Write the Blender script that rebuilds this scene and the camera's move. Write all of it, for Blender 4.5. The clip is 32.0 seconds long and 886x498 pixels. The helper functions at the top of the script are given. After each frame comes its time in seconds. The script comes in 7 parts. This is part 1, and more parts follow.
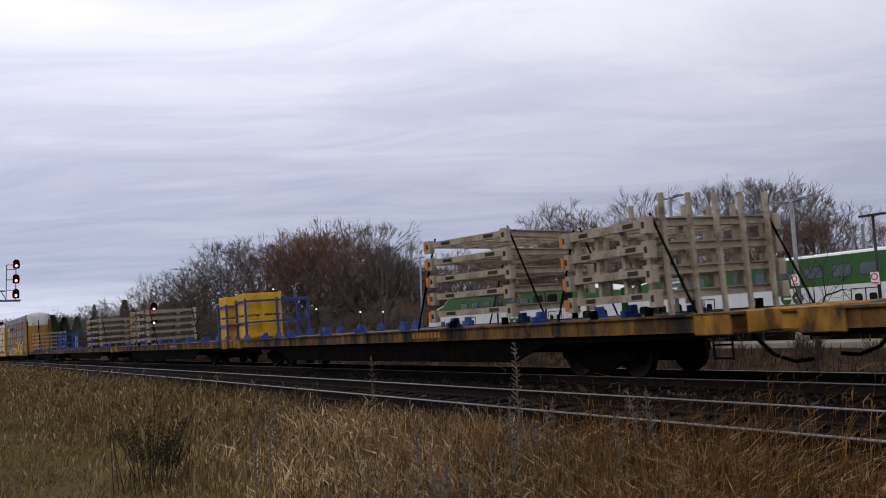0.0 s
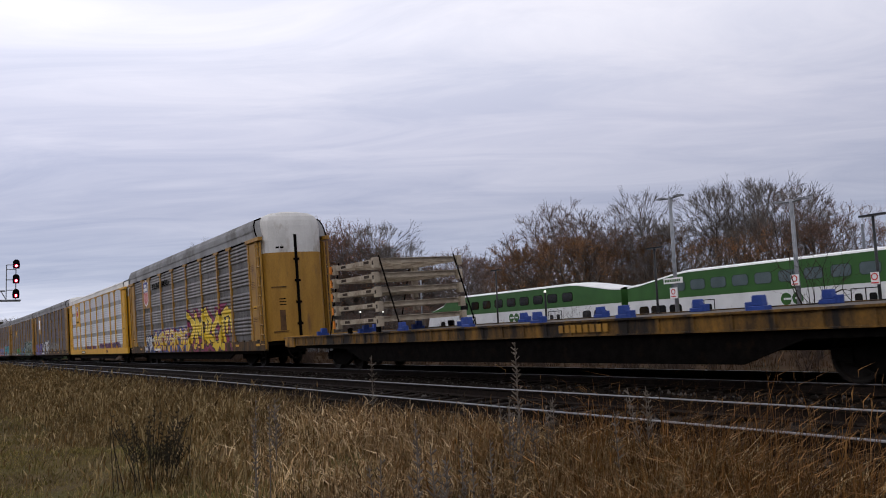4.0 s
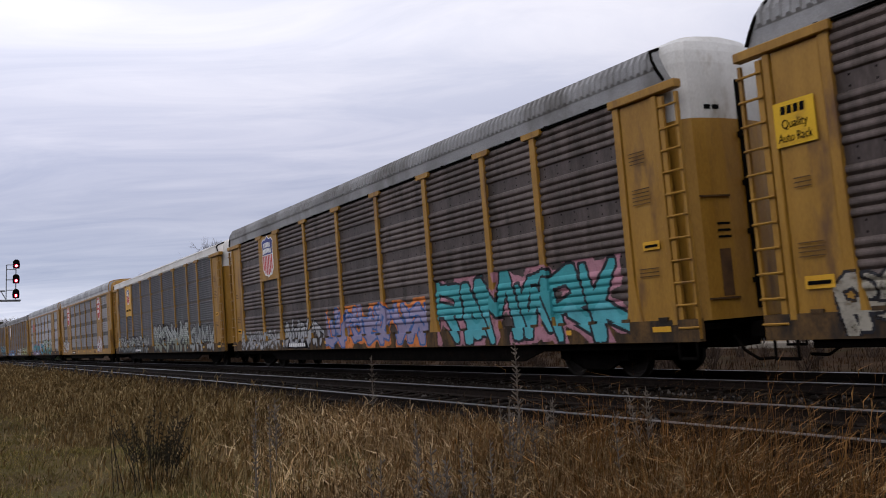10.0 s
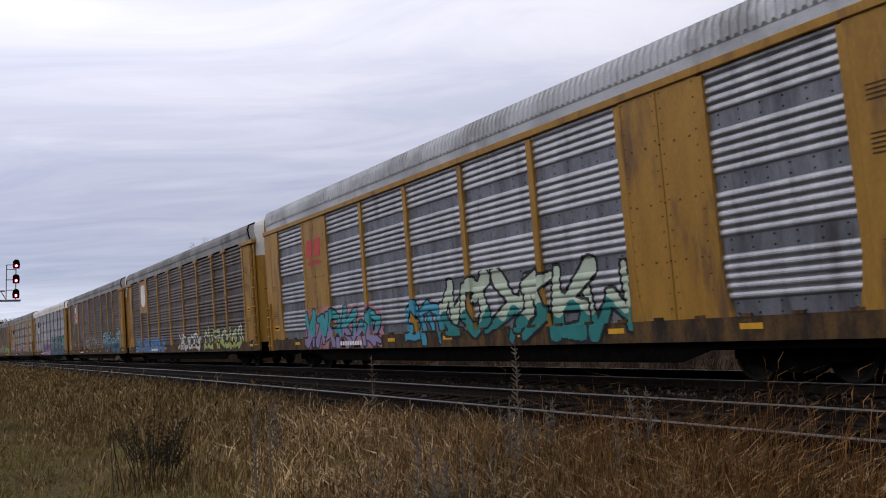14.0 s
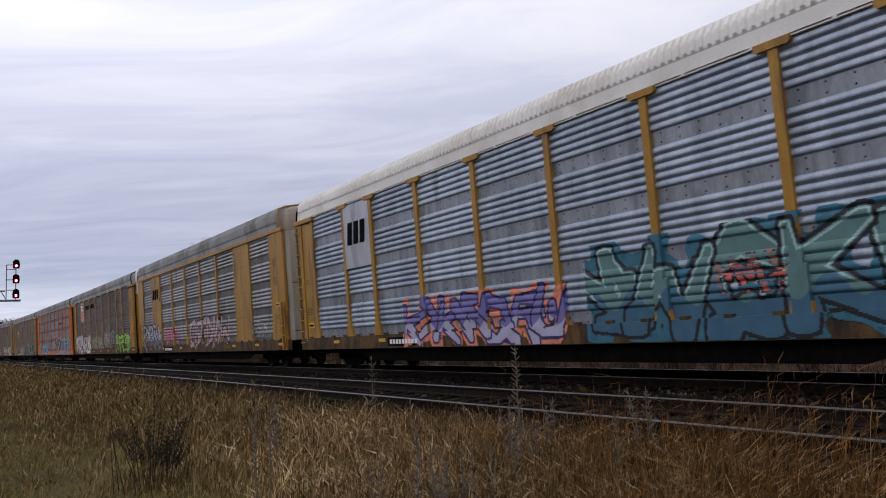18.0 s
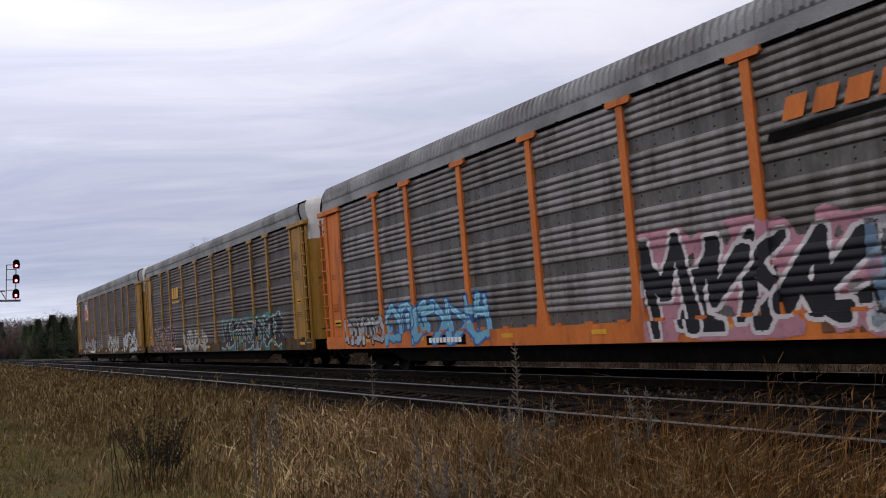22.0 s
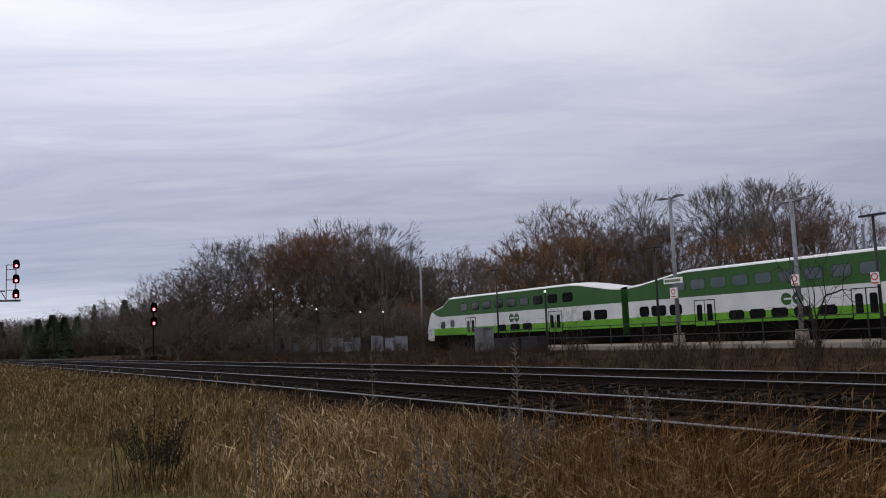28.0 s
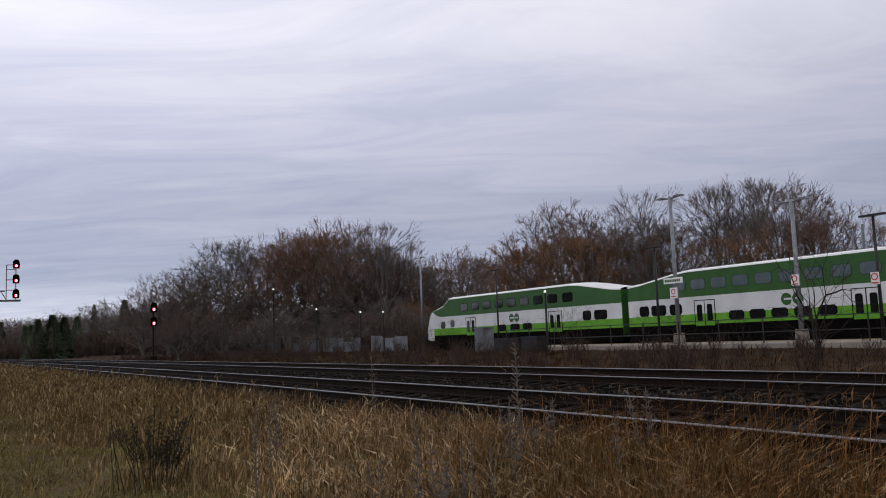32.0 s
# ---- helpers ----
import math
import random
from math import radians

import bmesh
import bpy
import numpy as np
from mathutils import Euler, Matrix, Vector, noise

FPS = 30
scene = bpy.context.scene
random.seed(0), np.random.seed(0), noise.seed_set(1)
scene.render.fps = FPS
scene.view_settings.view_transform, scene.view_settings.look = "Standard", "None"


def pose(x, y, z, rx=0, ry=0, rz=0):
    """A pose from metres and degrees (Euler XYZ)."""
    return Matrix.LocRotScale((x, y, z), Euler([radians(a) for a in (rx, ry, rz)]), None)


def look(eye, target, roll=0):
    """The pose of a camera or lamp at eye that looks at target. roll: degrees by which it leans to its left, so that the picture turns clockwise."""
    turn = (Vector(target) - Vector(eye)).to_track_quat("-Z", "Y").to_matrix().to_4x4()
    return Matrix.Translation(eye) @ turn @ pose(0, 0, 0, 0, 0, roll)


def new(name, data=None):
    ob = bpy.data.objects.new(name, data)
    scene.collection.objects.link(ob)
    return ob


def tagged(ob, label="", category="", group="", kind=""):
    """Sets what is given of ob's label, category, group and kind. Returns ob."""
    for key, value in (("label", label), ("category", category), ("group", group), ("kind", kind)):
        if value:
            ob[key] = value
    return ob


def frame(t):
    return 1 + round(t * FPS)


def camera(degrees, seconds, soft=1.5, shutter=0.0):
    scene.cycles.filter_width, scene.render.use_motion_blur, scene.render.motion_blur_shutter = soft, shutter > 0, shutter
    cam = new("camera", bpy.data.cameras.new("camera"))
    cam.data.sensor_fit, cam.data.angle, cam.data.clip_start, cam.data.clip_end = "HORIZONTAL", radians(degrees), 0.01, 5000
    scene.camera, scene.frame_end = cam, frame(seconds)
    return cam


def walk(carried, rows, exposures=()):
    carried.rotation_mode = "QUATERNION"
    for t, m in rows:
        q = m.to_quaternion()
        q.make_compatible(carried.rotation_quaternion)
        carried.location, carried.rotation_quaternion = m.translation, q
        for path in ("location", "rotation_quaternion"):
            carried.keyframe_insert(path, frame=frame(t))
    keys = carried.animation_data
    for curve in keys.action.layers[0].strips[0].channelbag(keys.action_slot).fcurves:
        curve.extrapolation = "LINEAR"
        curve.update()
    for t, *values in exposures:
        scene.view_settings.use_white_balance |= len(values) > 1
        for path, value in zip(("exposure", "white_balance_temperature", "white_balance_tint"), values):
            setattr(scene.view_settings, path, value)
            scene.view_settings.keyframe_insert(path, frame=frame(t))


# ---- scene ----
# The camera stands on its tripod beside the line and does not move.
EYE = (0.0, 0.0, 0.915)
YAW, PITCH, ROLL = radians(30.594), radians(6.048), -2.236
AIM = (-math.cos(YAW) * math.cos(PITCH), math.sin(YAW) * math.cos(PITCH), 0.915 + math.sin(PITCH))
cam = camera(55.91, 32.0, soft=1.0, shutter=0.05)
walk(cam, [(0.0, look(EYE, AIM, ROLL)), (32.0, look(EYE, AIM, ROLL))],
     exposures=[(0.0, 0.12), (3.5, 0.12), (5.5, 0.13), (24.0, 0.13), (26.0, -0.02), (32.0, -0.02)])

# ---- world and sun: a layered overcast sky ----
world = bpy.data.worlds.new("overcast_sky")
scene.world = world
world.use_nodes = True
wt = world.node_tree
wt.nodes.clear()


def wnode(kind, **kw):
    n = wt.nodes.new(kind)
    for k, v in kw.items():
        n.inputs[k].default_value = v
    return n


w_out = wt.nodes.new("ShaderNodeOutputWorld")
w_bg = wt.nodes.new("ShaderNodeBackground")
w_sky = wt.nodes.new("ShaderNodeTexSky")
w_sky.sky_type = "NISHITA"
w_sky.sun_disc = False
w_sky.sun_elevation = radians(38)
w_sky.sun_rotation = radians(200)
w_dir = wt.nodes.new("ShaderNodeTexCoord")
w_sep = wt.nodes.new("ShaderNodeSeparateXYZ")
wt.links.new(w_dir.outputs["Generated"], w_sep.inputs[0])
# cloud sheet seen in perspective: the layer's plan coordinates are direction / height
w_hz = wt.nodes.new("ShaderNodeMath")
w_hz.operation = "ADD"
w_hz.inputs[1].default_value = 0.06
w_abs = wt.nodes.new("ShaderNodeMath")
w_abs.operation = "ABSOLUTE"
wt.links.new(w_sep.outputs[2], w_abs.inputs[0])
wt.links.new(w_abs.outputs[0], w_hz.inputs[0])
w_plan = wt.nodes.new("ShaderNodeCombineXYZ")
for i in (0, 1):
    d = wt.nodes.new("ShaderNodeMath")
    d.operation = "DIVIDE"
    wt.links.new(w_sep.outputs[i], d.inputs[0])
    wt.links.new(w_hz.outputs[0], d.inputs[1])
    wt.links.new(d.outputs[0], w_plan.inputs[i])
w_map = wt.nodes.new("ShaderNodeMapping")
w_map.vector_type = "TEXTURE"
w_map.inputs["Rotation"].default_value = (0, 0, radians(56))
w_map.inputs["Scale"].default_value = (2.2, 0.85, 1.0)
wt.links.new(w_plan.outputs[0], w_map.inputs[0])
w_n1 = wnode("ShaderNodeTexNoise", Scale=1.7, Detail=9.0, Roughness=0.62, Distortion=1.0)
w_n2 = wnode("ShaderNodeTexNoise", Scale=0.16, Detail=3.0, Roughness=0.5)
wt.links.new(w_map.outputs[0], w_n1.inputs["Vector"])
wt.links.new(w_map.outputs[0], w_n2.inputs["Vector"])
w_mix = wt.nodes.new("ShaderNodeMath")
w_mix.operation = "MULTIPLY_ADD"
w_mix.inputs[1].default_value = 0.55
wt.links.new(w_n1.outputs[0], w_mix.inputs[0])
w_half = wt.nodes.new("ShaderNodeMath")
w_half.operation = "MULTIPLY"
w_half.inputs[1].default_value = 0.45
wt.links.new(w_n2.outputs[0], w_half.inputs[0])
wt.links.new(w_half.outputs[0], w_mix.inputs[2])
w_ramp = wt.nodes.new("ShaderNodeValToRGB")
w_ramp.color_ramp.elements[0].position = 0.385
w_ramp.color_ramp.elements[0].color = (0.77, 0.78, 0.855, 1)
w_ramp.color_ramp.elements[1].position = 0.605
w_ramp.color_ramp.elements[1].color = (1.03, 1.0, 1.01, 1)
wt.links.new(w_mix.outputs[0], w_ramp.inputs[0])
# the sheet thins towards the zenith and thickens to a blue-grey belt above the horizon
w_grad = wt.nodes.new("ShaderNodeValToRGB")
els = w_grad.color_ramp.elements
els[0].position, els[0].color = 0.0, (0.78, 0.83, 0.95, 1)
els[1].position, els[1].color = 1.0, (0.95, 0.95, 0.98, 1)
for pos, col in ((0.045, (0.76, 0.80, 0.92, 1)), (0.085, (0.50, 0.55, 0.69, 1)), (0.15, (0.55, 0.585, 0.72, 1)),
                 (0.24, (0.76, 0.78, 0.91, 1)), (0.35, (1.08, 1.09, 1.18, 1))):
    e = els.new(pos)
    e.color = col
wt.links.new(w_abs.outputs[0], w_grad.inputs[0])
w_mul = wt.nodes.new("ShaderNodeMixRGB")
w_mul.blend_type = "MULTIPLY"
w_mul.inputs[0].default_value = 1.0
wt.links.new(w_ramp.outputs[0], w_mul.inputs[1])
wt.links.new(w_grad.outputs[0], w_mul.inputs[2])
w_sk = wt.nodes.new("ShaderNodeMixRGB")
w_sk.blend_type = "MULTIPLY"
w_sk.inputs[0].default_value = 1.0
w_sk.inputs[2].default_value = (0.1, 0.1, 0.1, 1)
wt.links.new(w_sky.outputs[0], w_sk.inputs[1])
w_fin = wt.nodes.new("ShaderNodeMixRGB")
w_fin.inputs[0].default_value = 0.94
wt.links.new(w_sk.outputs[0], w_fin.inputs[1])
wt.links.new(w_mul.outputs[0], w_fin.inputs[2])
# the veil is a little brighter up the line than down it
w_dot = wt.nodes.new("ShaderNodeVectorMath")
w_dot.operation = "DOT_PRODUCT"
w_dot.inputs[1].default_value = (-0.509, -0.861, 0.0)
wt.links.new(w_dir.outputs["Generated"], w_dot.inputs[0])
w_side = wt.nodes.new("ShaderNodeMath")
w_side.operation = "MULTIPLY_ADD"
w_side.inputs[1].default_value, w_side.inputs[2].default_value = 0.25, 1.02
wt.links.new(w_dot.outputs["Value"], w_side.inputs[0])
w_tilt = wt.nodes.new("ShaderNodeVectorMath")
w_tilt.operation = "SCALE"
wt.links.new(w_fin.outputs[0], w_tilt.inputs[0])
wt.links.new(w_side.outputs[0], w_tilt.inputs["Scale"])
wt.links.new(w_tilt.outputs[0], w_bg.inputs["Color"])
w_bg.inputs["Strength"].default_value = 0.86
wt.links.new(w_bg.outputs[0], w_out.inputs[0])

sun = new("sun", bpy.data.lights.new("sun", "SUN"))
sun.data.energy, sun.data.angle, sun.data.color = 0.5, radians(25), (1.0, 0.97, 0.93)
sun.matrix_world = look((30, -60, 60), (0, 0, 0))


# ---- materials ----
def surf(name, dark, light, scale=3.0, stretch=(1, 1, 1), rough=0.8, metal=0.0, bump=0.15, fine=40.0, stain=None,
         stain_amount=0.45, spread=0.0, spec=0.3):
    """Two scales of variation between two colours, a stain colour with a shape of its own, fine relief."""
    m = bpy.data.materials.new(name)
    m.use_nodes = True
    t = m.node_tree
    b = t.nodes["Principled BSDF"]
    b.inputs["Roughness"].default_value = rough
    b.inputs["Metallic"].default_value = metal
    b.inputs["Specular IOR Level"].default_value = spec
    co = t.nodes.new("ShaderNodeTexCoord")
    mp = t.nodes.new("ShaderNodeMapping")
    mp.inputs["Scale"].default_value = stretch
    t.links.new(co.outputs["Object"], mp.inputs[0])
    n1 = t.nodes.new("ShaderNodeTexNoise")
    n1.inputs["Scale"].default_value, n1.inputs["Detail"].default_value = scale, 5
    n2 = t.nodes.new("ShaderNodeTexNoise")
    n2.inputs["Scale"].default_value, n2.inputs["Detail"].default_value = fine, 3
    t.links.new(mp.outputs[0], n1.inputs["Vector"])
    t.links.new(mp.outputs[0], n2.inputs["Vector"])
    ma = t.nodes.new("ShaderNodeMath")
    ma.operation = "MULTIPLY_ADD"
    ma.inputs[1].default_value = 0.4
    mb = t.nodes.new("ShaderNodeMath")
    mb.operation = "MULTIPLY"
    mb.inputs[1].default_value = 0.6
    t.links.new(n1.outputs[0], mb.inputs[0])
    t.links.new(n2.outputs[0], ma.inputs[0])
    t.links.new(mb.outputs[0], ma.inputs[2])
    rp = t.nodes.new("ShaderNodeValToRGB")
    rp.color_ramp.elements[0].position, rp.color_ramp.elements[0].color = 0.36, (*dark, 1)
    rp.color_ramp.elements[1].position, rp.color_ramp.elements[1].color = 0.64, (*light, 1)
    last = ma.outputs[0]
    if spread:
        oi = t.nodes.new("ShaderNodeObjectInfo")
        sh = t.nodes.new("ShaderNodeMath")
        sh.operation = "MULTIPLY_ADD"
        sh.inputs[1].default_value, sh.inputs[2].default_value = spread, -spread / 2
        t.links.new(oi.outputs["Random"], sh.inputs[0])
        ad = t.nodes.new("ShaderNodeMath")
        t.links.new(last, ad.inputs[0])
        t.links.new(sh.outputs[0], ad.inputs[1])
        last = ad.outputs[0]
    t.links.new(last, rp.inputs[0])
    col = rp.outputs[0]
    if stain:
        n3 = t.nodes.new("ShaderNodeTexNoise")
        n3.inputs["Scale"].default_value, n3.inputs["Detail"].default_value = scale * 0.7, 6
        n3.inputs["Roughness"].default_value = 0.65
        mo = t.nodes.new("ShaderNodeMapping")
        mo.inputs["Location"].default_value = (13.1, 7.7, 3.3)
        mo.inputs["Scale"].default_value = stretch
        t.links.new(co.outputs["Object"], mo.inputs[0])
        t.links.new(mo.outputs[0], n3.inputs["Vector"])
        r3 = t.nodes.new("ShaderNodeValToRGB")
        r3.color_ramp.elements[0].position = 0.62 - stain_amount * 0.3
        r3.color_ramp.elements[1].position = 0.75 - stain_amount * 0.2
        t.links.new(n3.outputs[0], r3.inputs[0])
        mx = t.nodes.new("ShaderNodeMixRGB")
        mx.inputs[2].default_value = (*stain, 1)
        t.links.new(r3.outputs[0], mx.inputs[0])
        t.links.new(col, mx.inputs[1])
        col = mx.outputs[0]
    t.links.new(col, b.inputs["Base Color"])
    if bump:
        bp = t.nodes.new("ShaderNodeBump")
        bp.inputs["Strength"].default_value = bump
        bp.inputs["Distance"].default_value = 0.02
        t.links.new(n2.outputs[0], bp.inputs["Height"])
        t.links.new(bp.outputs[0], b.inputs["Normal"])
    return m


def isles(name, cols, rough=0.9, spec=0.1):
    """For grass, twigs and stones: each piece of a joined mesh takes its own colour."""
    m = bpy.data.materials.new(name)
    m.use_nodes = True
    t = m.node_tree
    b = t.nodes["Principled BSDF"]
    b.inputs["Roughness"].default_value = rough
    b.inputs["Specular IOR Level"].default_value = spec
    g = t.nodes.new("ShaderNodeNewGeometry")
    rp = t.nodes.new("ShaderNodeValToRGB")
    e = rp.color_ramp.elements
    e[0].position, e[0].color = 0.0, (*cols[0], 1)
    e[1].position, e[1].color = 1.0, (*cols[-1], 1)
    for i, c in enumerate(cols[1:-1]):
        k = e.new((i + 1) / (len(cols) - 1))
        k.color = (*c, 1)
    t.links.new(g.outputs["Random Per Island"], rp.inputs[0])
    co = t.nodes.new("ShaderNodeTexCoord")
    n = t.nodes.new("ShaderNodeTexNoise")
    n.inputs["Scale"].default_value = 0.6
    t.links.new(co.outputs["Object"], n.inputs["Vector"])
    hs = t.nodes.new("ShaderNodeHueSaturation")
    mr = t.nodes.new("ShaderNodeMapRange")
    mr.inputs["From Min"].default_value, mr.inputs["From Max"].default_value = 0.3, 0.7
    mr.inputs["To Min"].default_value, mr.inputs["To Max"].default_value = 0.7, 1.25
    t.links.new(n.outputs[0], mr.inputs[0])
    t.links.new(mr.outputs[0], hs.inputs["Value"])
    t.links.new(rp.outputs[0], hs.inputs["Color"])
    t.links.new(hs.outputs[0], b.inputs["Base Color"])
    return m


def worn_paint(name, col, wear=0.3, rough=0.6):
    """Sprayed paint, patchy where it has worn off the steel."""
    m = surf(name, tuple(c * 0.75 for c in col), col, 2.5, rough=rough, bump=0.05)
    t = m.node_tree
    b = t.nodes["Principled BSDF"]
    co = t.nodes.new("ShaderNodeTexCoord")
    n = t.nodes.new("ShaderNodeTexNoise")
    n.inputs["Scale"].default_value, n.inputs["Detail"].default_value = 4.0, 8
    n.inputs["Roughness"].default_value = 0.75
    t.links.new(co.outputs["Object"], n.inputs["Vector"])
    mr = t.nodes.new("ShaderNodeMapRange")
    mr.inputs["From Min"].default_value = 0.25 + 0.35 * wear
    mr.inputs["From Max"].default_value = 0.36 + 0.45 * wear
    mr.inputs["To Min"].default_value = 1.0 - min(0.9, wear * 1.6)
    t.links.new(n.outputs[0], mr.inputs[0])
    t.links.new(mr.outputs[0], b.inputs["Alpha"])
    return m


def glow(name, col, strength):
    m = bpy.data.materials.new(name)
    m.use_nodes = True
    b = m.node_tree.nodes["Principled BSDF"]
    b.inputs["Base Color"].default_value = (*col, 1)
    b.inputs["Emission Color"].default_value = (*col, 1)
    b.inputs["Emission Strength"].default_value = strength
    return m


M = {}
M["ground"] = surf("dry_ground", (0.04, 0.028, 0.013), (0.115, 0.082, 0.038), 0.5, rough=0.95, bump=0.6, fine=14, stain=(0.085, 0.085, 0.03), stain_amount=0.4, spec=0.05)
M["bank_soil"] = surf("bank_soil", (0.02, 0.012, 0.0075), (0.056, 0.034, 0.02), 0.8, rough=0.95, bump=0.6, fine=14, stain=(0.03, 0.026, 0.012), stain_amount=0.3, spec=0.03)
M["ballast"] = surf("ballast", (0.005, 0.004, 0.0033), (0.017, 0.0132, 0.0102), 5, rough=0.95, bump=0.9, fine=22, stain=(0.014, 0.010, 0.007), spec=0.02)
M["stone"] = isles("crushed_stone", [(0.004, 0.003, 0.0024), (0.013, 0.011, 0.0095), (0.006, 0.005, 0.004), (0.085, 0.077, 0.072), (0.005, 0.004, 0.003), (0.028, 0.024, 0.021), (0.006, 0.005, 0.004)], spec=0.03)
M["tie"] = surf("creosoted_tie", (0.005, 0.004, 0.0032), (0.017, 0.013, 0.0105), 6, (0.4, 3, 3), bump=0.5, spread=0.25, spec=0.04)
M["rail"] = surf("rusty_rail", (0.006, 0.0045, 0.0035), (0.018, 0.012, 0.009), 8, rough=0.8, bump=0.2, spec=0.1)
M["railhead"] = surf("worn_railhead", (0.12, 0.12, 0.125), (0.24, 0.235, 0.235), 5, (0.1, 5, 5), rough=0.42, metal=0.9, bump=0.05)
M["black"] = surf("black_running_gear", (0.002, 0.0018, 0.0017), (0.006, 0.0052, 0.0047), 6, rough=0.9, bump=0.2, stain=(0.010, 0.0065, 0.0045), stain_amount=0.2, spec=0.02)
M["wheel"] = surf("wheel_steel", (0.007, 0.0055, 0.0045), (0.02, 0.016, 0.013), 8, rough=0.7, metal=0.3)
M["concrete"] = surf("platform_concrete", (0.19, 0.165, 0.14), (0.30, 0.265, 0.225), 1.2, bump=0.2, stain=(0.2, 0.18, 0.155))
M["galv"] = surf("galvanised_pole", (0.15, 0.16, 0.175), (0.26, 0.27, 0.29), 3, rough=0.5, metal=0.4)
M["dkpole"] = surf("black_pole_paint", (0.01, 0.01, 0.012), (0.025, 0.025, 0.028), 5, rough=0.5)
M["white"] = surf("white_paint", (0.68, 0.68, 0.68), (0.82, 0.82, 0.81), 1.5, rough=0.45, bump=0.05)
M["red"] = surf("red_paint", (0.42, 0.03, 0.03), (0.55, 0.05, 0.045), 2, rough=0.5, bump=0.05)
M["blue"] = surf("navy_paint", (0.02, 0.03, 0.16), (0.035, 0.05, 0.24), 2, rough=0.5, bump=0.05)
M["ink"] = surf("black_stencil", (0.003, 0.003, 0.0035), (0.009, 0.009, 0.009), 3, rough=0.95, bump=0.05, spec=0.03)
M["bark"] = surf("bark", (0.055, 0.046, 0.04), (0.14, 0.12, 0.104), 4, (1, 1, 0.3), bump=0.5, spec=0.1)
M["glass"] = surf("dark_glass", (0.006, 0.007, 0.008), (0.012, 0.013, 0.014), 1, rough=0.06, bump=0, spec=0.6)
M["redlamp"] = glow("red_signal_lens", (1.0, 0.02, 0.06), 1.6)
M["redcore"] = glow("red_signal_filament", (1.0, 0.5, 0.55), 8.0)
M["lampglow"] = glow("lit_lamp", (1.0, 0.96, 0.88), 0.7)
M["tinted"] = surf("tinted_glass", (0.06, 0.085, 0.09), (0.10, 0.13, 0.14), 1, rough=0.12, bump=0, spec=0.8)


# ---- mesh helpers ----
def bx(bm, x0, x1, y0, y1, z0, z1):
    v = [bm.verts.new(c) for c in ((x0, y0, z0), (x1, y0, z0), (x1, y1, z0), (x0, y1, z0), (x0, y0, z1), (x1, y0, z1), (x1, y1, z1), (x0, y1, z1))]
    for f in ((3, 2, 1, 0), (4, 5, 6, 7), (0, 1, 5, 4), (1, 2, 6, 5), (2, 3, 7, 6), (3, 0, 4, 7)):
        bm.faces.new([v[i] for i in f])
    return v


def bev(bm, w=0.01, n=1):
    bmesh.ops.bevel(bm, geom=list(bm.edges), offset=w, segments=n, affect="EDGES", profile=0.6)
    return bm


def tube(bm, a, b, r, r2=None, n=8, cap=True):
    a, b = Vector(a), Vector(b)
    r2 = r if r2 is None else r2
    d = (b - a).normalized()
    u = d.orthogonal().normalized()
    w = d.cross(u)
    ra, rb = [], []
    for i in range(n):
        q = 2 * math.pi * i / n
        o = u * math.cos(q) + w * math.sin(q)
        ra.append(bm.verts.new(a + o * r))
        rb.append(bm.verts.new(b + o * r2))
    for i in range(n):
        bm.faces.new((ra[i], ra[(i + 1) % n], rb[(i + 1) % n], rb[i]))
    if cap:
        bm.faces.new(ra[::-1])
        bm.faces.new(rb)


def prism(bm, pts, axis, a, b):
    """Extrude a polygon of 2D points along an axis from a to b."""
    def at(p, h):
        c = [0, 0, 0]
        o = [i for i in range(3) if i != axis]
        c[o[0]], c[o[1]], c[axis] = p[0], p[1], h
        return bm.verts.new(c)
    va, vb = [at(p, a) for p in pts], [at(p, b) for p in pts]
    n = len(pts)
    for i in range(n):
        bm.faces.new((va[i], va[(i + 1) % n], vb[(i + 1) % n], vb[i]))
    bm.faces.new(va[::-1])
    bm.faces.new(vb)


def mesh_of(bm, name, mats, smooth=False):
    bmesh.ops.recalc_face_normals(bm, faces=list(bm.faces))
    me = bpy.data.meshes.new(name)
    bm.to_mesh(me)
    bm.free()
    for m in mats if isinstance(mats, (list, tuple)) else [mats]:
        me.materials.append(m)
    if smooth:
        me.polygons.foreach_set("use_smooth", [True] * len(me.polygons))
    return me


def part(name, bm, material, parent=None, label="", smooth=False):
    me = bm if isinstance(bm, bpy.types.Mesh) else mesh_of(bm, name, material, smooth)
    ob = new(name, me)
    ob.parent = parent
    if label:
        ob["label"] = label
    return ob


def box_part(name, c, material, parent, label="", bevel=0.0):
    bm = bmesh.new()
    bx(bm, *c)
    if bevel:
        bev(bm, bevel)
    return part(name, bm, material, parent, label)


def thing(name, label, category, group="", kind="", at=None):
    ob = new(name)
    ob.empty_display_size = 0.2
    if at is not None:
        ob.matrix_world = at
    return tagged(ob, label, category, group, kind)


def raw(name, verts, faces, mats, mat_index=None):
    me = bpy.data.meshes.new(name)
    me.from_pydata(verts, [], faces)
    for m in mats if isinstance(mats, (list, tuple)) else [mats]:
        me.materials.append(m)
    if mat_index is not None:
        me.polygons.foreach_set("material_index", mat_index)
    me.update()
    return me


# ---- the line: a gentle canted curve; s runs along it, away down the line ----
RAD, CANT, TRACK_Y, NEAR_Y = 3485.0, 0.0464, 12.80, 7.17


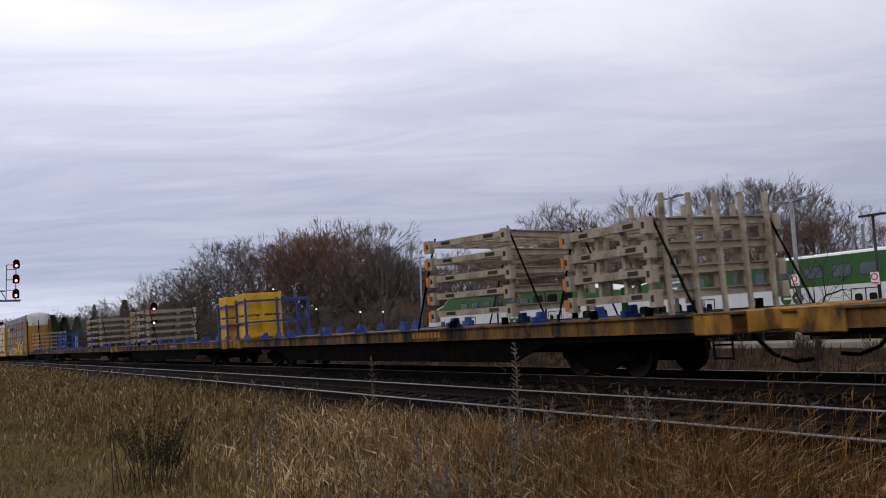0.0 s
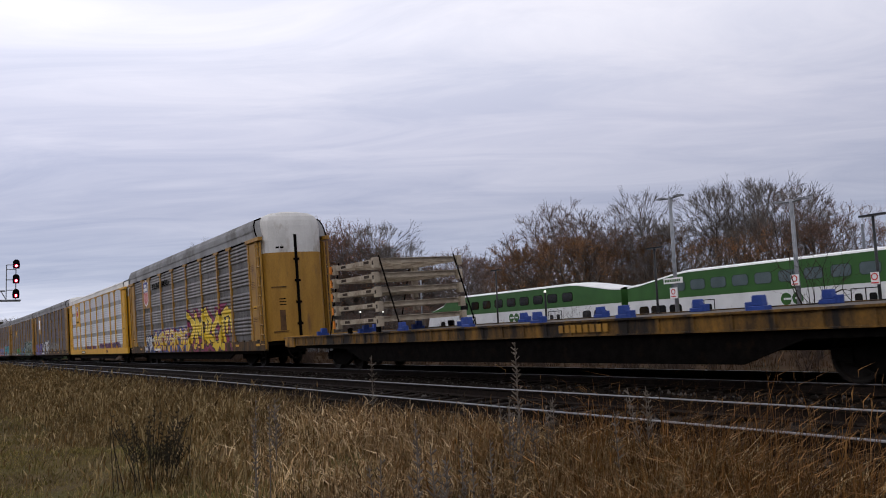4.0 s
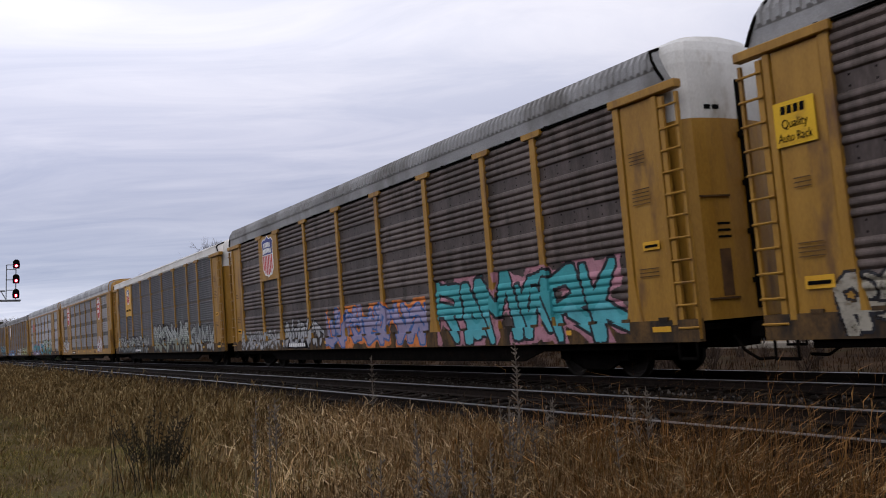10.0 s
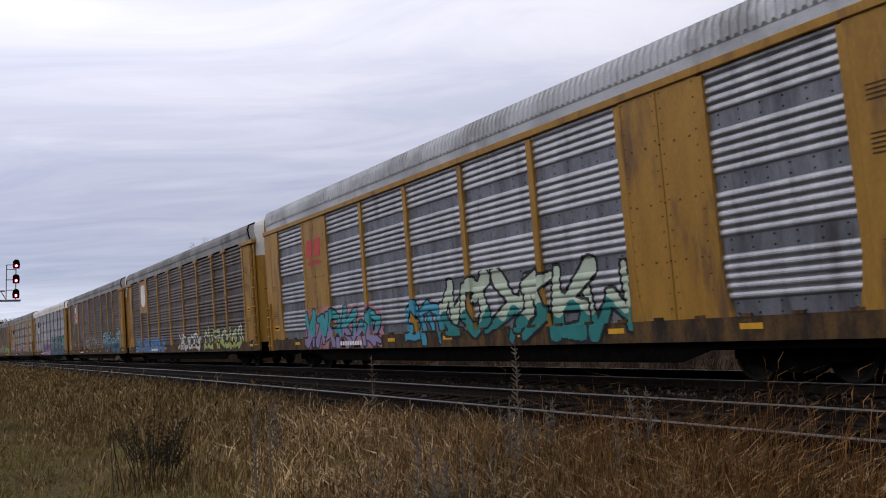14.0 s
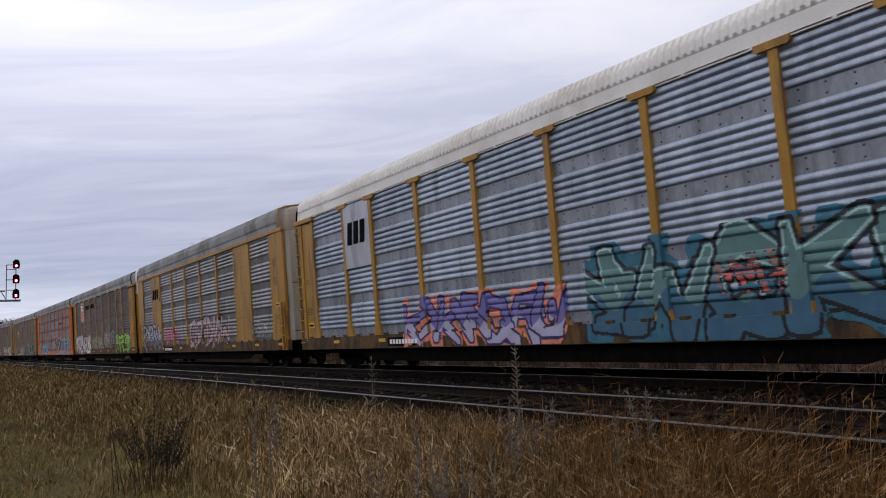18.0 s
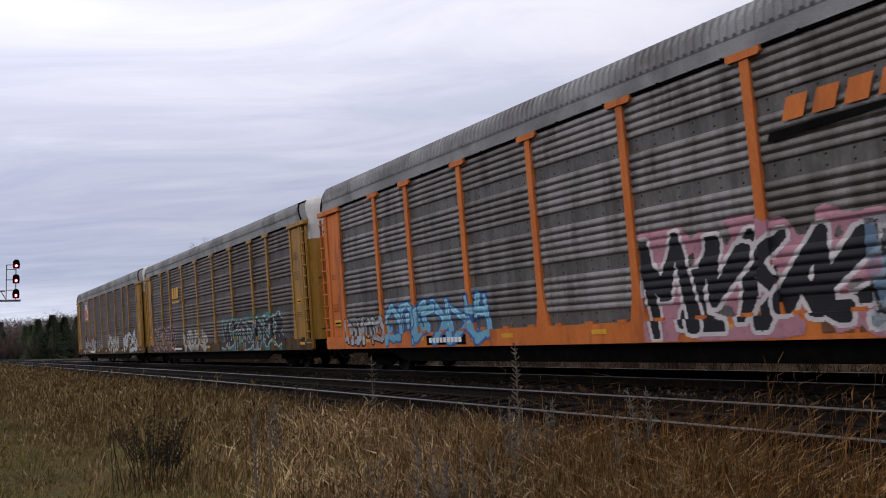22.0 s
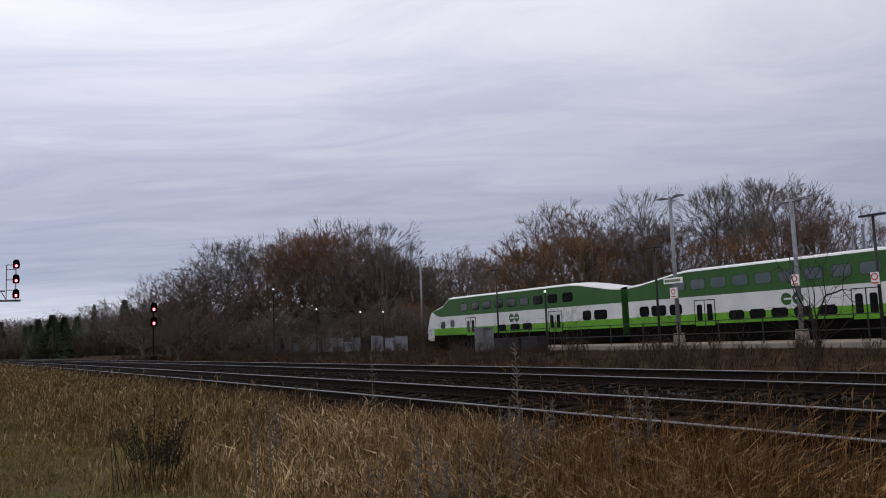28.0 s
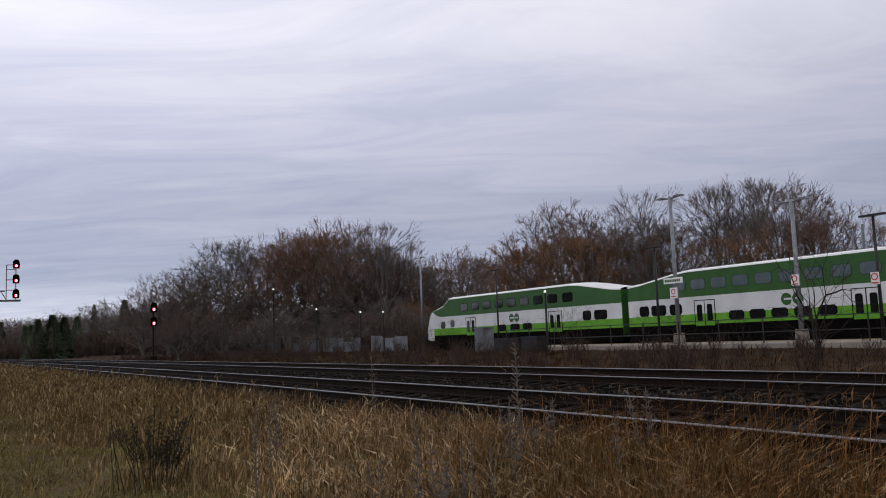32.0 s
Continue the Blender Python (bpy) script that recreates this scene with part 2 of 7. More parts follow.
def on_line(s, y0=TRACK_Y):
    q = s / RAD
    return (-math.sin(q) * RAD, y0 - (1 - math.cos(q)) * RAD, q)


def line_pose(s, y0=TRACK_Y, z=0.0, cant=CANT):
    x, y, q = on_line(s, y0)
    return pose(x, y, z, math.degrees(cant), 0, math.degrees(q))


def along(s, off, z, y0=TRACK_Y, cant=CANT):
    return line_pose(s, y0, 0, cant) @ Vector((0, off, z))


# ---- ground, ballast and track ----
LEVELS = [(-4000, -0.6), (-400, -0.6), (-60, -0.6), (-30, -0.6), (-20, -0.62), (-16, -0.62), (-13, -0.62), (-11, -0.6), (-9.5, -0.6), (-8.6, -0.5), (-7.9, -0.42),
          (-6.5, -0.32), (-4.5, -0.32), (-3.4, -0.4), (-2, -0.34), (2, -0.34), (2.8, -0.5), (4.5, -0.62), (7, -0.6), (12, -0.4), (16, -0.2),
          (18.5, -0.12), (23, -0.2), (26, -0.35), (34, -0.3), (50, -0.1), (80, 0.2), (160, 0.6), (500, 1.0), (4000, 1.0)]


def level(o):
    return float(np.interp(o, [a for a, _ in LEVELS], [b for _, b in LEVELS]))


def line_off(x, y):
    return y - (TRACK_Y - min(x * x / (2 * RAD), 30.0 + abs(x) * 0.02))


def make_ground():
    xs = [-4000, -2000, -1000, -600, -400, -300] + list(range(-240, -60, 6)) + [x * 1.0 for x in range(-60, 16)] + [20, 30, 50, 90, 160, 300, 700, 1800, 4000]
    os_ = [-4000, -1500, -500, -150, -60, -35, -25] + [-20 + 0.6 * i for i in range(22)] + [-6.5, -4.5, -3.4, -2.4, 0, 2, 2.8, 3.6, 4.5, 5.7, 7, 9, 12, 14, 16, 18.5, 21, 23, 26, 30, 34, 42, 50, 65, 80, 110, 160, 300, 700, 1800, 4000]
    verts, faces = [], []
    for x in xs:
        base = TRACK_Y - min(x * x / (2 * RAD), 30.0 + abs(x) * 0.02)
        for o in os_:
            z = level(o)
            if abs(o) > 8.2 or 4 < o:
                z += 0.10 * noise.noise(Vector((x * 0.35, o * 0.35, 0))) + 0.04 * noise.noise(Vector((x * 1.3, o * 1.3, 4)))
            verts.append((x, base + o, z))
    n = len(os_)
    for i in range(len(xs) - 1):
        for j in range(n - 1):
            faces.append((i * n + j, (i + 1) * n + j, (i + 1) * n + j + 1, i * n + j + 1))
    soil = [1 if -7.7 < os_[j] < 70 else 0 for i in range(len(xs) - 1) for j in range(n - 1)]
    ob = new("ground", raw("ground", verts, faces, [M["ground"], M["bank_soil"]], soil))
    tagged(ob, "dry brown and olive grassland floor along the railway", "ground", kind="structure")
    return ob


def sweep(profile, s0, s1, step, y0, cant=CANT):
    """A closed cross-section of (offset, height) drawn along the line."""
    n = int((s1 - s0) / step)
    verts, faces = [], []
    k = len(profile)
    for i in range(n + 1):
        m = line_pose(s0 + (s1 - s0) * i / n, y0, 0, cant)
        for o, z in profile:
            verts.append(tuple(m @ Vector((0, o, z))))
    for i in range(n):
        for j in range(k):
            a, b = i * k + j, i * k + (j + 1) % k
            faces.append((a, b, b + k, a + k))
    faces.append(tuple(range(k - 1, -1, -1)))
    faces.append(tuple(n * k + j for j in range(k)))
    return verts, faces


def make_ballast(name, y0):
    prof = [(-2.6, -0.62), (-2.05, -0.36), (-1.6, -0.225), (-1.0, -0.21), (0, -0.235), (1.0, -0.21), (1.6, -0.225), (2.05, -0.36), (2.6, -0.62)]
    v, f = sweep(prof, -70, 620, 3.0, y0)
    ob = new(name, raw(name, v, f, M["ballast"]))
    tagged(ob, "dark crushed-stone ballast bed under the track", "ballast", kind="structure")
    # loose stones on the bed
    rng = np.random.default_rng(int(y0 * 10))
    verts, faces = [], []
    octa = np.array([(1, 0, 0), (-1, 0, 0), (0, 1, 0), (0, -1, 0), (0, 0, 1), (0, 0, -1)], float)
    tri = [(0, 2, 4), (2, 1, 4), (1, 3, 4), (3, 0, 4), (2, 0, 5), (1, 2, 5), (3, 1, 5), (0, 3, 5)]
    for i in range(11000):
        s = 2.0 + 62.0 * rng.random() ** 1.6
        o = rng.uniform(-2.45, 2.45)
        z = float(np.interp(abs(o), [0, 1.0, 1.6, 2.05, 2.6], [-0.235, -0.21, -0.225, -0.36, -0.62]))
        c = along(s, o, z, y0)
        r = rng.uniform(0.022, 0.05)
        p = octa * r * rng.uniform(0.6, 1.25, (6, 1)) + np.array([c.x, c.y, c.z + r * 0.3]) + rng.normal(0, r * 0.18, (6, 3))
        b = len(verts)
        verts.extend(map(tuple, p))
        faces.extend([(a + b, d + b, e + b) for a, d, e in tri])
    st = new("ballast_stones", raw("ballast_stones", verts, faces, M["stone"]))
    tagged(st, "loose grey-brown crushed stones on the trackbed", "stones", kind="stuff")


def make_track(name, y0, ties):
    root = thing(name, "straight worn steel rails on dark wooden ties in ballast", "railway track", group="railway tracks", kind="structure")
    for side in (-1, 1):
        o = side * 0.7525
        web = [(o - 0.075, -0.172), (o - 0.075, -0.155), (o - 0.012, -0.135), (o - 0.012, -0.045), (o - 0.036, -0.035), (o - 0.036, -0.012),
               (o + 0.036, -0.012), (o + 0.036, -0.035), (o + 0.012, -0.045), (o + 0.012, -0.135), (o + 0.075, -0.155), (o + 0.075, -0.172)]
        v, f = sweep(web, -70, 620, 2.5, y0)
        r = part("rail", raw("rail", v, f, M["rail"]), None, root)
        head = [(o - 0.036, -0.011), (o - 0.034, -0.003), (o - 0.02, 0.0), (o + 0.02, 0.0), (o + 0.034, -0.003), (o + 0.036, -0.011)]
        v, f = sweep(head, -70, 620, 2.5, y0)
        part("railhead", raw("railhead", v, f, M["railhead"]), None, r, "bright wheel-polished running surface")
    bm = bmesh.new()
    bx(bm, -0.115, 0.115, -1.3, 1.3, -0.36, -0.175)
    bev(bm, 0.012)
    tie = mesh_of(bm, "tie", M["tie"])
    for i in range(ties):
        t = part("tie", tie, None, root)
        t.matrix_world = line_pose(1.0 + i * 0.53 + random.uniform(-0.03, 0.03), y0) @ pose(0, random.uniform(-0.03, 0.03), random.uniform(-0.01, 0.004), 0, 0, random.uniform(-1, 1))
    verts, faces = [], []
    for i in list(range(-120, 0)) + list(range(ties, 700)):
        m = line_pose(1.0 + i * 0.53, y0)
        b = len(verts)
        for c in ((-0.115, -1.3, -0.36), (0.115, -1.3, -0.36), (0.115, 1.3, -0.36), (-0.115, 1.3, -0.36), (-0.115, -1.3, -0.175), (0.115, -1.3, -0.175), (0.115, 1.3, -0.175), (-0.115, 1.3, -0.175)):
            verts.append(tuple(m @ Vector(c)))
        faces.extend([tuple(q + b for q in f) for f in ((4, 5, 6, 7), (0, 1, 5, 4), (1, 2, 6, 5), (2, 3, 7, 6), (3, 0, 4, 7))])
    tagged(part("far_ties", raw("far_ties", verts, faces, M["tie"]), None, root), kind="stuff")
    # spike plates on the nearest ties
    bm = bmesh.new()
    for sg in (-1, 1):
        bx(bm, -0.09, 0.09, sg * 0.7525 - 0.17, sg * 0.7525 + 0.17, -0.178, -0.168)
        for q in (-0.1, 0.1):
            bx(bm, -0.05, -0.02, sg * 0.7525 + q - 0.015, sg * 0.7525 + q + 0.015, -0.17, -0.14)
    plate = mesh_of(bm, "tie_plates", M["rail"])
    for i in range(0, 46):
        t = part("tie_plates", plate, None, root)
        t.matrix_world = line_pose(1.0 + i * 0.53, y0)


make_ground()
make_ballast("ballast_far_track", TRACK_Y)
make_ballast("ballast_near_track", NEAR_Y)
make_track("track_far", TRACK_Y, 150)
make_track("track_near", NEAR_Y, 190)


def sky_blocker_belt():
    """An unseen belt behind the camera, added to keep low sky light off the train."""
    verts, faces = [], []
    rng = random.Random(9)
    pts = [(-420 + 12 * i, -42 + 6 * math.sin(i * 0.7) - (0.0009 * (-420 + 12 * i) ** 2 if i < 35 else 0)) for i in range(60)]
    for x, y in pts:
        h = rng.uniform(9, 15)
        verts += [(x, y, -1), (x, y, h), (x, y - 6, h - 2), (x, y - 6, -1)]
    for i in range(len(pts) - 1):
        a, b = 4 * i, 4 * i + 4
        faces += [(a, b, b + 1, a + 1), (a + 1, b + 1, b + 2, a + 2), (a + 2, b + 2, b + 3, a + 3)]
    ob = new("backdrop_woods", raw("backdrop_woods", verts, faces, M["woods"]))
    tagged(ob, "unseen dark brown belt behind the camera, added to block low sky light", "woods", kind="structure")


M["woods"] = surf("bare_woods", (0.018, 0.013, 0.01), (0.06, 0.045, 0.034), 0.6, (1, 1, 0.25), rough=0.95, bump=0.8, fine=5)
sky_blocker_belt()


# ---- the freight train ----
PITCH_L = 28.65          # length of an autorack over its couplers
POSTS = [1.2, 3.9, 5.94, 8.82, 11.78, 14.76, 17.72, 20.6, 22.64, 25.34]   # bays along the side
HALF = 13.27             # the car's middle on that scale
BODY = 13.68             # half the body's length
SIDE = 1.50
Z_SILL, Z_LOW, Z_TOP = 0.74, 1.14, 5.40


def paint(name, dark, light, **kw):
    M[name] = surf(name, dark, light, **kw)


GR = dict(scale=1.6, stretch=(1.6, 1.6, 0.35), bump=0.12, fine=30)
paint("side_brown", (0.061, 0.0455, 0.040), (0.137, 0.107, 0.096), rough=0.52, metal=0.33, stain=(0.046, 0.035, 0.029), spread=0.22, **GR)
paint("side_grey", (0.13, 0.118, 0.107), (0.27, 0.253, 0.245), rough=0.45, metal=0.45, stain=(0.085, 0.074, 0.068), spread=0.22, **GR)
paint("side_slate", (0.078, 0.077, 0.086), (0.14, 0.139, 0.152), rough=0.6, metal=0.2, stain=(0.09, 0.09, 0.1), spread=0.12, **GR)
paint("side_galv", (0.30, 0.30, 0.315), (0.49, 0.49, 0.505), rough=0.38, metal=0.8, stain=(0.22, 0.215, 0.215), stain_amount=0.25, spread=0.18, **GR)
paint("side_dull", (0.19, 0.185, 0.19), (0.34, 0.335, 0.34), rough=0.42, metal=0.7, stain=(0.13, 0.12, 0.115), stain_amount=0.3, spread=0.18, **GR)
paint("side_bright", (0.60, 0.61, 0.63), (0.80, 0.81, 0.83), rough=0.32, metal=0.85, stain=(0.42, 0.42, 0.44), stain_amount=0.2, spread=0.1, **GR)
paint("yellow_old", (0.245, 0.122, 0.014), (0.375, 0.202, 0.03), rough=0.5, spec=0.35, stain=(0.13, 0.066, 0.026), stain_amount=0.3, **GR)
paint("yellow_new", (0.54, 0.285, 0.02), (0.68, 0.375, 0.03), rough=0.5, stain=(0.42, 0.24, 0.03), stain_amount=0.2, **GR)
paint("orange", (0.45, 0.115, 0.02), (0.62, 0.18, 0.035), rough=0.6, stain=(0.25, 0.07, 0.025), stain_amount=0.3, **GR)
paint("sill_dirty", (0.03, 0.019, 0.011), (0.145, 0.078, 0.022), rough=0.75, stain=(0.018, 0.013, 0.010), stain_amount=0.6, scale=2.4, stretch=(1.6, 1.6, 0.5), bump=0.2, fine=30)
paint("roof_grey", (0.22, 0.22, 0.225), (0.34, 0.34, 0.345), rough=0.6, metal=0.2, stain=(0.16, 0.155, 0.15), scale=0.8, bump=0.1)
paint("roof_white", (0.68, 0.66, 0.63), (0.82, 0.805, 0.785), rough=0.55, stain=(0.6, 0.565, 0.52), stain_amount=0.3, scale=0.8, bump=0.1)
paint("roof_galv", (0.40, 0.41, 0.43), (0.55, 0.56, 0.58), rough=0.5, metal=0.3, stain=(0.3, 0.3, 0.31), scale=0.8, bump=0.1)
paint("door_tan", (0.22, 0.19, 0.16), (0.36, 0.32, 0.27), rough=0.7, stain=(0.2, 0.13, 0.07), stain_amount=0.3, scale=1.2, stretch=(1, 1, 0.3), bump=0.1)
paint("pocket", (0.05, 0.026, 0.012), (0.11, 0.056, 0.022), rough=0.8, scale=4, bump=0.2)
paint("plate_cream", (0.30, 0.27, 0.225), (0.42, 0.385, 0.33), rough=0.6, stain=(0.2, 0.14, 0.09), stain_amount=0.3, scale=1.5, stretch=(1, 1, 0.3), bump=0.1)
paint("hood_white", (0.50, 0.49, 0.47), (0.66, 0.65, 0.63), rough=0.55, stain=(0.33, 0.29, 0.24), stain_amount=0.25, scale=2.0, stretch=(1, 1, 0.4), bump=0.1)
paint("rust", (0.10, 0.045, 0.022), (0.2, 0.095, 0.045), scale=4, bump=0.4)
paint("deck_wood", (0.05, 0.04, 0.032), (0.12, 0.10, 0.08), scale=3, stretch=(3, 0.4, 1), bump=0.4)

# darker copies of the sheet colours; the flats' weaker light is put in
paint("strip_galv", (0.125, 0.13, 0.148), (0.23, 0.235, 0.26), rough=0.45, metal=0.5, stain=(0.07, 0.07, 0.075), **GR)
paint("strip_dark", (0.052, 0.040, 0.036), (0.112, 0.089, 0.081), rough=0.5, metal=0.35, stain=(0.042, 0.032, 0.027), **GR)
paint("strip_grey", (0.08, 0.074, 0.07), (0.165, 0.155, 0.148), rough=0.55, metal=0.3, stain=(0.06, 0.053, 0.048), **GR)
paint("strip_bright", (0.24, 0.245, 0.26), (0.36, 0.365, 0.38), rough=0.4, metal=0.6, stain=(0.2, 0.2, 0.21), **GR)
paint("side_blue", (0.23, 0.27, 0.33), (0.39, 0.44, 0.52), rough=0.40, metal=0.6, stain=(0.20, 0.22, 0.25), stain_amount=0.25, spread=0.18, **GR)
paint("strip_blue", (0.19, 0.205, 0.235), (0.32, 0.34, 0.375), rough=0.45, metal=0.5, stain=(0.12, 0.125, 0.14), **GR)
FLAT_SHADE = {"side_dull": "strip_grey", "side_blue": "strip_blue", "side_brown": "strip_dark", "side_grey": "strip_grey", "side_slate": "strip_dark", "side_galv": "strip_galv", "side_bright": "strip_bright"}

# side sheet: four bands of horizontal ridges, parted by flat riveted strips
BANDS = 4


def sheet_profile(fine=False):
    pts = []
    h = (Z_TOP - Z_LOW) / BANDS
    for b in range(BANDS):
        z = Z_LOW + b * h
        flat = 0.10 if fine else 0.27
        pts += [(z, 0.05), (z + flat, 0.05)]
        n = 9 if fine else 5
        w = (h - flat) / n
        for i in range(n):
            a = z + flat + i * w
            pts += [(a + w * 0.20, 0.012), (a + w * 0.36, 0.008), (a + w * 0.54, 0.011), (a + w * 0.80, 0.026), (a + w * 0.90, 0.05)]
    pts.append((Z_TOP, 0.05))
    return pts


PROFILE = {False: sheet_profile(False), True: sheet_profile(True)}


def sheet_mesh(x0, x1, fine, mat, holes, strip):
    """One bay's side sheet, 3 cm thick overall, with bolt heads along the flats."""
    pts = PROFILE[fine]
    verts, faces = [], []
    for z, d in pts:
        verts += [(x0, -SIDE + d, z), (x1, -SIDE + d, z)]
    k = len(pts)
    for i in range(k - 1):
        faces.append((2 * i, 2 * i + 1, 2 * i + 3, 2 * i + 2))
    flat = [2 if pts[i][1] == 0.05 and pts[i + 1][1] == 0.05 else 0 for i in range(k - 1)]
    b = len(verts)
    verts += [(x0, -SIDE + 0.09, Z_LOW), (x1, -SIDE + 0.07, Z_LOW), (x0, -SIDE + 0.07, Z_TOP), (x1, -SIDE + 0.07, Z_TOP)]
    faces += [(b + 1, b, b + 2, b + 3), (0, b, b + 1, 1), (2 * k - 2, 2 * k - 1, b + 3, b + 2)]
    mi = flat + [0] * 3
    if holes:
        h = (Z_TOP - Z_LOW) / BANDS
        rows = [Z_LOW + q * h + e for q in range(BANDS) for e in (0.05, 0.22)]
        n = max(3, int((x1 - x0) / 0.42))
        for z in rows:
            for i in range(n):
                x = x0 + (i + 0.5) * (x1 - x0) / n
                b = len(verts)
                y, r = -SIDE + 0.05, 0.016
                verts += [(x - r, y, z - r), (x + r, y, z - r), (x + r, y, z + r), (x - r, y, z + r), (x, y - 0.008, z)]
                faces += [(b, b + 1, b + 4), (b + 1, b + 2, b + 4), (b + 2, b + 3, b + 4), (b + 3, b, b + 4)]
                mi += [1] * 4
    return raw("side_sheet", verts, faces, [mat, M["black"], strip], mi)


def surface_y(u, z, plain, fine=False):
    """Outer face of the car's near side at u from the rear and height z."""
    if z < Z_LOW:
        return -SIDE - 0.045
    for p in POSTS[1:-1]:
        if abs(u - p) < (0.16 if z < 1.9 else 0.10):
            return -SIDE - 0.04
    if u < POSTS[0] + 0.1 or u > POSTS[-1] - 0.1:
        return -SIDE - 0.03
    if plain and any(a < u < b for a, b in ((POSTS[1], POSTS[2]), (POSTS[7], POSTS[8]))):
        return -SIDE - 0.03
    zs = [a for a, _ in PROFILE[fine]]
    ds = [b for _, b in PROFILE[fine]]
    return -SIDE + float(np.interp(z, zs, ds))


def roof_end(z, slant):
    """How far the ribbed roof reaches at height z; its end leans back over the door hood."""
    return BODY - (0.30 + (z - 5.46) * 0.55 if slant else 0.42 + (z - 5.46) * 0.12)


def roof_mesh(mat, rise=0.0, slant=True):
    half = [(-1.535, 5.44), (-1.545, 5.69), (-1.555, 5.72), (-1.54, 5.92 + rise * 0.6), (-1.44, 6.09 + rise), (-1.15, 6.20 + rise), (-0.6, 6.26 + rise)]
    cs = half + [(0, 6.28 + rise)] + [(-y, z) for y, z in half[::-1]]
    xs, hs = [], []
    x = -BODY + 0.1
    while x < BODY - 0.1:
        xs += [x, x + 0.07, x + 0.09, x + 0.16]
        hs += [0, 0, 0.04, 0.04]
        x += 0.18
    verts, faces = [], []
    for x, h in zip(xs, hs):
        for y, z in cs:
            k = h * (1 if z > 5.7 else 0)
            e = roof_end(z, slant)
            verts.append((max(-e, min(e, x)), y * (1 + k * 0.5), z + k))
    n = len(cs)
    for i in range(len(xs) - 1):
        for j in range(n - 1):
            faces.append((i * n + j, (i + 1) * n + j, (i + 1) * n + j + 1, i * n + j + 1))
    faces += [tuple(range(n)), tuple((len(xs) - 1) * n + j for j in range(n - 1, -1, -1))]
    return raw("roof", verts, faces, mat)


# shared running gear
def truck_meshes():
    out = {}
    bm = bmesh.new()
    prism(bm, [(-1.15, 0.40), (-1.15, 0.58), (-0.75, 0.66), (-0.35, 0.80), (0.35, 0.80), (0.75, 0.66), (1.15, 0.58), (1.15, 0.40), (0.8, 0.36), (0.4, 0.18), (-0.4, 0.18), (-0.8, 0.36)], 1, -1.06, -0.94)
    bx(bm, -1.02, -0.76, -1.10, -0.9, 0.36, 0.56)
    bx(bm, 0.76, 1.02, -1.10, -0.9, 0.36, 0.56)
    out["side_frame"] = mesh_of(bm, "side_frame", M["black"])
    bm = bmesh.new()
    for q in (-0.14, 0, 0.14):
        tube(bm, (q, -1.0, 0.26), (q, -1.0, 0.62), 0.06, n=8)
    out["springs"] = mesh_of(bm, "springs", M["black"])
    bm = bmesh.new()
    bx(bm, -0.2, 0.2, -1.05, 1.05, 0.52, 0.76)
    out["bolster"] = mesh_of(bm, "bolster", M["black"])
    bm = bmesh.new()
    n = 28
    for sg in (-1, 1):
        ring = [(0.46, 0.68), (0.46, 0.715), (0.42, 0.72), (0.42, 0.83), (0.36, 0.83), (0.33, 0.78), (0.16, 0.76), (0.14, 0.86), (0.001, 0.86)]
        prev = None
        for r, y in ring:
            cur = [bm.verts.new((r * math.cos(2 * math.pi * i / n), sg * y, r * math.sin(2 * math.pi * i / n) + 0.42)) for i in range(n)]
            if prev:
                for i in range(n):
                    bm.faces.new((prev[i], prev[(i + 1) % n], cur[(i + 1) % n], cur[i]))
            prev = cur
    tube(bm, (0, -0.72, 0.42), (0, 0.72, 0.42), 0.085, n=10)
    out["wheelset"] = mesh_of(bm, "wheelset", M["wheel"])
    return out


TRUCK = truck_meshes()


def add_truck(car, x, name="truck"):
    t = part(name, TRUCK["bolster"], None, car, "black cast-steel two-axle truck")
    t.matrix_local = pose(x, 0, 0)
    for sg in (0, 180):
        f = part("side_frame", TRUCK["side_frame"], None, t)
        f.matrix_local = pose(0, 0, 0, 0, 0, sg)
        f = part("springs", TRUCK["springs"], None, t)
        f.matrix_local = pose(0, 0, 0, 0, 0, sg)
    for q in (-0.89, 0.89):
        w = part("wheelset", TRUCK["wheelset"], None, t)
        w.matrix_local = pose(q, 0, 0)


def ladder_mesh(z0, z1, rungs, w=0.42):
    bm = bmesh.new()
    bx(bm, -w / 2 - 0.03, -w / 2 + 0.075, -0.035, 0.035, z0, z1)
    bx(bm, w / 2 - 0.055, w / 2, -0.035, 0.035, z0, z1)
    for i in range(rungs):
        z = z0 + (i + 0.5) * (z1 - z0) / rungs
        tube(bm, (-w / 2 - 0.04, -0.05, z), (w / 2 + 0.02, -0.05, z), 0.021, n=6)
    return bm


def side_copy(ob, car):
    """The same part on the far side of the car, turned half round."""
    o = new(ob.name.split(".")[0], ob.data)
    o.parent = car
    o.matrix_local = pose(0, 0, 0, 0, 0, 180)
    return o


SHARED = {}


def shared(key, make):
    if key not in SHARED:
        SHARED[key] = make()
    return SHARED[key]


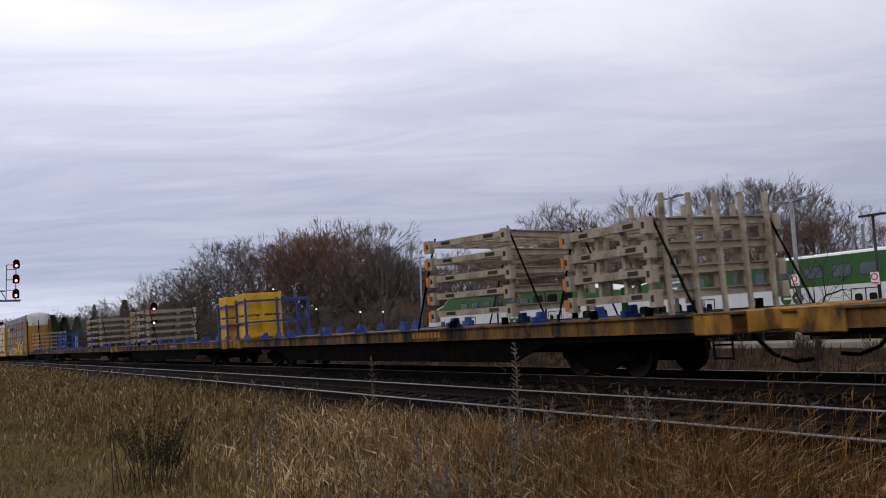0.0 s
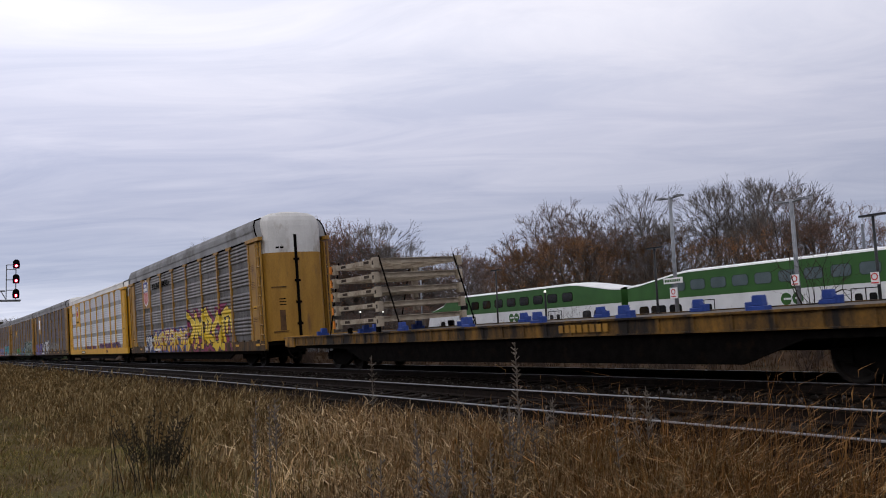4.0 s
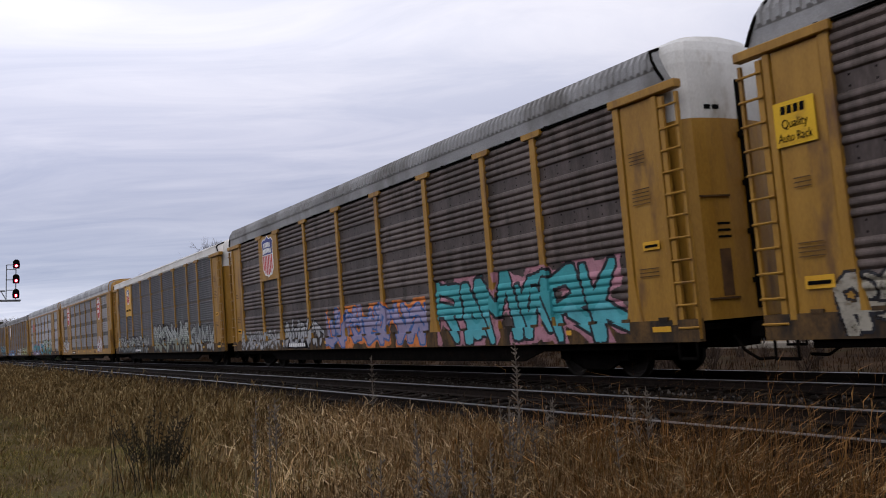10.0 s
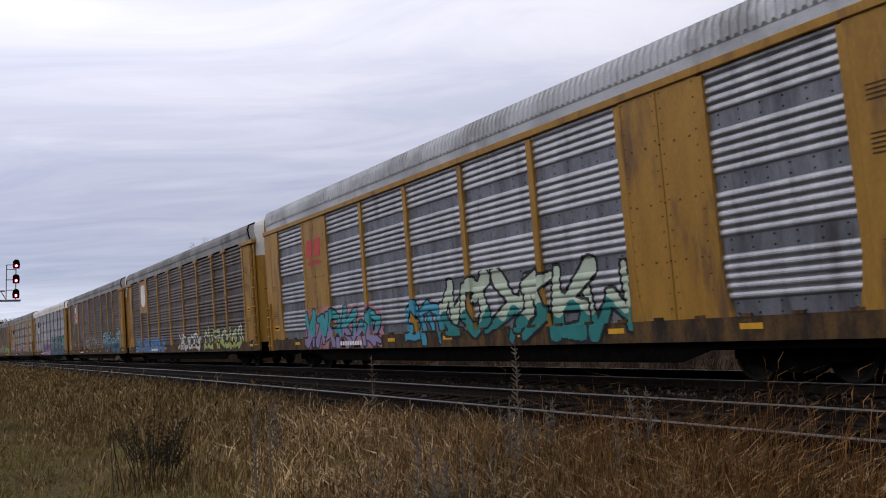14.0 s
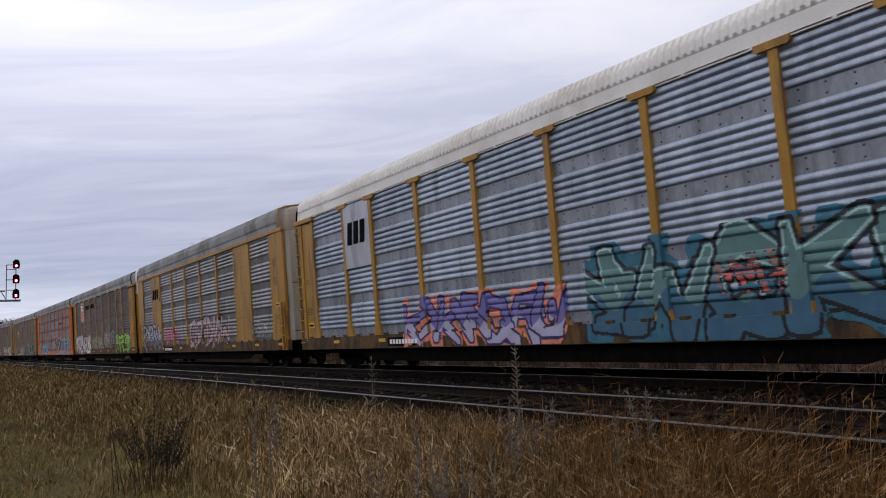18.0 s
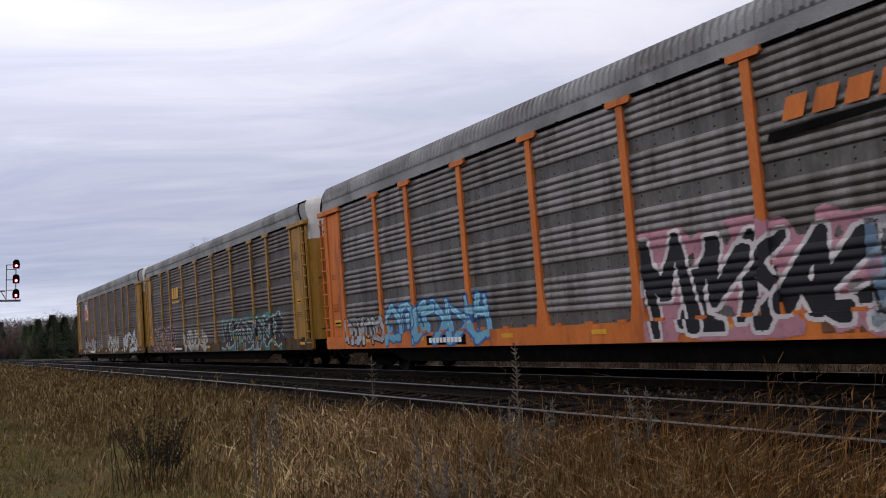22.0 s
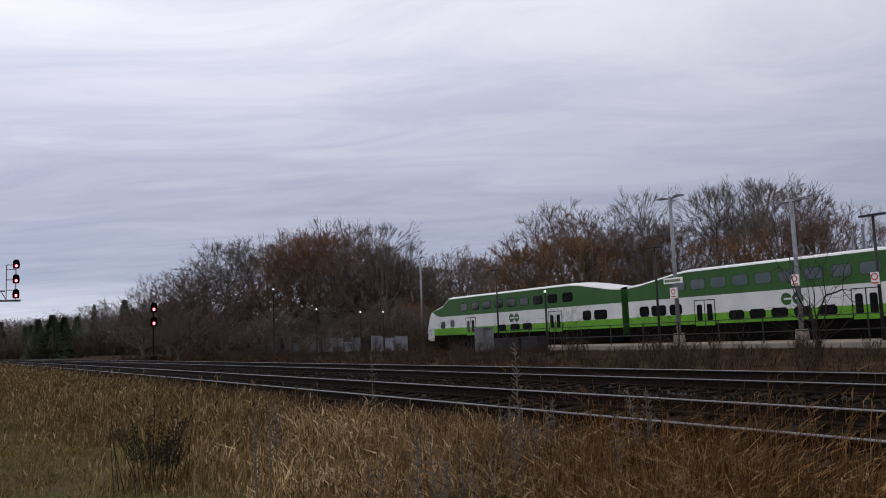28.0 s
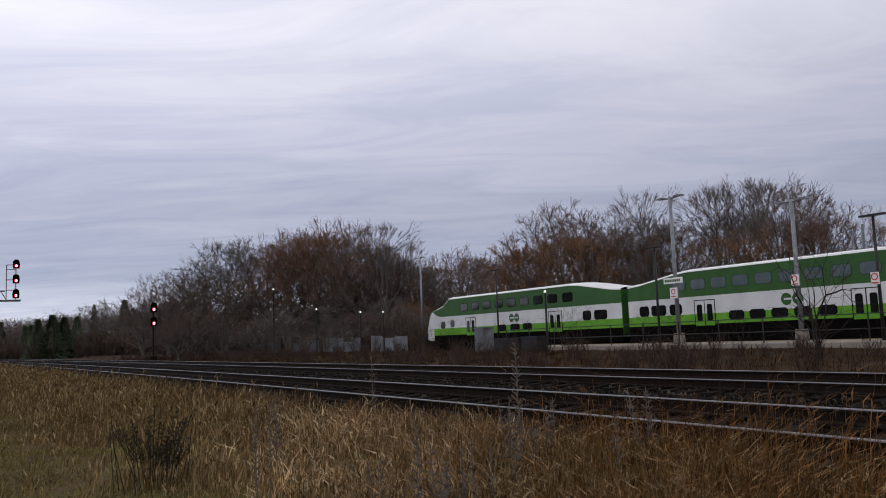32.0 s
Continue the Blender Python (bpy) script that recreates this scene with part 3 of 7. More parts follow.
def post_mesh(u, mat, tee, width=0.185):
    """Hat-section side post with a flared foot, and a T-shaped cap on the older cars."""
    x = u - HALF
    bm = bmesh.new()
    w = width / 2
    y0, y1 = -SIDE - 0.035, -SIDE + 0.05
    f = w + 0.13
    outline = [(x - f, Z_LOW), (x + f, Z_LOW), (x + w + 0.05, 1.5), (x + w, 1.95), (x + w, Z_TOP - 0.1), (x - w, Z_TOP - 0.1), (x - w, 1.95), (x - w - 0.05, 1.5)]
    prism(bm, outline, 1, y0, y1)
    if tee:
        prism(bm, [(x - 0.34, Z_TOP - 0.06), (x - 0.30, Z_TOP - 0.1), (x + 0.30, Z_TOP - 0.1), (x + 0.34, Z_TOP - 0.06), (x + 0.34, Z_TOP + 0.03), (x - 0.34, Z_TOP + 0.03)], 1, y0 - 0.03, y1)
    return mesh_of(bm, "post", mat)


def end_meshes(post_mat, kind, door_mat=None, rise=0.0):
    """One end of the car (drawn for the front end): corner panel, cap beam, doors, ladder."""
    out = {}
    a, b = POSTS[-1] - HALF, BODY - 0.05
    if kind == "tee":
        bm = bmesh.new()
        bx(bm, a + 0.1, b - 0.62, -SIDE - 0.005, -SIDE + 0.08, Z_LOW - 0.02, Z_TOP - 0.15)
        bx(bm, b - 0.60, b - 0.48, -SIDE - 0.05, -SIDE + 0.1, Z_LOW - 0.1, Z_TOP - 0.15)
        bev(bm, 0.012)
        out["corner_panel"] = mesh_of(bm, "corner_panel", M[post_mat])
        bm = bmesh.new()
        bx(bm, a - 0.15, b + 0.04, -SIDE - 0.09, -SIDE + 0.1, Z_TOP - 0.13, Z_TOP + 0.03)
        bev(bm, 0.015)
        out["cap_beam"] = mesh_of(bm, "cap_beam", M[post_mat])
        lm = ladder_mesh(Z_LOW - 0.35, Z_TOP - 0.2, 11)
        bmesh.ops.translate(lm, verts=list(lm.verts), vec=(b - 0.20, -SIDE + 0.0, 0))
        out["ladder"] = mesh_of(lm, "ladder", M[post_mat])
        yy, xe = 1.28, b - 0.02
    else:
        bm = bmesh.new()
        bx(bm, a, a + 0.78, -SIDE - 0.03, -SIDE + 0.08, Z_LOW - 0.05, Z_TOP + 0.06)
        bx(bm, a + 0.80, b - 0.1, -SIDE - 0.03, -SIDE + 0.08, Z_LOW - 0.05, Z_TOP + 0.02)
        bev(bm, 0.014)
        out["corner_panel"] = mesh_of(bm, "corner_panel", M[post_mat])
        lm = ladder_mesh(Z_LOW - 0.4, 2.6, 5, 0.38)
        bmesh.ops.translate(lm, verts=list(lm.verts), vec=(b - 0.30, -SIDE - 0.07, 0))
        out["ladder"] = mesh_of(lm, "ladder", M[post_mat])
        yy, xe = 1.40, b - 0.02
    # curved double end doors: the lower part in the car's colour, over it a rounded hood
    def plan(x0):
        return [(x0, -yy), (xe - 0.30, -yy), (xe - 0.16, -yy + 0.05), (xe - 0.05, -yy + 0.17), (xe + 0.03, -yy + 0.42), (xe + 0.09, -0.5), (xe + 0.12, -0.02),
                (xe + 0.12, 0.02), (xe + 0.09, 0.5), (xe + 0.03, yy - 0.42), (xe - 0.05, yy - 0.17), (xe - 0.16, yy - 0.05), (xe - 0.30, yy), (x0, yy)]
    bm = bmesh.new()
    prism(bm, plan(a + 0.9), 2, Z_LOW - 0.05, 4.75)
    out["end_door"] = mesh_of(bm, "end_door", M[door_mat or post_mat])
    bm = bmesh.new()
    top = (6.42 if kind == "tee" else 6.24) + rise
    prev = None
    for z, pinch, back in ((4.752, 1.0, 0.0), (5.40, 1.0, 0.0), (top - 0.62, 1.0, 0.01), (top - 0.38, 0.97, 0.04), (top - 0.2, 0.90, 0.09), (top - 0.07, 0.72, 0.17), (top, 0.4, 0.3)):
        cur = [bm.verts.new((min(x, xe + 0.12) - (back if x > a + 0.6 else 0), y * pinch, z)) for x, y in plan(a + (0.9 if z < 5.46 else 0.3))]
        if prev:
            for i in range(len(cur)):
                bm.faces.new((prev[i], prev[(i + 1) % len(cur)], cur[(i + 1) % len(cur)], cur[i]))
        prev = cur
    bm.faces.new(prev)
    out["end_hood"] = mesh_of(bm, "end_hood", M["hood_white"] if kind == "tee" else M[door_mat or post_mat], False)
    # black edging along the roof's end
    half = [(-1.55, 5.47), (-1.57, 5.66), (-1.55, 5.90 + rise * 0.6), (-1.45, 6.10 + rise), (-1.15, 6.21 + rise), (-0.6, 6.27 + rise), (0, 6.29 + rise)]
    arc = half + [(-y, z) for y, z in half[-2::-1]]
    bm = bmesh.new()
    for (y0, z0), (y1, z1) in zip(arc, arc[1:]):
        tube(bm, (roof_end(z0, kind == "tee") + 0.02, y0, z0), (roof_end(z1, kind == "tee") + 0.02, y1, z1), 0.032, n=6)
    out["roof_edge_seal"] = mesh_of(bm, "roof_edge_seal", M["black" if kind == "tee" else post_mat])
    # stencilling, a pocket and seams on the door's near curve
    p0, p1 = Vector((xe + 0.03, -yy + 0.42)), Vector((xe + 0.09, -0.5))
    p2 = Vector((xe - 0.05, -yy + 0.17))

    def on_curve(q0, q1, u0, u1, z0, z1, t=0.012):
        f0, f1 = q0.lerp(q1, u0), q0.lerp(q1, u1)
        d = (q1 - q0).normalized()
        o = Vector((d.y, -d.x)) * t
        bm = bmesh.new()
        prism(bm, [tuple(f0), tuple(f1), tuple(f1 + o), tuple(f0 + o)], 2, z0, z1)
        return bm
    if kind == "tee":
        for i, (u0, u1) in enumerate(((0.05, 0.42), (0.55, 0.95))):
            out["hood_stencil" + "_" * i] = mesh_of(on_curve(p0, p1, u0, u1, 4.92, 5.0), "hood_stencil", M["ink"])
    # a raised plate drawn for a recess; its shade is in the rusty brown
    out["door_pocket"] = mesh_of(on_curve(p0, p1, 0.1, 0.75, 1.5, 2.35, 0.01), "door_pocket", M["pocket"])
    for i in range(3):
        out["door_stencil" + "_" * i] = mesh_of(on_curve(p0, p1, 0.12, 0.9, 2.55 + 0.12 * i, 2.59 + 0.12 * i, 0.01), "door_stencil", M["ink"])
    for i, z in enumerate((1.45, 3.3)):
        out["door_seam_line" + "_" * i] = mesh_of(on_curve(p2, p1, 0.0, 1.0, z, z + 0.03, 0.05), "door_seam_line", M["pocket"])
    if kind == "flush":
        # riveted plate on the near leaf, and a dark folded seam
        if door_mat:
            bm = bmesh.new()
            for (ax, ay), (cx, cy) in (((xe - 0.17, -yy - 0.012), (xe - 0.02, -yy + 0.17)), ((xe - 0.02, -yy + 0.17), (xe + 0.035, -yy + 0.5))):
                prism(bm, [(ax, ay), (ax + 0.012, ay - 0.012), (cx + 0.018, cy - 0.006), (cx, cy)], 2, Z_LOW - 0.02, 5.35)
            out["door_plate"] = mesh_of(bm, "door_plate", M["plate_cream"])
        bm = bmesh.new()
        for q in (-0.78, -0.34, 0.42):
            bx(bm, xe + 0.05, xe + 0.125, q - 0.02, q + 0.02, Z_LOW, 5.5)
        out["door_seam"] = mesh_of(bm, "door_seam", M["black"])
    bm = bmesh.new()
    bx(bm, xe + 0.10, xe + 0.15, -0.06, 0.06, Z_LOW + 0.1, 5.5)
    for z in (1.7, 2.6, 3.5, 4.4):
        bx(bm, xe + 0.1, xe + 0.19, -0.12, 0.12, z, z + 0.1)
    out["door_lock_bar"] = mesh_of(bm, "door_lock_bar", M["black"])
    bm = bmesh.new()
    bx(bm, b - 0.05, b + 0.58, -0.14, 0.14, 0.72, 1.0)
    bx(bm, b + 0.42, b + 0.64, -0.2, 0.2, 0.70, 1.03)
    out["coupler"] = mesh_of(bm, "coupler", M["black"])
    bm = bmesh.new()
    pts = [(b - 0.1, -0.55, 0.78), (b + 0.08, -0.5, 0.5), (b + 0.3, -0.42, 0.34), (b + 0.6, -0.35, 0.36)]
    for p, q in zip(pts, pts[1:]):
        tube(bm, p, q, 0.03, n=6)
    out["air_hose"] = mesh_of(bm, "air_hose", M["black"])
    bm = bmesh.new()
    bx(bm, b - 0.55, b - 0.1, -SIDE - 0.02, -SIDE + 0.03, 0.42, 0.47)
    bx(bm, b - 0.55, b - 0.52, -SIDE - 0.02, -SIDE + 0.02, 0.42, 0.8)
    bx(bm, b - 0.13, b - 0.1, -SIDE - 0.02, -SIDE + 0.02, 0.42, 0.8)
    out["sill_step"] = mesh_of(bm, "sill_step", M["black"])
    return out


def autorack(spec):
    kind = spec.get("kind", "tee")
    sheet, post, roof = spec["sheet"], spec["post"], spec["roof"]
    fine = spec.get("fine", False)
    car = thing("autorack_car", spec["label"], "railcar", group="freight train cars")
    # underframe and side sills
    sill_mat = spec.get("sill", "sill_dirty")

    def sill():
        bm = bmesh.new()
        bx(bm, -BODY + 0.05, BODY - 0.05, -SIDE - 0.04, -SIDE + 0.1, Z_SILL, Z_LOW)
        x = -BODY + 0.9
        while x < BODY - 0.9:
            bx(bm, x, x + 0.22, -SIDE - 0.055, -SIDE, Z_LOW - 0.01, Z_LOW + 0.055)
            x += 0.98
        return mesh_of(bm, "side_sill", M[sill_mat])
    s = part("side_sill", shared(("sill", sill_mat), sill), None, car)
    side_copy(s, car)

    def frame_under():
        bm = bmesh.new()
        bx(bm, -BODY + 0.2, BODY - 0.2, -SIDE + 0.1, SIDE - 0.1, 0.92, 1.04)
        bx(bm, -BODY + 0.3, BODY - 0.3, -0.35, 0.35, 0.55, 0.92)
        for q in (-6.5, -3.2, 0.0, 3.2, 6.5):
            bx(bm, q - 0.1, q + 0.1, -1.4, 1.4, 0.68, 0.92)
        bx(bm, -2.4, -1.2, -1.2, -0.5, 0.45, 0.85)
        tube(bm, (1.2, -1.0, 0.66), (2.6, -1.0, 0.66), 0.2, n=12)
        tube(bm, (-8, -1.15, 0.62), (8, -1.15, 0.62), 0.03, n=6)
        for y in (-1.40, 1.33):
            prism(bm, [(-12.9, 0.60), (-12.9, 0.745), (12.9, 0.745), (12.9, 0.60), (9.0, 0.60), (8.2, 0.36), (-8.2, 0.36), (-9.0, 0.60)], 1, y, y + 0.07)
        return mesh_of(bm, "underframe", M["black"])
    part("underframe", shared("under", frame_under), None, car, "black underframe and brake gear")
    # posts
    for u in POSTS[1:-1]:
        p = part("post", shared(("post", u, post, kind), lambda: post_mesh(u, M[post], kind == "tee")), None, car)
        side_copy(p, car)
    for u in (POSTS[0], POSTS[-1]):
        p = part("post", shared(("post", u, post, "plain"), lambda: post_mesh(u, M[post], False, 0.16)), None, car)
        side_copy(p, car)
    # sheets, bay by bay
    for i, (a, b) in enumerate(zip(POSTS, POSTS[1:])):
        if kind == "flush" and i in (1, 7):
            def plate():
                bm = bmesh.new()
                bx(bm, a - HALF + 0.04, (a + b) / 2 - HALF - 0.012, -SIDE - 0.025, -SIDE + 0.07, Z_LOW, Z_TOP)
                bx(bm, (a + b) / 2 - HALF + 0.012, b - HALF - 0.04, -SIDE - 0.025, -SIDE + 0.07, Z_LOW, Z_TOP)
                for x in (a - HALF + 0.14, (a + b) / 2 - HALF - 0.1, (a + b) / 2 - HALF + 0.1, b - HALF - 0.14):
                    for k in range(15):
                        z = Z_LOW + 0.2 + k * 0.28
                        bx(bm, x - 0.014, x + 0.014, -SIDE - 0.034, -SIDE - 0.02, z - 0.014, z + 0.014)
                for z in (2.2, 3.26, 4.33):
                    for k in range(5):
                        x = a - HALF + 0.3 + k * (b - a - 0.6) / 4
                        bx(bm, x - 0.018, x + 0.018, -SIDE - 0.036, -SIDE - 0.02, z - 0.018, z + 0.018)
                me = mesh_of(bm, "plain_bay", [M[post], M["pocket"]])
                me.polygons.foreach_set("material_index", [1 if i >= 12 else 0 for i in range(len(me.polygons))])
                return me
            p = part("plain_bay", shared(("bay", i, post), plate), None, car, "flat painted steel bay")
        else:
            w = 0.08
            p = part("side_sheet", shared(("sheet", i, sheet, fine), lambda: sheet_mesh(a - HALF + w, b - HALF - w, fine, M[sheet], not fine, M[FLAT_SHADE[sheet]])), None, car)
        side_copy(p, car)
    if kind == "flush":
        def rail():
            bm = bmesh.new()
            bx(bm, -BODY + 0.1, BODY - 0.1, -SIDE - 0.07, -SIDE + 0.06, Z_TOP - 0.06, Z_TOP + 0.10)
            bev(bm, 0.015)
            return mesh_of(bm, "top_rail", M[post])
        p = part("top_rail", shared(("rail", post), rail), None, car)
    else:
        def gutter():
            bm = bmesh.new()
            bx(bm, -BODY + 0.3, BODY - 0.3, -SIDE - 0.012, -SIDE + 0.06, Z_TOP, Z_TOP + 0.036)
            x = -BODY + 1.5
            while x < BODY - 1:
                bx(bm, x, x + 0.07, -SIDE - 0.05, -SIDE, Z_TOP - 0.01, Z_TOP + 0.05)
                x += 1.47
            return mesh_of(bm, "eave_strip", M[spec.get("gutter", "black")])
        p = part("eave_strip", shared(("gutter", spec.get("gutter", "black")), gutter), None, car)
    side_copy(p, car)
    part("roof", shared(("roof", roof, kind, spec.get("rise", 0.0)), lambda: roof_mesh(M[roof], spec.get("rise", 0.0), kind == "tee")), None, car)
    ends = shared(("ends", post, kind, spec.get("door"), spec.get("rise", 0.0)), lambda: end_meshes(post, kind, spec.get("door"), spec.get("rise", 0.0)))
    for turn in (0, 180):
        for nm, me in ends.items():
            p = part(nm.rstrip("_"), me, None, car)
            p.matrix_local = pose(0, 0, 0, 0, 0, turn)
        # the other corner of the same end, mirrored by its own mesh
        for nm in ("corner_panel", "ladder", "cap_beam", "sill_step"):
            if nm in ends:
                me = shared(("mirror", id(ends[nm])), lambda: mirrored(ends[nm]))
                p = part(nm, me, None, car)
                p.matrix_local = pose(0, 0, 0, 0, 0, turn)
    for x in (-10.3, 10.3):
        add_truck(car, x)
    for g in spec.get("tags", ()):
        graffiti(car, *g, plain=kind == "flush", fine=fine)
    for kind_of_mark in spec.get("marks", ()):
        MARKS[kind_of_mark](car)
    small_marks(car, spec)
    return car


def mirrored(me):
    m2 = me.copy()
    n = len(m2.vertices)
    co = np.empty(n * 3)
    m2.vertices.foreach_get("co", co)
    co[1::3] *= -1
    m2.vertices.foreach_set("co", co)
    m2.flip_normals()
    m2.update()
    return m2


# ---- painted pieces on the sides ----
def wild_strokes(rng):
    """Bent bars, hooks and arrows of no alphabet."""
    kind = rng.randrange(9)
    up = rng.random() < 0.5
    if kind == 0:      # zigzag bar
        lines = [[(0.1, 0.05), (0.32, 0.95), (0.55, 0.3), (0.9, 0.9)], [(0.15, 0.5), (0.5, 0.05), (0.85, 0.1)]]
    elif kind == 1:    # hook with a barb
        lines = [[(0.15, 0.0), (0.2, 0.8), (0.6, 0.97), (0.88, 0.6)], [(0.5, 0.0), (0.62, 0.5)], [(0.3, 0.4), (0.95, 0.25)]]
    elif kind == 2:    # arrow
        lines = [[(0.05, 0.2), (0.5, 0.55), (0.45, 1.0), (0.92, 0.5), (0.6, 0.0)], [(0.2, 0.0), (0.35, 0.8)]]
    elif kind == 3:    # interlocked bends
        lines = [[(0.1, 0.9), (0.55, 0.72), (0.3, 0.3), (0.75, 0.0)], [(0.45, 1.0), (0.82, 0.75), (0.7, 0.35), (0.95, 0.1)]]
    elif kind == 4:    # two stems and a notch
        lines = [[(0.12, 0.0), (0.12, 0.95), (0.5, 0.45), (0.85, 1.0)], [(0.85, 1.0), (0.86, 0.0)]]
    elif kind == 5:    # arch with a foot
        lines = [[(0.15, 0.0), (0.13, 0.92), (0.75, 0.96), (0.86, 0.6), (0.25, 0.48)], [(0.5, 0.48), (0.95, 0.0)]]
    elif kind == 6:    # basin
        lines = [[(0.1, 1.0), (0.14, 0.15), (0.5, 0.03), (0.86, 0.15), (0.88, 1.0)], [(0.5, 0.35), (0.5, 0.6)]]
    elif kind == 7:    # stem with two blades
        lines = [[(0.15, 1.0), (0.15, 0.0)], [(0.92, 1.0), (0.24, 0.48), (0.97, 0.0)]]
    else:              # ring with a tail
        lines = [[(0.2, 0.1), (0.1, 0.6), (0.45, 0.96), (0.86, 0.7), (0.8, 0.2), (0.45, 0.03), (0.2, 0.1)], [(0.6, 0.3), (1.0, -0.05)]]
    if up:
        lines = [[(1 - x, y) for x, y in l] for l in lines]
    if rng.random() < 0.5:
        lines = [[(x, 1 - y) for x, y in l] for l in lines]
    return lines


PAINTS = {}


def spray(col, wear):
    key = (tuple(col), wear)
    if key not in PAINTS:
        PAINTS[key] = worn_paint("spray_paint", col, wear)
    return PAINTS[key]


def graffiti(car, u0, u1, z0, z1, fill, edge=(0.015, 0.015, 0.02), back=None, low=None, shine=None, seed=1, wear=0.15, weight=0.094, slant=0.12, letters=0, plain=False, fine=False):
    """A spray-painted piece of thick abstract letter shapes that follows the side's relief."""
    rng = random.Random(seed * 7 + int(u0 * 10))
    dx, dz = 0.02, 0.024
    W, H = u1 - u0, z1 - z0
    nx, nz = int(W / dx), int(H / dz)
    gx, gz = np.meshgrid((np.arange(nx) + 0.5) * dx, (np.arange(nz) + 0.5) * dz)
    n = letters or max(2, round(W / (0.72 * H)))
    cell = W / n
    cls = np.full(gx.shape, -1)
    own = np.full(gx.shape, -1)
    best = np.full(gx.shape, 9.0)
    o = 0.03 + 0.02 * H
    drawn = []
    for i in range(n):
        st = wild_strokes(rng)
        hh = H * rng.uniform(0.76, 0.98)
        zz = rng.uniform(0, H - hh) * 0.7
        sc = rng.uniform(1.12, 1.42)
        spin = rng.uniform(-0.32, 0.32)
        lean = slant * rng.uniform(-1, 1.5)
        r = weight * min(H, cell * 1.1) * rng.uniform(0.85, 1.15)
        d = np.full(gx.shape, 9.0)
        for line in st:
            pts = []
            for a, b in line:
                ar, br = a - 0.5, b - 0.5
                a, b = 0.5 + ar * math.cos(spin) - br * math.sin(spin) * 1.3, 0.5 + br * math.cos(spin) + ar * math.sin(spin) * 0.7
                a2 = a + rng.uniform(-0.06, 0.06) + lean * b
                b2 = min(0.95, max(0.06, 0.09 + 0.82 * b + rng.uniform(-0.05, 0.05)))
                pts.append((i * cell + (0.04 + a2 * 0.92) * cell * sc - (0.03 + 0.5 * (sc - 1)) * cell, zz + b2 * hh))
            for (ax, az), (bx_, bz) in zip(pts, pts[1:]):
                vx, vz = bx_ - ax, bz - az
                t = np.clip(((gx - ax) * vx + (gz - az) * vz) / (vx * vx + vz * vz + 1e-9), 0, 1)
                rr = r * (0.65 + 0.7 * t) if rng.random() < 0.5 else r * (1.3 - 0.55 * t)
                d = np.minimum(d, np.maximum(np.abs(gx - ax - t * vx), np.abs(gz - az - t * vz)) * 0.55 + 0.45 * np.hypot(gx - ax - t * vx, gz - az - t * vz) - rr)
        drawn.append(d)
        best = np.minimum(best, d)
    if back is not None:
        puff = 0.07 * H + 0.07 * H * np.sin(gx * 5.1 + seed) * np.sin(gx * 2.3) + 0.05 * H * np.sin(gz * 9 + gx * 4)
        cls[best < o + puff] = 2
    for i in rng.sample(range(n), n):
        d = drawn[i]
        m = d < o
        cls[m], own[m] = 1, i
        cls[d < 0] = 0
        if low is not None:
            cls[(d < 0) & (gz < H * (0.40 + 0.10 * np.sin(gx * 6)))] = 3
        if shine is not None:
            cls[(d < 0) & (d > -0.06) & (d < -0.022) & (gz > H * 0.4)] = 4
    mats = [spray(fill, wear), spray(edge, wear), spray(back or fill, min(0.6, wear + 0.15)), spray(low or fill, wear), spray(shine or fill, wear)]
    ybase = {}

    def yy(u, z):
        k = (round(u, 2), round(z, 3))
        if k not in ybase:
            ybase[k] = surface_y(u, z, plain, fine)
        return ybase[k]
    def skin(u, za, zb):
        ya, yb = yy(u, za) - 0.007, yy(u, zb) - 0.007
        if za <= Z_LOW:
            ya = yb = min(ya, yb, yy(u, (za + zb) / 2) - 0.007)
        return ya, yb
    edges = [POSTS[0] + 0.1, POSTS[-1] - 0.1]
    for p in POSTS[1:-1]:
        edges += [p - 0.17, p - 0.11, p + 0.11, p + 0.17]
    cuts = {int(round((e - u0) / dx)) for e in edges if u0 < e < u1}
    # every connected patch becomes a piece of its own; specks join their neighbour
    region = np.full(cls.shape, -1)
    count = 0
    for r0 in range(nz):
        for c0 in range(nx):
            if cls[r0, c0] < 0 or region[r0, c0] >= 0:
                continue
            who, todo, cells = own[r0, c0], [(r0, c0)], []
            region[r0, c0] = count
            while todo:
                r, c = todo.pop()
                cells.append((r, c))
                for a, b in ((r + 1, c), (r - 1, c), (r, c + 1), (r, c - 1)):
                    if 0 <= a < nz and 0 <= b < nx and region[a, b] < 0 and cls[a, b] >= 0 and own[a, b] == who:
                        region[a, b] = count
                        todo.append((a, b))
            if len(cells) < 60:
                for r, c in cells:
                    cls[r, c], region[r, c] = (cls[r, c], region[r, c - 1]) if c and region[r, c - 1] >= 0 and len(cells) > 3 else (-1, -2)
            else:
                count += 1
    region[cls < 0] = -1
    own = np.where((own < 0) & (region >= 0), region + 1000, region)
    out = {k: ([], [], []) for k in set(own.ravel().tolist())}
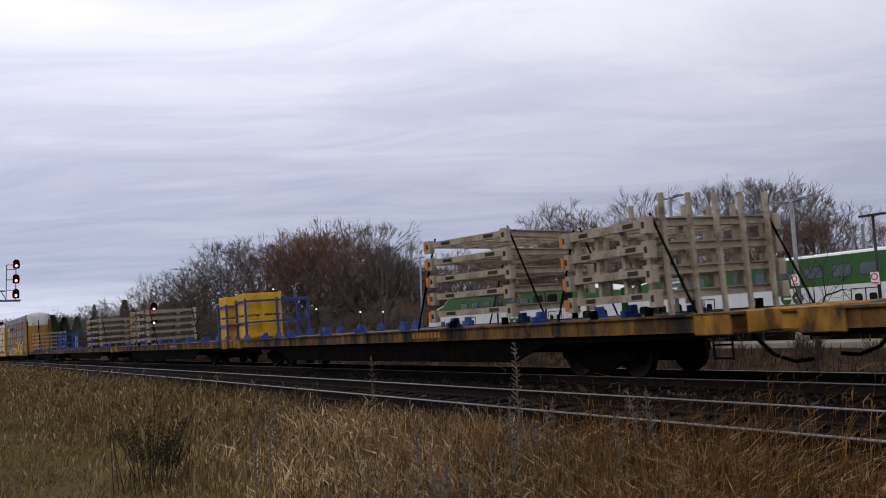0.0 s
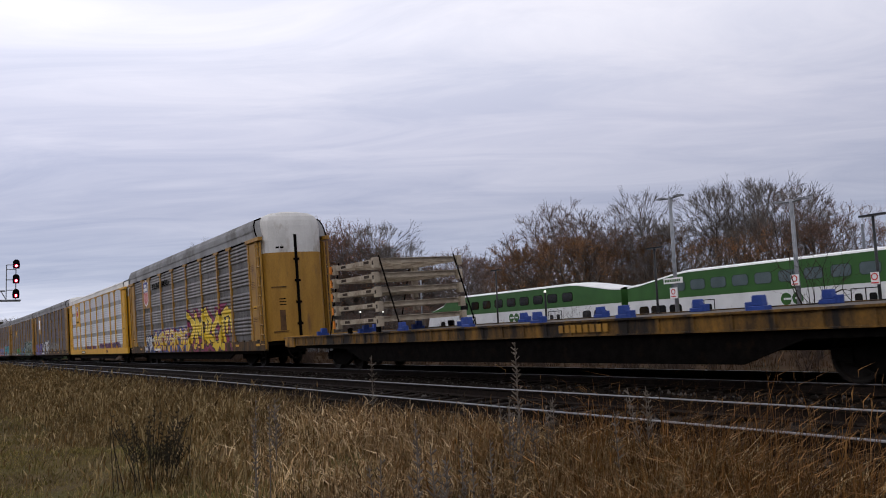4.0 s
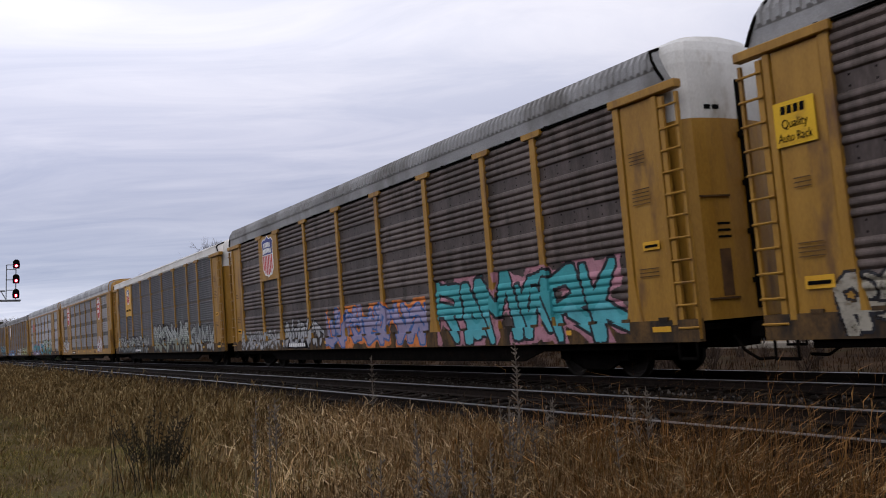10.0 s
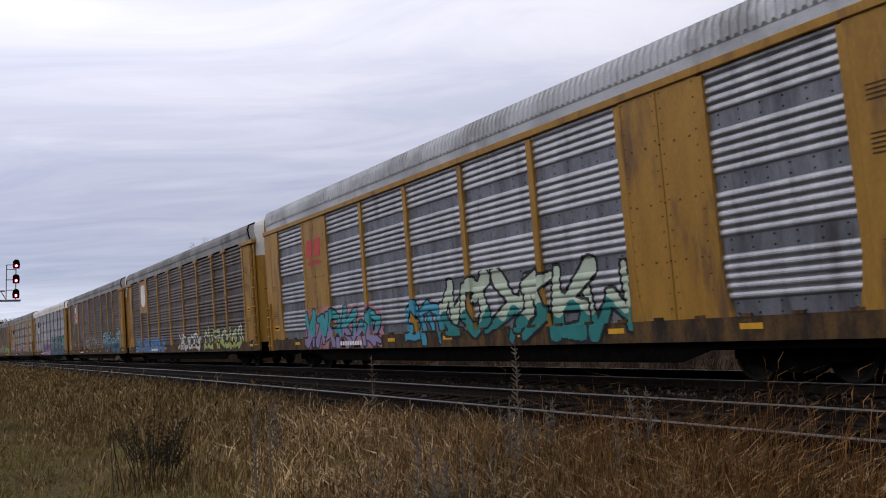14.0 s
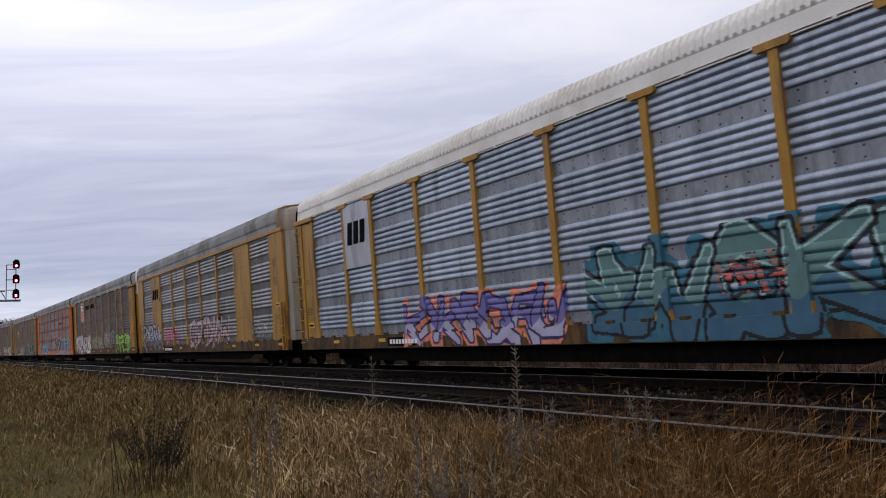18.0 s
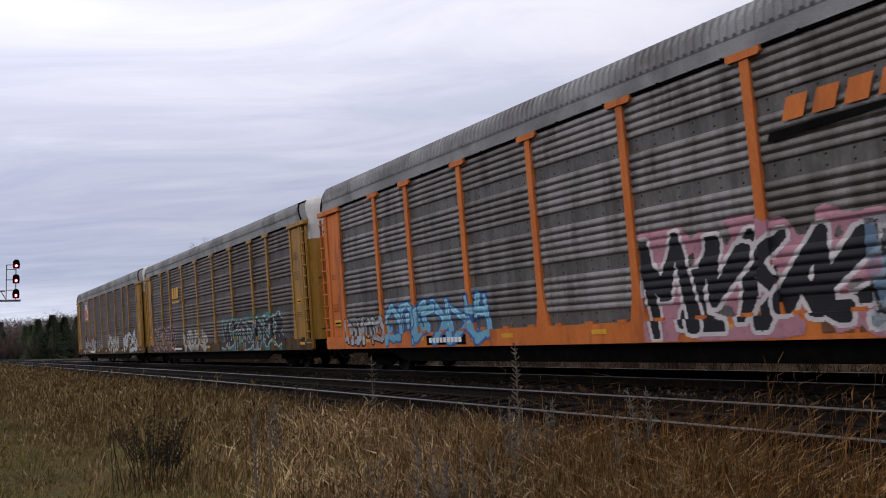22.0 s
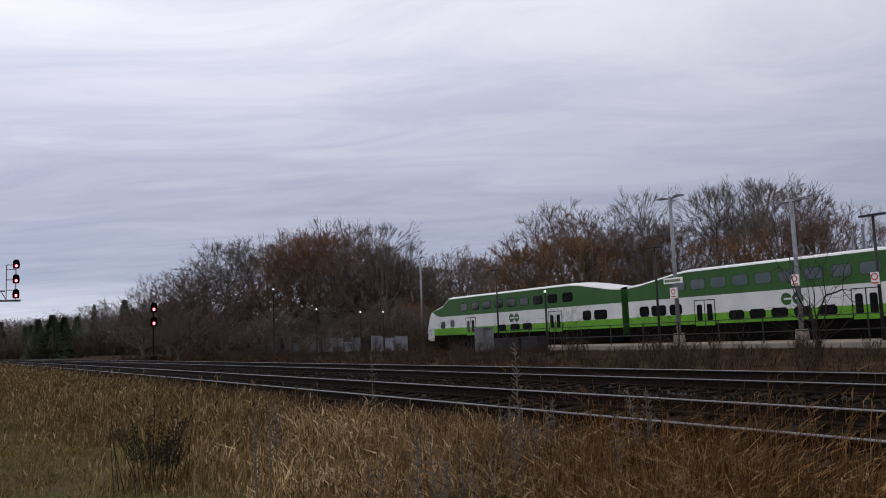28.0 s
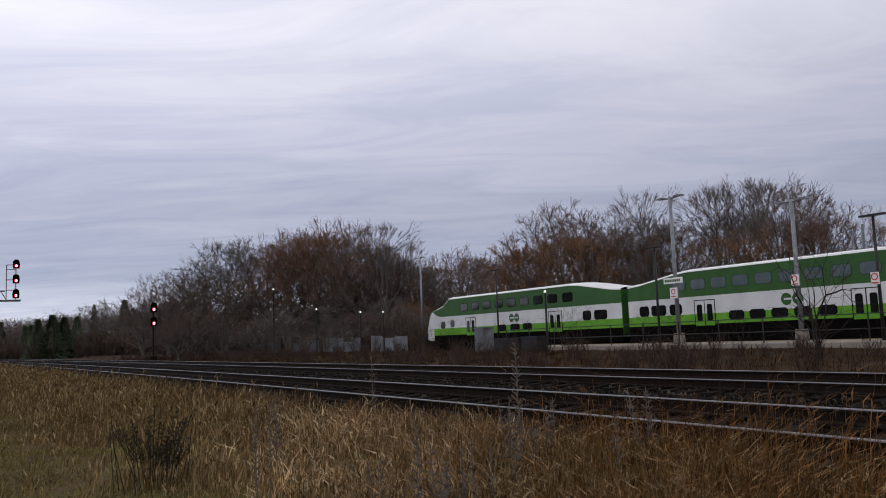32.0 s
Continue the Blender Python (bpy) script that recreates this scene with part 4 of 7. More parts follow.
    for row in range(nz):
        line = cls[row] + 10 * own[row]
        za, zb = z0 + row * dz, z0 + (row + 1) * dz
        brk = set(np.nonzero(np.diff(line))[0] + 1) | cuts
        brk = sorted(b for b in brk if 0 < b < nx)
        for a, b in zip([0] + brk, brk + [nx]):
            c = cls[row][a]
            if c < 0:
                continue
            verts, faces, mi = out[int(own[row][a])]
            um = u0 + (a + b) * 0.5 * dx
            ya, yb = skin(um, za, zb)
            k = len(verts)
            xa, xb = u0 + a * dx - HALF, u0 + b * dx - HALF
            verts += [(xa, ya, za), (xb, ya, za), (xb, yb, zb), (xa, yb, zb)]
            faces.append((k, k + 1, k + 2, k + 3))
            mi.append(int(c))
            # returns where the relief steps, so that a patch stays one skin
            who = own[row][a]
            if b < nx and own[row][b] == who and cls[row][b] >= 0:
                u2 = u0 + (b + 1) * dx
                y2, y3 = skin(u2, za, zb)
                if abs(y2 - ya) > 0.002 or abs(y3 - yb) > 0.002:
                    k = len(verts)
                    verts += [(xb, ya, za), (xb, y2, za), (xb, y3, zb), (xb, yb, zb)]
                    faces.append((k, k + 1, k + 2, k + 3))
                    mi.append(int(c))
            if row + 1 < nz and own[row + 1][(a + b) // 2] == who:
                y2, y3 = skin(um, zb, zb + dz)
                if abs(y2 - yb) > 0.002:
                    k = len(verts)
                    verts += [(xa, yb, zb), (xb, yb, zb), (xb, y2, zb), (xa, y2, zb)]
                    faces.append((k, k + 1, k + 2, k + 3))
                    mi.append(int(c))
    root = None
    for k in sorted(out):
        verts, faces, mi = out[k]
        if not faces:
            continue
        me = raw("spray_painting", verts, faces, mats, mi)
        if root is None:
            root = part("spray_painting", me, None, car, spec_label(fill))
        else:
            part("painted_letter" if k < 1000 else "painted_cloud", me, None, root)


def spec_label(c):
    r, g, b = c
    if max(c) - min(c) < 0.12:
        return "white spray-painted letter shapes" if r > 0.4 else "dark spray-painted letter shapes"
    return ("yellow" if r > 0.4 and g > 0.3 and b < 0.2 else "green" if g > r and g > b else "blue" if b > r else "red") + " spray-painted letter shapes"


def flat_piece(car, name, outline, y, mat, label="", t=0.006):
    bm = bmesh.new()
    prism(bm, outline, 1, y - t, y)
    return part(name, bm, mat, car, label)


def shield_outline(cx, cz, w, h):
    a = [(-0.5, 0.36), (-0.36, 0.44), (-0.18, 0.42), (0, 0.5), (0.18, 0.42), (0.36, 0.44), (0.5, 0.36), (0.44, 0.16), (0.48, -0.05), (0.47, -0.3), (0.3, -0.44), (0.1, -0.46), (0, -0.5), (-0.1, -0.46), (-0.3, -0.44), (-0.47, -0.3), (-0.48, -0.05), (-0.44, 0.16)]
    return [(cx + p * w, cz + q * h) for p, q in a]


def plate_mark(car, z0=3.25, mat="yellow_old"):
    a, b = POSTS[1] - HALF + 0.08, POSTS[2] - HALF - 0.08
    flat_piece(car, "emblem_plate", [(a, z0), (b, z0), (b, Z_TOP - 0.06), (a, Z_TOP - 0.06)], -SIDE - 0.012, M[mat], "painted steel emblem plate", 0.02)
    return (a + b) / 2


def shield_mark(car, mat="yellow_old", big=True):
    cx = plate_mark(car, 3.55 if big else 3.3, mat)
    cz, w, h = (4.5, 1.22, 1.6) if big else (4.62, 0.85, 1.05)
    y = -SIDE - 0.034
    root = flat_piece(car, "shield_emblem", shield_outline(cx, cz, w * 1.08, h * 1.06), y, M["white"], "striped red, white and blue shield emblem")
    top = [(p, q) for p, q in shield_outline(cx, cz, w, h) if q > cz + 0.05 * h]
    top += [(cx - 0.465 * w, cz + 0.05 * h), (cx + 0.465 * w, cz + 0.05 * h)]
    top = sorted(top, key=lambda p: -math.atan2(p[1] - cz - 0.2 * h, p[0] - cx))
    flat_piece(root, "blue_field", top, y - 0.009, M["blue"])
    for row, (k0, k1) in enumerate(((-0.32, 0.32), (-0.40, 0.38))):
        z = cz + h * (0.28 - 0.15 * row)
        n = 5 if row == 0 else 7
        for i in range(n):
            q = cx + w * (k0 + (k1 - k0) * i / n)
            g = w * (0.09 if row == 0 else 0.082)
            lift = 0.02 * h * math.sin(math.pi * (i + 0.5) / n)
            flat_piece(root, "letter_bar", [(q, z - 0.058 * h + lift), (q + g, z - 0.058 * h + lift), (q + g, z + 0.058 * h + lift), (q, z + 0.058 * h + lift)], y - 0.018, M["white"])
    for i in range(6):
        q = cx + w * (-0.44 + i * 0.155)
        d = abs(i - 2.5) / 2.5
        flat_piece(root, "red_stripe", [(q, cz - h * (0.46 - 0.13 * d * d)), (q + w * 0.09, cz - h * (0.46 - 0.13 * d * d)), (q + w * 0.09, cz + 0.03 * h), (q, cz + 0.03 * h)], y - 0.009, M["red"])


def white_plate_mark(car):
    cx = plate_mark(car)
    flat_piece(car, "blank_patch", [(cx - 0.55, 3.85), (cx + 0.5, 3.8), (cx + 0.58, 4.9), (cx - 0.5, 4.95)], -SIDE - 0.036, M["white"], "white patch over an old emblem")


def faded_plate_mark(car):
    cx = plate_mark(car, 3.3)
    flat_piece(car, "faded_emblem", shield_outline(cx, 4.4, 1.2, 1.5), -SIDE - 0.036, M["roof_white"], "sun-bleached shield emblem")


def bars_mark(car, u, z, w, h, n, mat, y=-SIDE - 0.02, name="letter_bar", slant=0.1):
    for i in range(n):
        q = u - HALF + w * i / n
        flat_piece(car, name, [(q, z), (q + w / n * 0.72, z), (q + w / n * 0.72 + slant * h, z + h), (q + slant * h, z + h)], y, M[mat])


def yellow_word_mark(car):
    bars_mark(car, 6.55, 3.72, 1.5, 0.62, 3, "yellow_new", name="yellow_letter_shape")
    flat_piece(car, "yellow_underline", [(6.5 - HALF, 3.48), (8.2 - HALF, 3.48), (8.2 - HALF, 3.58), (6.5 - HALF, 3.58)], -SIDE - 0.02, M["yellow_new"])


def octagon(car, u, z, r):
    for k, (rr, mat, nm) in enumerate(((r, "white", "octagon_border"), (r * 0.9, "red", "octagon_emblem"))):
        pts = [(u - HALF + 0.78 * rr * math.cos(math.pi / 8 + i * math.pi / 4) / math.cos(math.pi / 8), z + rr * math.sin(math.pi / 8 + i * math.pi / 4) / math.cos(math.pi / 8)) for i in range(8)]
        flat_piece(car, nm, pts, -SIDE - 0.034 - 0.009 * k, M[mat], "red octagon emblem with a white border" if k else "")
    for i, (w, o) in enumerate(((0.62, -0.2), (0.5, -0.1), (0.66, -0.3))):
        bars_mark(car, u + o * r - 0.15, z + r * (0.42 - 0.42 * i), w * r * 1.3, r * 0.28, 6, "white", -SIDE - 0.056)


def octagons_mark(car):
    octagon(car, 4.95, 4.45, 0.92)
    octagon(car, 21.6, 4.45, 0.92)


def red_word_mark(car):
    bars_mark(car, 4.15, 4.0, 1.5, 0.62, 2, "red", -SIDE - 0.034, "red_letter_shape", 0.2)
    bars_mark(car, 4.3, 3.72, 1.2, 0.13, 8, "red", -SIDE - 0.034)


def black_word_mark(car):
    bars_mark(car, 4.15, 3.95, 1.45, 0.6, 3, "ink", -SIDE - 0.036, "black_letter_shape", 0.15)
    for q in (4.0, 5.85):
        flat_piece(car, "bracket_bar", [(q - HALF - 0.03, 3.8), (q - HALF + 0.03, 3.8), (q - HALF + 0.03, 4.75), (q - HALF - 0.03, 4.75)], -SIDE - 0.036, M["ink"])


def grey_plate_mark(car):
    plate_mark(car, 3.3, "side_galv")
    bars_mark(car, 4.2, 4.05, 1.4, 0.72, 3, "ink", -SIDE - 0.036, "black_letter_shape", 0.15)


def slogan_mark(car):
    for word, u, w in (("BUILDING", 6.6, 1.95), ("AMERICA", 9.1, 1.9)):
        lettering(car, "slogan_lettering", word, u, 4.62, w, 0.46, "ink", -SIDE - 0.004, "black stencilled lettering " + word, 0.012)


def lettering(car, name, word, u, z, w, size, mat, y, label, bold=0.0):
    cu = bpy.data.curves.new(name, "FONT")
    cu.body, cu.size, cu.extrude, cu.offset = word, size, 0.003, bold
    tmp = new(name, cu)
    bpy.context.view_layer.update()
    me = bpy.data.meshes.new_from_object(tmp.evaluated_get(bpy.context.evaluated_depsgraph_get()))
    bpy.data.objects.remove(tmp)
    me.materials.clear()
    me.materials.append(M[mat])
    n = np.empty(len(me.vertices) * 3)
    me.vertices.foreach_get("co", n)
    n[0::3] *= w / n[0::3].max()
    me.vertices.foreach_set("co", n)
    ob = part(name, me, None, car, label)
    ob.matrix_local = pose(u - HALF, y, z, 90, 0, 0)


def small_shield_mark(car):
    shield_mark(car, "yellow_new", False)
    lettering(car, "plate_lettering", "BUILDING AMERICA", 4.2, 3.62, 1.45, 0.2, "ink", -SIDE - 0.037, "small dark lettering BUILDING AMERICA")


MARKS = {"shield": shield_mark, "shield_small": small_shield_mark, "white": white_plate_mark, "faded": faded_plate_mark,
         "yellow_word": yellow_word_mark, "octagons": octagons_mark, "red_word": red_word_mark, "black_word": black_word_mark, "grey_plate": grey_plate_mark,
         "slogan": slogan_mark}


def quality_board_mark(car):
    y = -SIDE - 0.04
    board = flat_piece(car, "yellow_board", [(0.22 - HALF, 3.72), (0.95 - HALF, 3.72), (0.95 - HALF, 4.42), (0.22 - HALF, 4.42)], y, M["crate_yellow"], "yellow quality board on the corner panel")
    bars_mark(board, 0.36, 4.22, 0.45, 0.13, 4, "ink", y - 0.008)
    lettering(board, "board_lettering", "Quality", 0.36, 4.0, 0.46, 0.2, "ink", y - 0.01, "black lettering Quality")
    lettering(board, "board_lettering", "Auto Rack", 0.28, 3.79, 0.6, 0.2, "ink", y - 0.01, "black lettering Auto Rack")


def orange_word_mark(car):
    y = -SIDE - 0.02
    bars_mark(car, 18.3, 4.12, 2.1, 0.36, 4, "orange", y, "orange_letter_shape", 0.35)
    flat_piece(car, "black_swoosh", [(18.0 - HALF, 3.86), (20.45 - HALF, 3.97), (20.5 - HALF, 4.05), (18.05 - HALF, 4.0)], y, M["ink"], "black stripe under the orange emblem")


MARKS.update({"quality_board": quality_board_mark, "orange_word": orange_word_mark})


def small_marks(car, spec):
    """Number board, reflector strips and stencil blocks along the sill and the corner panels."""
    y = -SIDE - 0.045
    flat_piece(car, "number_board", [(6.6 - HALF, 0.80), (8.6 - HALF, 0.80), (8.6 - HALF, 1.05), (6.6 - HALF, 1.05)], y, M["ink"], "black number board")
    bars_mark(car, 6.75, 0.86, 1.7, 0.13, 9, "white", y - 0.007, slant=0.0)
    for u in (2.6, 6.0, 10.2, 13.4, 16.6, 19.8, 23.0, 25.8):
        flat_piece(car, "reflector_strip", [(u - HALF, 0.93), (u - HALF + 0.45, 0.93), (u - HALF + 0.45, 1.03), (u - HALF, 1.03)], y, M["yellow_new"], "yellow reflective strip")
    bars_mark(car, 18.6, 0.84, 0.9, 0.2, 3, "rust", y, "red_letter_shape", 0.0)
    for u, z, w, h in ((25.75, 2.45, 0.42, 0.16), (0.45, 1.5, 0.5, 0.2)):
        flat_piece(car, "yellow_sticker", [(u - HALF, z), (u - HALF + w, z), (u - HALF + w, z + h), (u - HALF, z + h)], -SIDE - 0.036, M["yellow_new"], "small yellow warning sticker")
        flat_piece(car, "sticker_print", [(u - HALF + 0.05, z + h * 0.3), (u - HALF + w - 0.05, z + h * 0.3), (u - HALF + w - 0.05, z + h * 0.6), (u - HALF + 0.05, z + h * 0.6)], -SIDE - 0.044, M["ink"])
    for u, z, w, n in ((25.6, 4.3, 0.4, 4), (25.6, 3.6, 0.45, 5), (25.6, 2.1, 0.5, 3), (0.45, 3.2, 0.3, 3), (0.4, 2.2, 0.45, 4)):
        for k in range(n):
            flat_piece(car, "stencil_line", [(u - HALF, z - 0.07 * k), (u - HALF + w, z - 0.07 * k), (u - HALF + w, z - 0.07 * k + 0.018), (u - HALF, z - 0.07 * k + 0.018)], -SIDE - 0.036, M["pocket"])


WHT, SLV, BLK = (0.62, 0.62, 0.62), (0.42, 0.43, 0.45), (0.015, 0.015, 0.02)
YEL, TEAL, GRN, PUR, ORG, LBL, PNK, BLU = (0.72, 0.50, 0.03), (0.05, 0.33, 0.36), (0.05, 0.30, 0.14), (0.10, 0.06, 0.26), (0.70, 0.22, 0.05), (0.16, 0.40, 0.55), (0.46, 0.22, 0.27), (0.04, 0.12, 0.34)
LIL, SAGE, MAR, LIME = (0.30, 0.27, 0.42), (0.34, 0.40, 0.34), (0.25, 0.03, 0.10), (0.22, 0.50, 0.05)

paint("crate_yellow", (0.58, 0.34, 0.01), (0.74, 0.45, 0.015), rough=0.5, stain=(0.4, 0.22, 0.02), stain_amount=0.15, scale=1.5, bump=0.1)

CARS = [
    dict(label="weathered grey autorack with yellow posts and bright yellow graffiti", sheet="side_grey", post="yellow_old", roof="roof_grey", rise=0.08, marks=("shield", "slogan"),
         tags=[(4.1, 6.3, 0.76, 1.85, WHT, (0.015, 0.03, 0.1), (0.02, 0.04, 0.13)), (6.3, 14.7, 0.76, 2.15, YEL, MAR, (0.05, 0.10, 0.30), None, WHT), (14.6, 22.5, 0.76, 3.0, YEL, BLK, MAR, None, (0.8, 0.65, 0.2))]),
    dict(label="clean silver autorack with bright yellow posts and cream roof", sheet="side_bright", post="yellow_new", roof="roof_white", sill="yellow_new", gutter="yellow_new", rise=-0.28, marks=("shield_small",),
         tags=[(8.0, 13.5, 1.15, 1.45, (0.04, 0.05, 0.10), MAR, None, None, None, 3, 0.3), (15.5, 24.0, 1.15, 1.6, (0.05, 0.07, 0.16), MAR, None, None, None, 5, 0.3)]),
    dict(label="dark brown weathered autorack with white and purple graffiti", sheet="side_brown", post="yellow_old", roof="roof_grey", marks=("white",),
         tags=[(0.7, 6.2, 0.76, 2.1, PUR, (0.22, 0.18, 0.36), (0.04, 0.03, 0.12)), (6.6, 12.4, 0.76, 2.4, WHT, BLK, None, SLV), (12.4, 20.5, 1.2, 2.15, (0.35, 0.33, 0.28), (0.12, 0.10, 0.08), None, None, None, 2, 0.4)]),
    dict(label="dark brown weathered autorack with long green and grey graffiti", sheet="side_brown", post="yellow_old", roof="roof_grey", marks=("yellow_word", "quality_board"),
         tags=[(0.9, 5.6, 0.78, 1.75, (0.36, 0.33, 0.27), BLK, None, None, None, 4, 0.35), (6.4, 11.9, 0.76, 1.95, GRN, BLK, (0.35, 0.06, 0.03), None, LIME), (12.6, 17.3, 0.76, 2.05, (0.10, 0.20, 0.34), BLK, None, None, LBL), (17.8, 24.6, 0.76, 2.6, (0.12, 0.155, 0.13), (0.5, 0.56, 0.52), (0.035, 0.16, 0.09), (0.06, 0.13, 0.095), None, 11, 0.2, 0.15, 0.12, 4)]),
    dict(label="grey-brown autorack with lilac and turquoise graffiti on an orange cloud", sheet="side_brown", post="yellow_old", roof="roof_grey", marks=("shield",),
         tags=[(0.9, 5.8, 0.78, 1.6, SLV, (0.2, 0.2, 0.2), None, None, None, 7, 0.45), (6.1, 10.0, 0.76, 1.9, SLV, BLK, None, None, None, 3, 0.35), (10.3, 17.3, 0.76, 2.15, LIL, BLU, ORG), (17.9, 25.2, 0.76, 2.5, TEAL, BLK, PNK, (0.10, 0.42, 0.48))]),
    dict(label="slate-grey autorack with white roof and big pale outlined letters", sheet="side_slate", post="yellow_old", roof="roof_white", fine=True, rise=-0.3, gutter="roof_white", marks=("shield_small",),
         tags=[(0.8, 10.6, 0.76, 1.9, (0.17, 0.185, 0.175), BLK, (0.02, 0.02, 0.024), None, (0.6, 0.62, 0.6)), (12.1, 20.6, 0.76, 2.45, (0.30, 0.33, 0.31), BLK, (0.02, 0.02, 0.024), (0.26, 0.28, 0.22), WHT), (20.8, 25.2, 0.76, 2.3, (0.36, 0.38, 0.38), BLK, None, None, None, 3, 0.3)]),
    dict(label="dull galvanised autorack with plain yellow bays and red octagon emblems", sheet="side_dull", post="yellow_old", roof="roof_galv", kind="flush", rise=0.12, sill="yellow_old", marks=("octagons",),
         tags=[(1.0, 4.8, 0.9, 2.15, WHT, BLK), (20.4, 22.6, 0.9, 2.2, WHT, MAR)]),
    dict(label="galvanised autorack with a plain yellow bay and teal graffiti", sheet="side_galv", post="yellow_old", roof="roof_galv", kind="flush", rise=0.12, marks=("red_word",),
         tags=[(3.6, 9.8, 0.76, 2.2, TEAL, BLK, PNK, (0.28, 0.24, 0.42)), (11.3, 13.3, 0.8, 2.1, (0.06, 0.32, 0.46), BLK), (13.2, 20.5, 0.76, 2.6, (0.50, 0.58, 0.46), BLK, None, (0.03, 0.22, 0.21))]),
    dict(label="dark brown autorack with faded emblem and lime graffiti", sheet="side_brown", post="yellow_old", roof="roof_grey", marks=("faded",),
         tags=[(2.0, 10.2, 0.76, 1.7, BLU, LBL, (0.30, 0.12, 0.14), None, None, 3, 0.25), (13.5, 18.0, 0.76, 1.8, WHT, BLK), (18.6, 24.8, 0.76, 2.0, (0.40, 0.46, 0.14), BLK, None, None, WHT)]),
    dict(label="grey-brown autorack with large teal blue graffiti", sheet="side_brown", post="yellow_old", roof="roof_grey", marks=("shield",),
         tags=[(9.7, 16.2, 1.2, 2.3, (0.40, 0.38, 0.36), (0.18, 0.16, 0.15), None, None, None, 9, 0.5), (1.0, 8.0, 0.8, 1.5, (0.22, 0.09, 0.07), (0.1, 0.08, 0.07), None, None, None, 5, 0.55), (18.0, 25.2, 0.76, 2.65, (0.06, 0.26, 0.34), BLK, None, (0.04, 0.14, 0.22), WHT)]),
    dict(label="pale blue-silver autorack with white roof and coral graffiti", sheet="side_blue", post="yellow_old", roof="roof_white", gutter="roof_white", marks=("grey_plate",),
         tags=[(7.6, 15.0, 0.76, 2.15, (0.17, 0.15, 0.38), (0.03, 0.03, 0.12), (0.72, 0.24, 0.15), (0.42, 0.40, 0.56)), (15.6, 25.2, 0.76, 2.75, (0.11, 0.21, 0.21), BLK, (0.04, 0.15, 0.22), (0.05, 0.13, 0.20), (0.32, 0.50, 0.50), 12, 0.12, 0.125, 0.1, 6), (19.0, 20.4, 1.5, 2.2, (0.55, 0.12, 0.10), BLK, None, None, None, 4, 0.1)]),
    dict(label="dull galvanised autorack with plain yellow bays and pink outlined graffiti", sheet="side_dull", post="yellow_old", roof="roof_grey", kind="flush", door="door_tan", rise=0.14, marks=("black_word",),
         tags=[(0.6, 6.1, 0.76, 2.7, (0.33, 0.32, 0.39), BLK, None, (0.17, 0.155, 0.225), (0.5, 0.5, 0.54), 3, 0.12, 0.088, 0.4, 5), (6.7, 9.7, 1.1, 2.2, PNK, (0.35, 0.04, 0.05), None, None, None, 2, 0.25), (12.2, 19.3, 0.9, 2.6, (0.46, 0.30, 0.31), BLK, None, None, SLV), (22.7, 25.2, 1.2, 2.0, SLV, (0.12, 0.12, 0.12), None, None, None, 3, 0.5)]),
    dict(label="weathered brown autorack with big white block graffiti", sheet="side_brown", post="yellow_old", roof="roof_grey", rise=0.08, marks=("shield", "slogan"),
         tags=[(0.8, 9.0, 0.76, 2.45, WHT, BLK, PNK), (9.1, 14.0, 1.15, 2.2, (0.28, 0.30, 0.20), (0.5, 0.5, 0.45), None, None, None, 6, 0.4), (15.0, 19.0, 1.2, 2.7, (0.36, 0.34, 0.32), (0.15, 0.14, 0.13), None, None, None, 5, 0.4), (19.8, 24.9, 0.78, 2.3, LIME, BLK, None, None, (0.6, 0.8, 0.3))]),
    dict(label="grey autorack with orange posts and sills", sheet="side_grey", post="orange", roof="roof_grey", sill="orange", rise=0.06, marks=("orange_word",),
         tags=[(1.2, 4.1, 0.78, 1.75, SLV, BLK, None, None, None, 3, 0.35), (4.1, 9.7, 0.76, 2.15, LBL, BLU, None, None, (0.35, 0.6, 0.7)), (14.9, 20.4, 0.76, 2.8, BLK, (0.62, 0.58, 0.58), PNK, None, None, 5, 0.1, 0.095, 0.1, 5), (19.4, 25.2, 0.76, 2.5, (0.22, 0.34, 0.48), BLK, (0.45, 0.5, 0.55))]),
    dict(label="dark brown autorack with black and green graffiti", sheet="side_brown", post="yellow_old", roof="roof_grey", marks=("yellow_word",),
         tags=[(1.35, 7.0, 0.8, 2.35, (0.09, 0.075, 0.068), (0.5, 0.3, 0.3), None, None, None, 3, 0.25, 0.1), (8.7, 13.4, 0.76, 2.0, (0.45, 0.42, 0.38), (0.1, 0.1, 0.1), None, None, None, 8, 0.3), (15.8, 23.9, 0.76, 2.3, (0.025, 0.025, 0.03), (0.4, 0.42, 0.42), (0.03, 0.20, 0.18))]),
    dict(label="dark brown autorack with white graffiti, last car of the train", sheet="side_brown", post="yellow_old", roof="roof_grey", rise=0.08, marks=("shield",),
         tags=[(3.2, 9.1, 0.76, 2.3, (0.46, 0.44, 0.42), (0.05, 0.035, 0.03), (0.16, 0.04, 0.03), None, None, 4, 0.25, 0.075), (9.3, 12.0, 1.0, 1.9, SLV, (0.2, 0.2, 0.2), None, None, None, 4, 0.5), (14.7, 18.6, 0.78, 2.2, (0.55, 0.52, 0.48), (0.2, 0.18, 0.16), None, None, None, 2, 0.3), (20.6, 25.2, 0.76, 2.35, WHT, BLK)]),
]

TRAIN = []      # (car, distance of its origin behind the leading edge of the first autorack)
for number, spec in enumerate(CARS, 1):
    TRAIN.append((autorack(spec), PITCH_L * number - HALF))

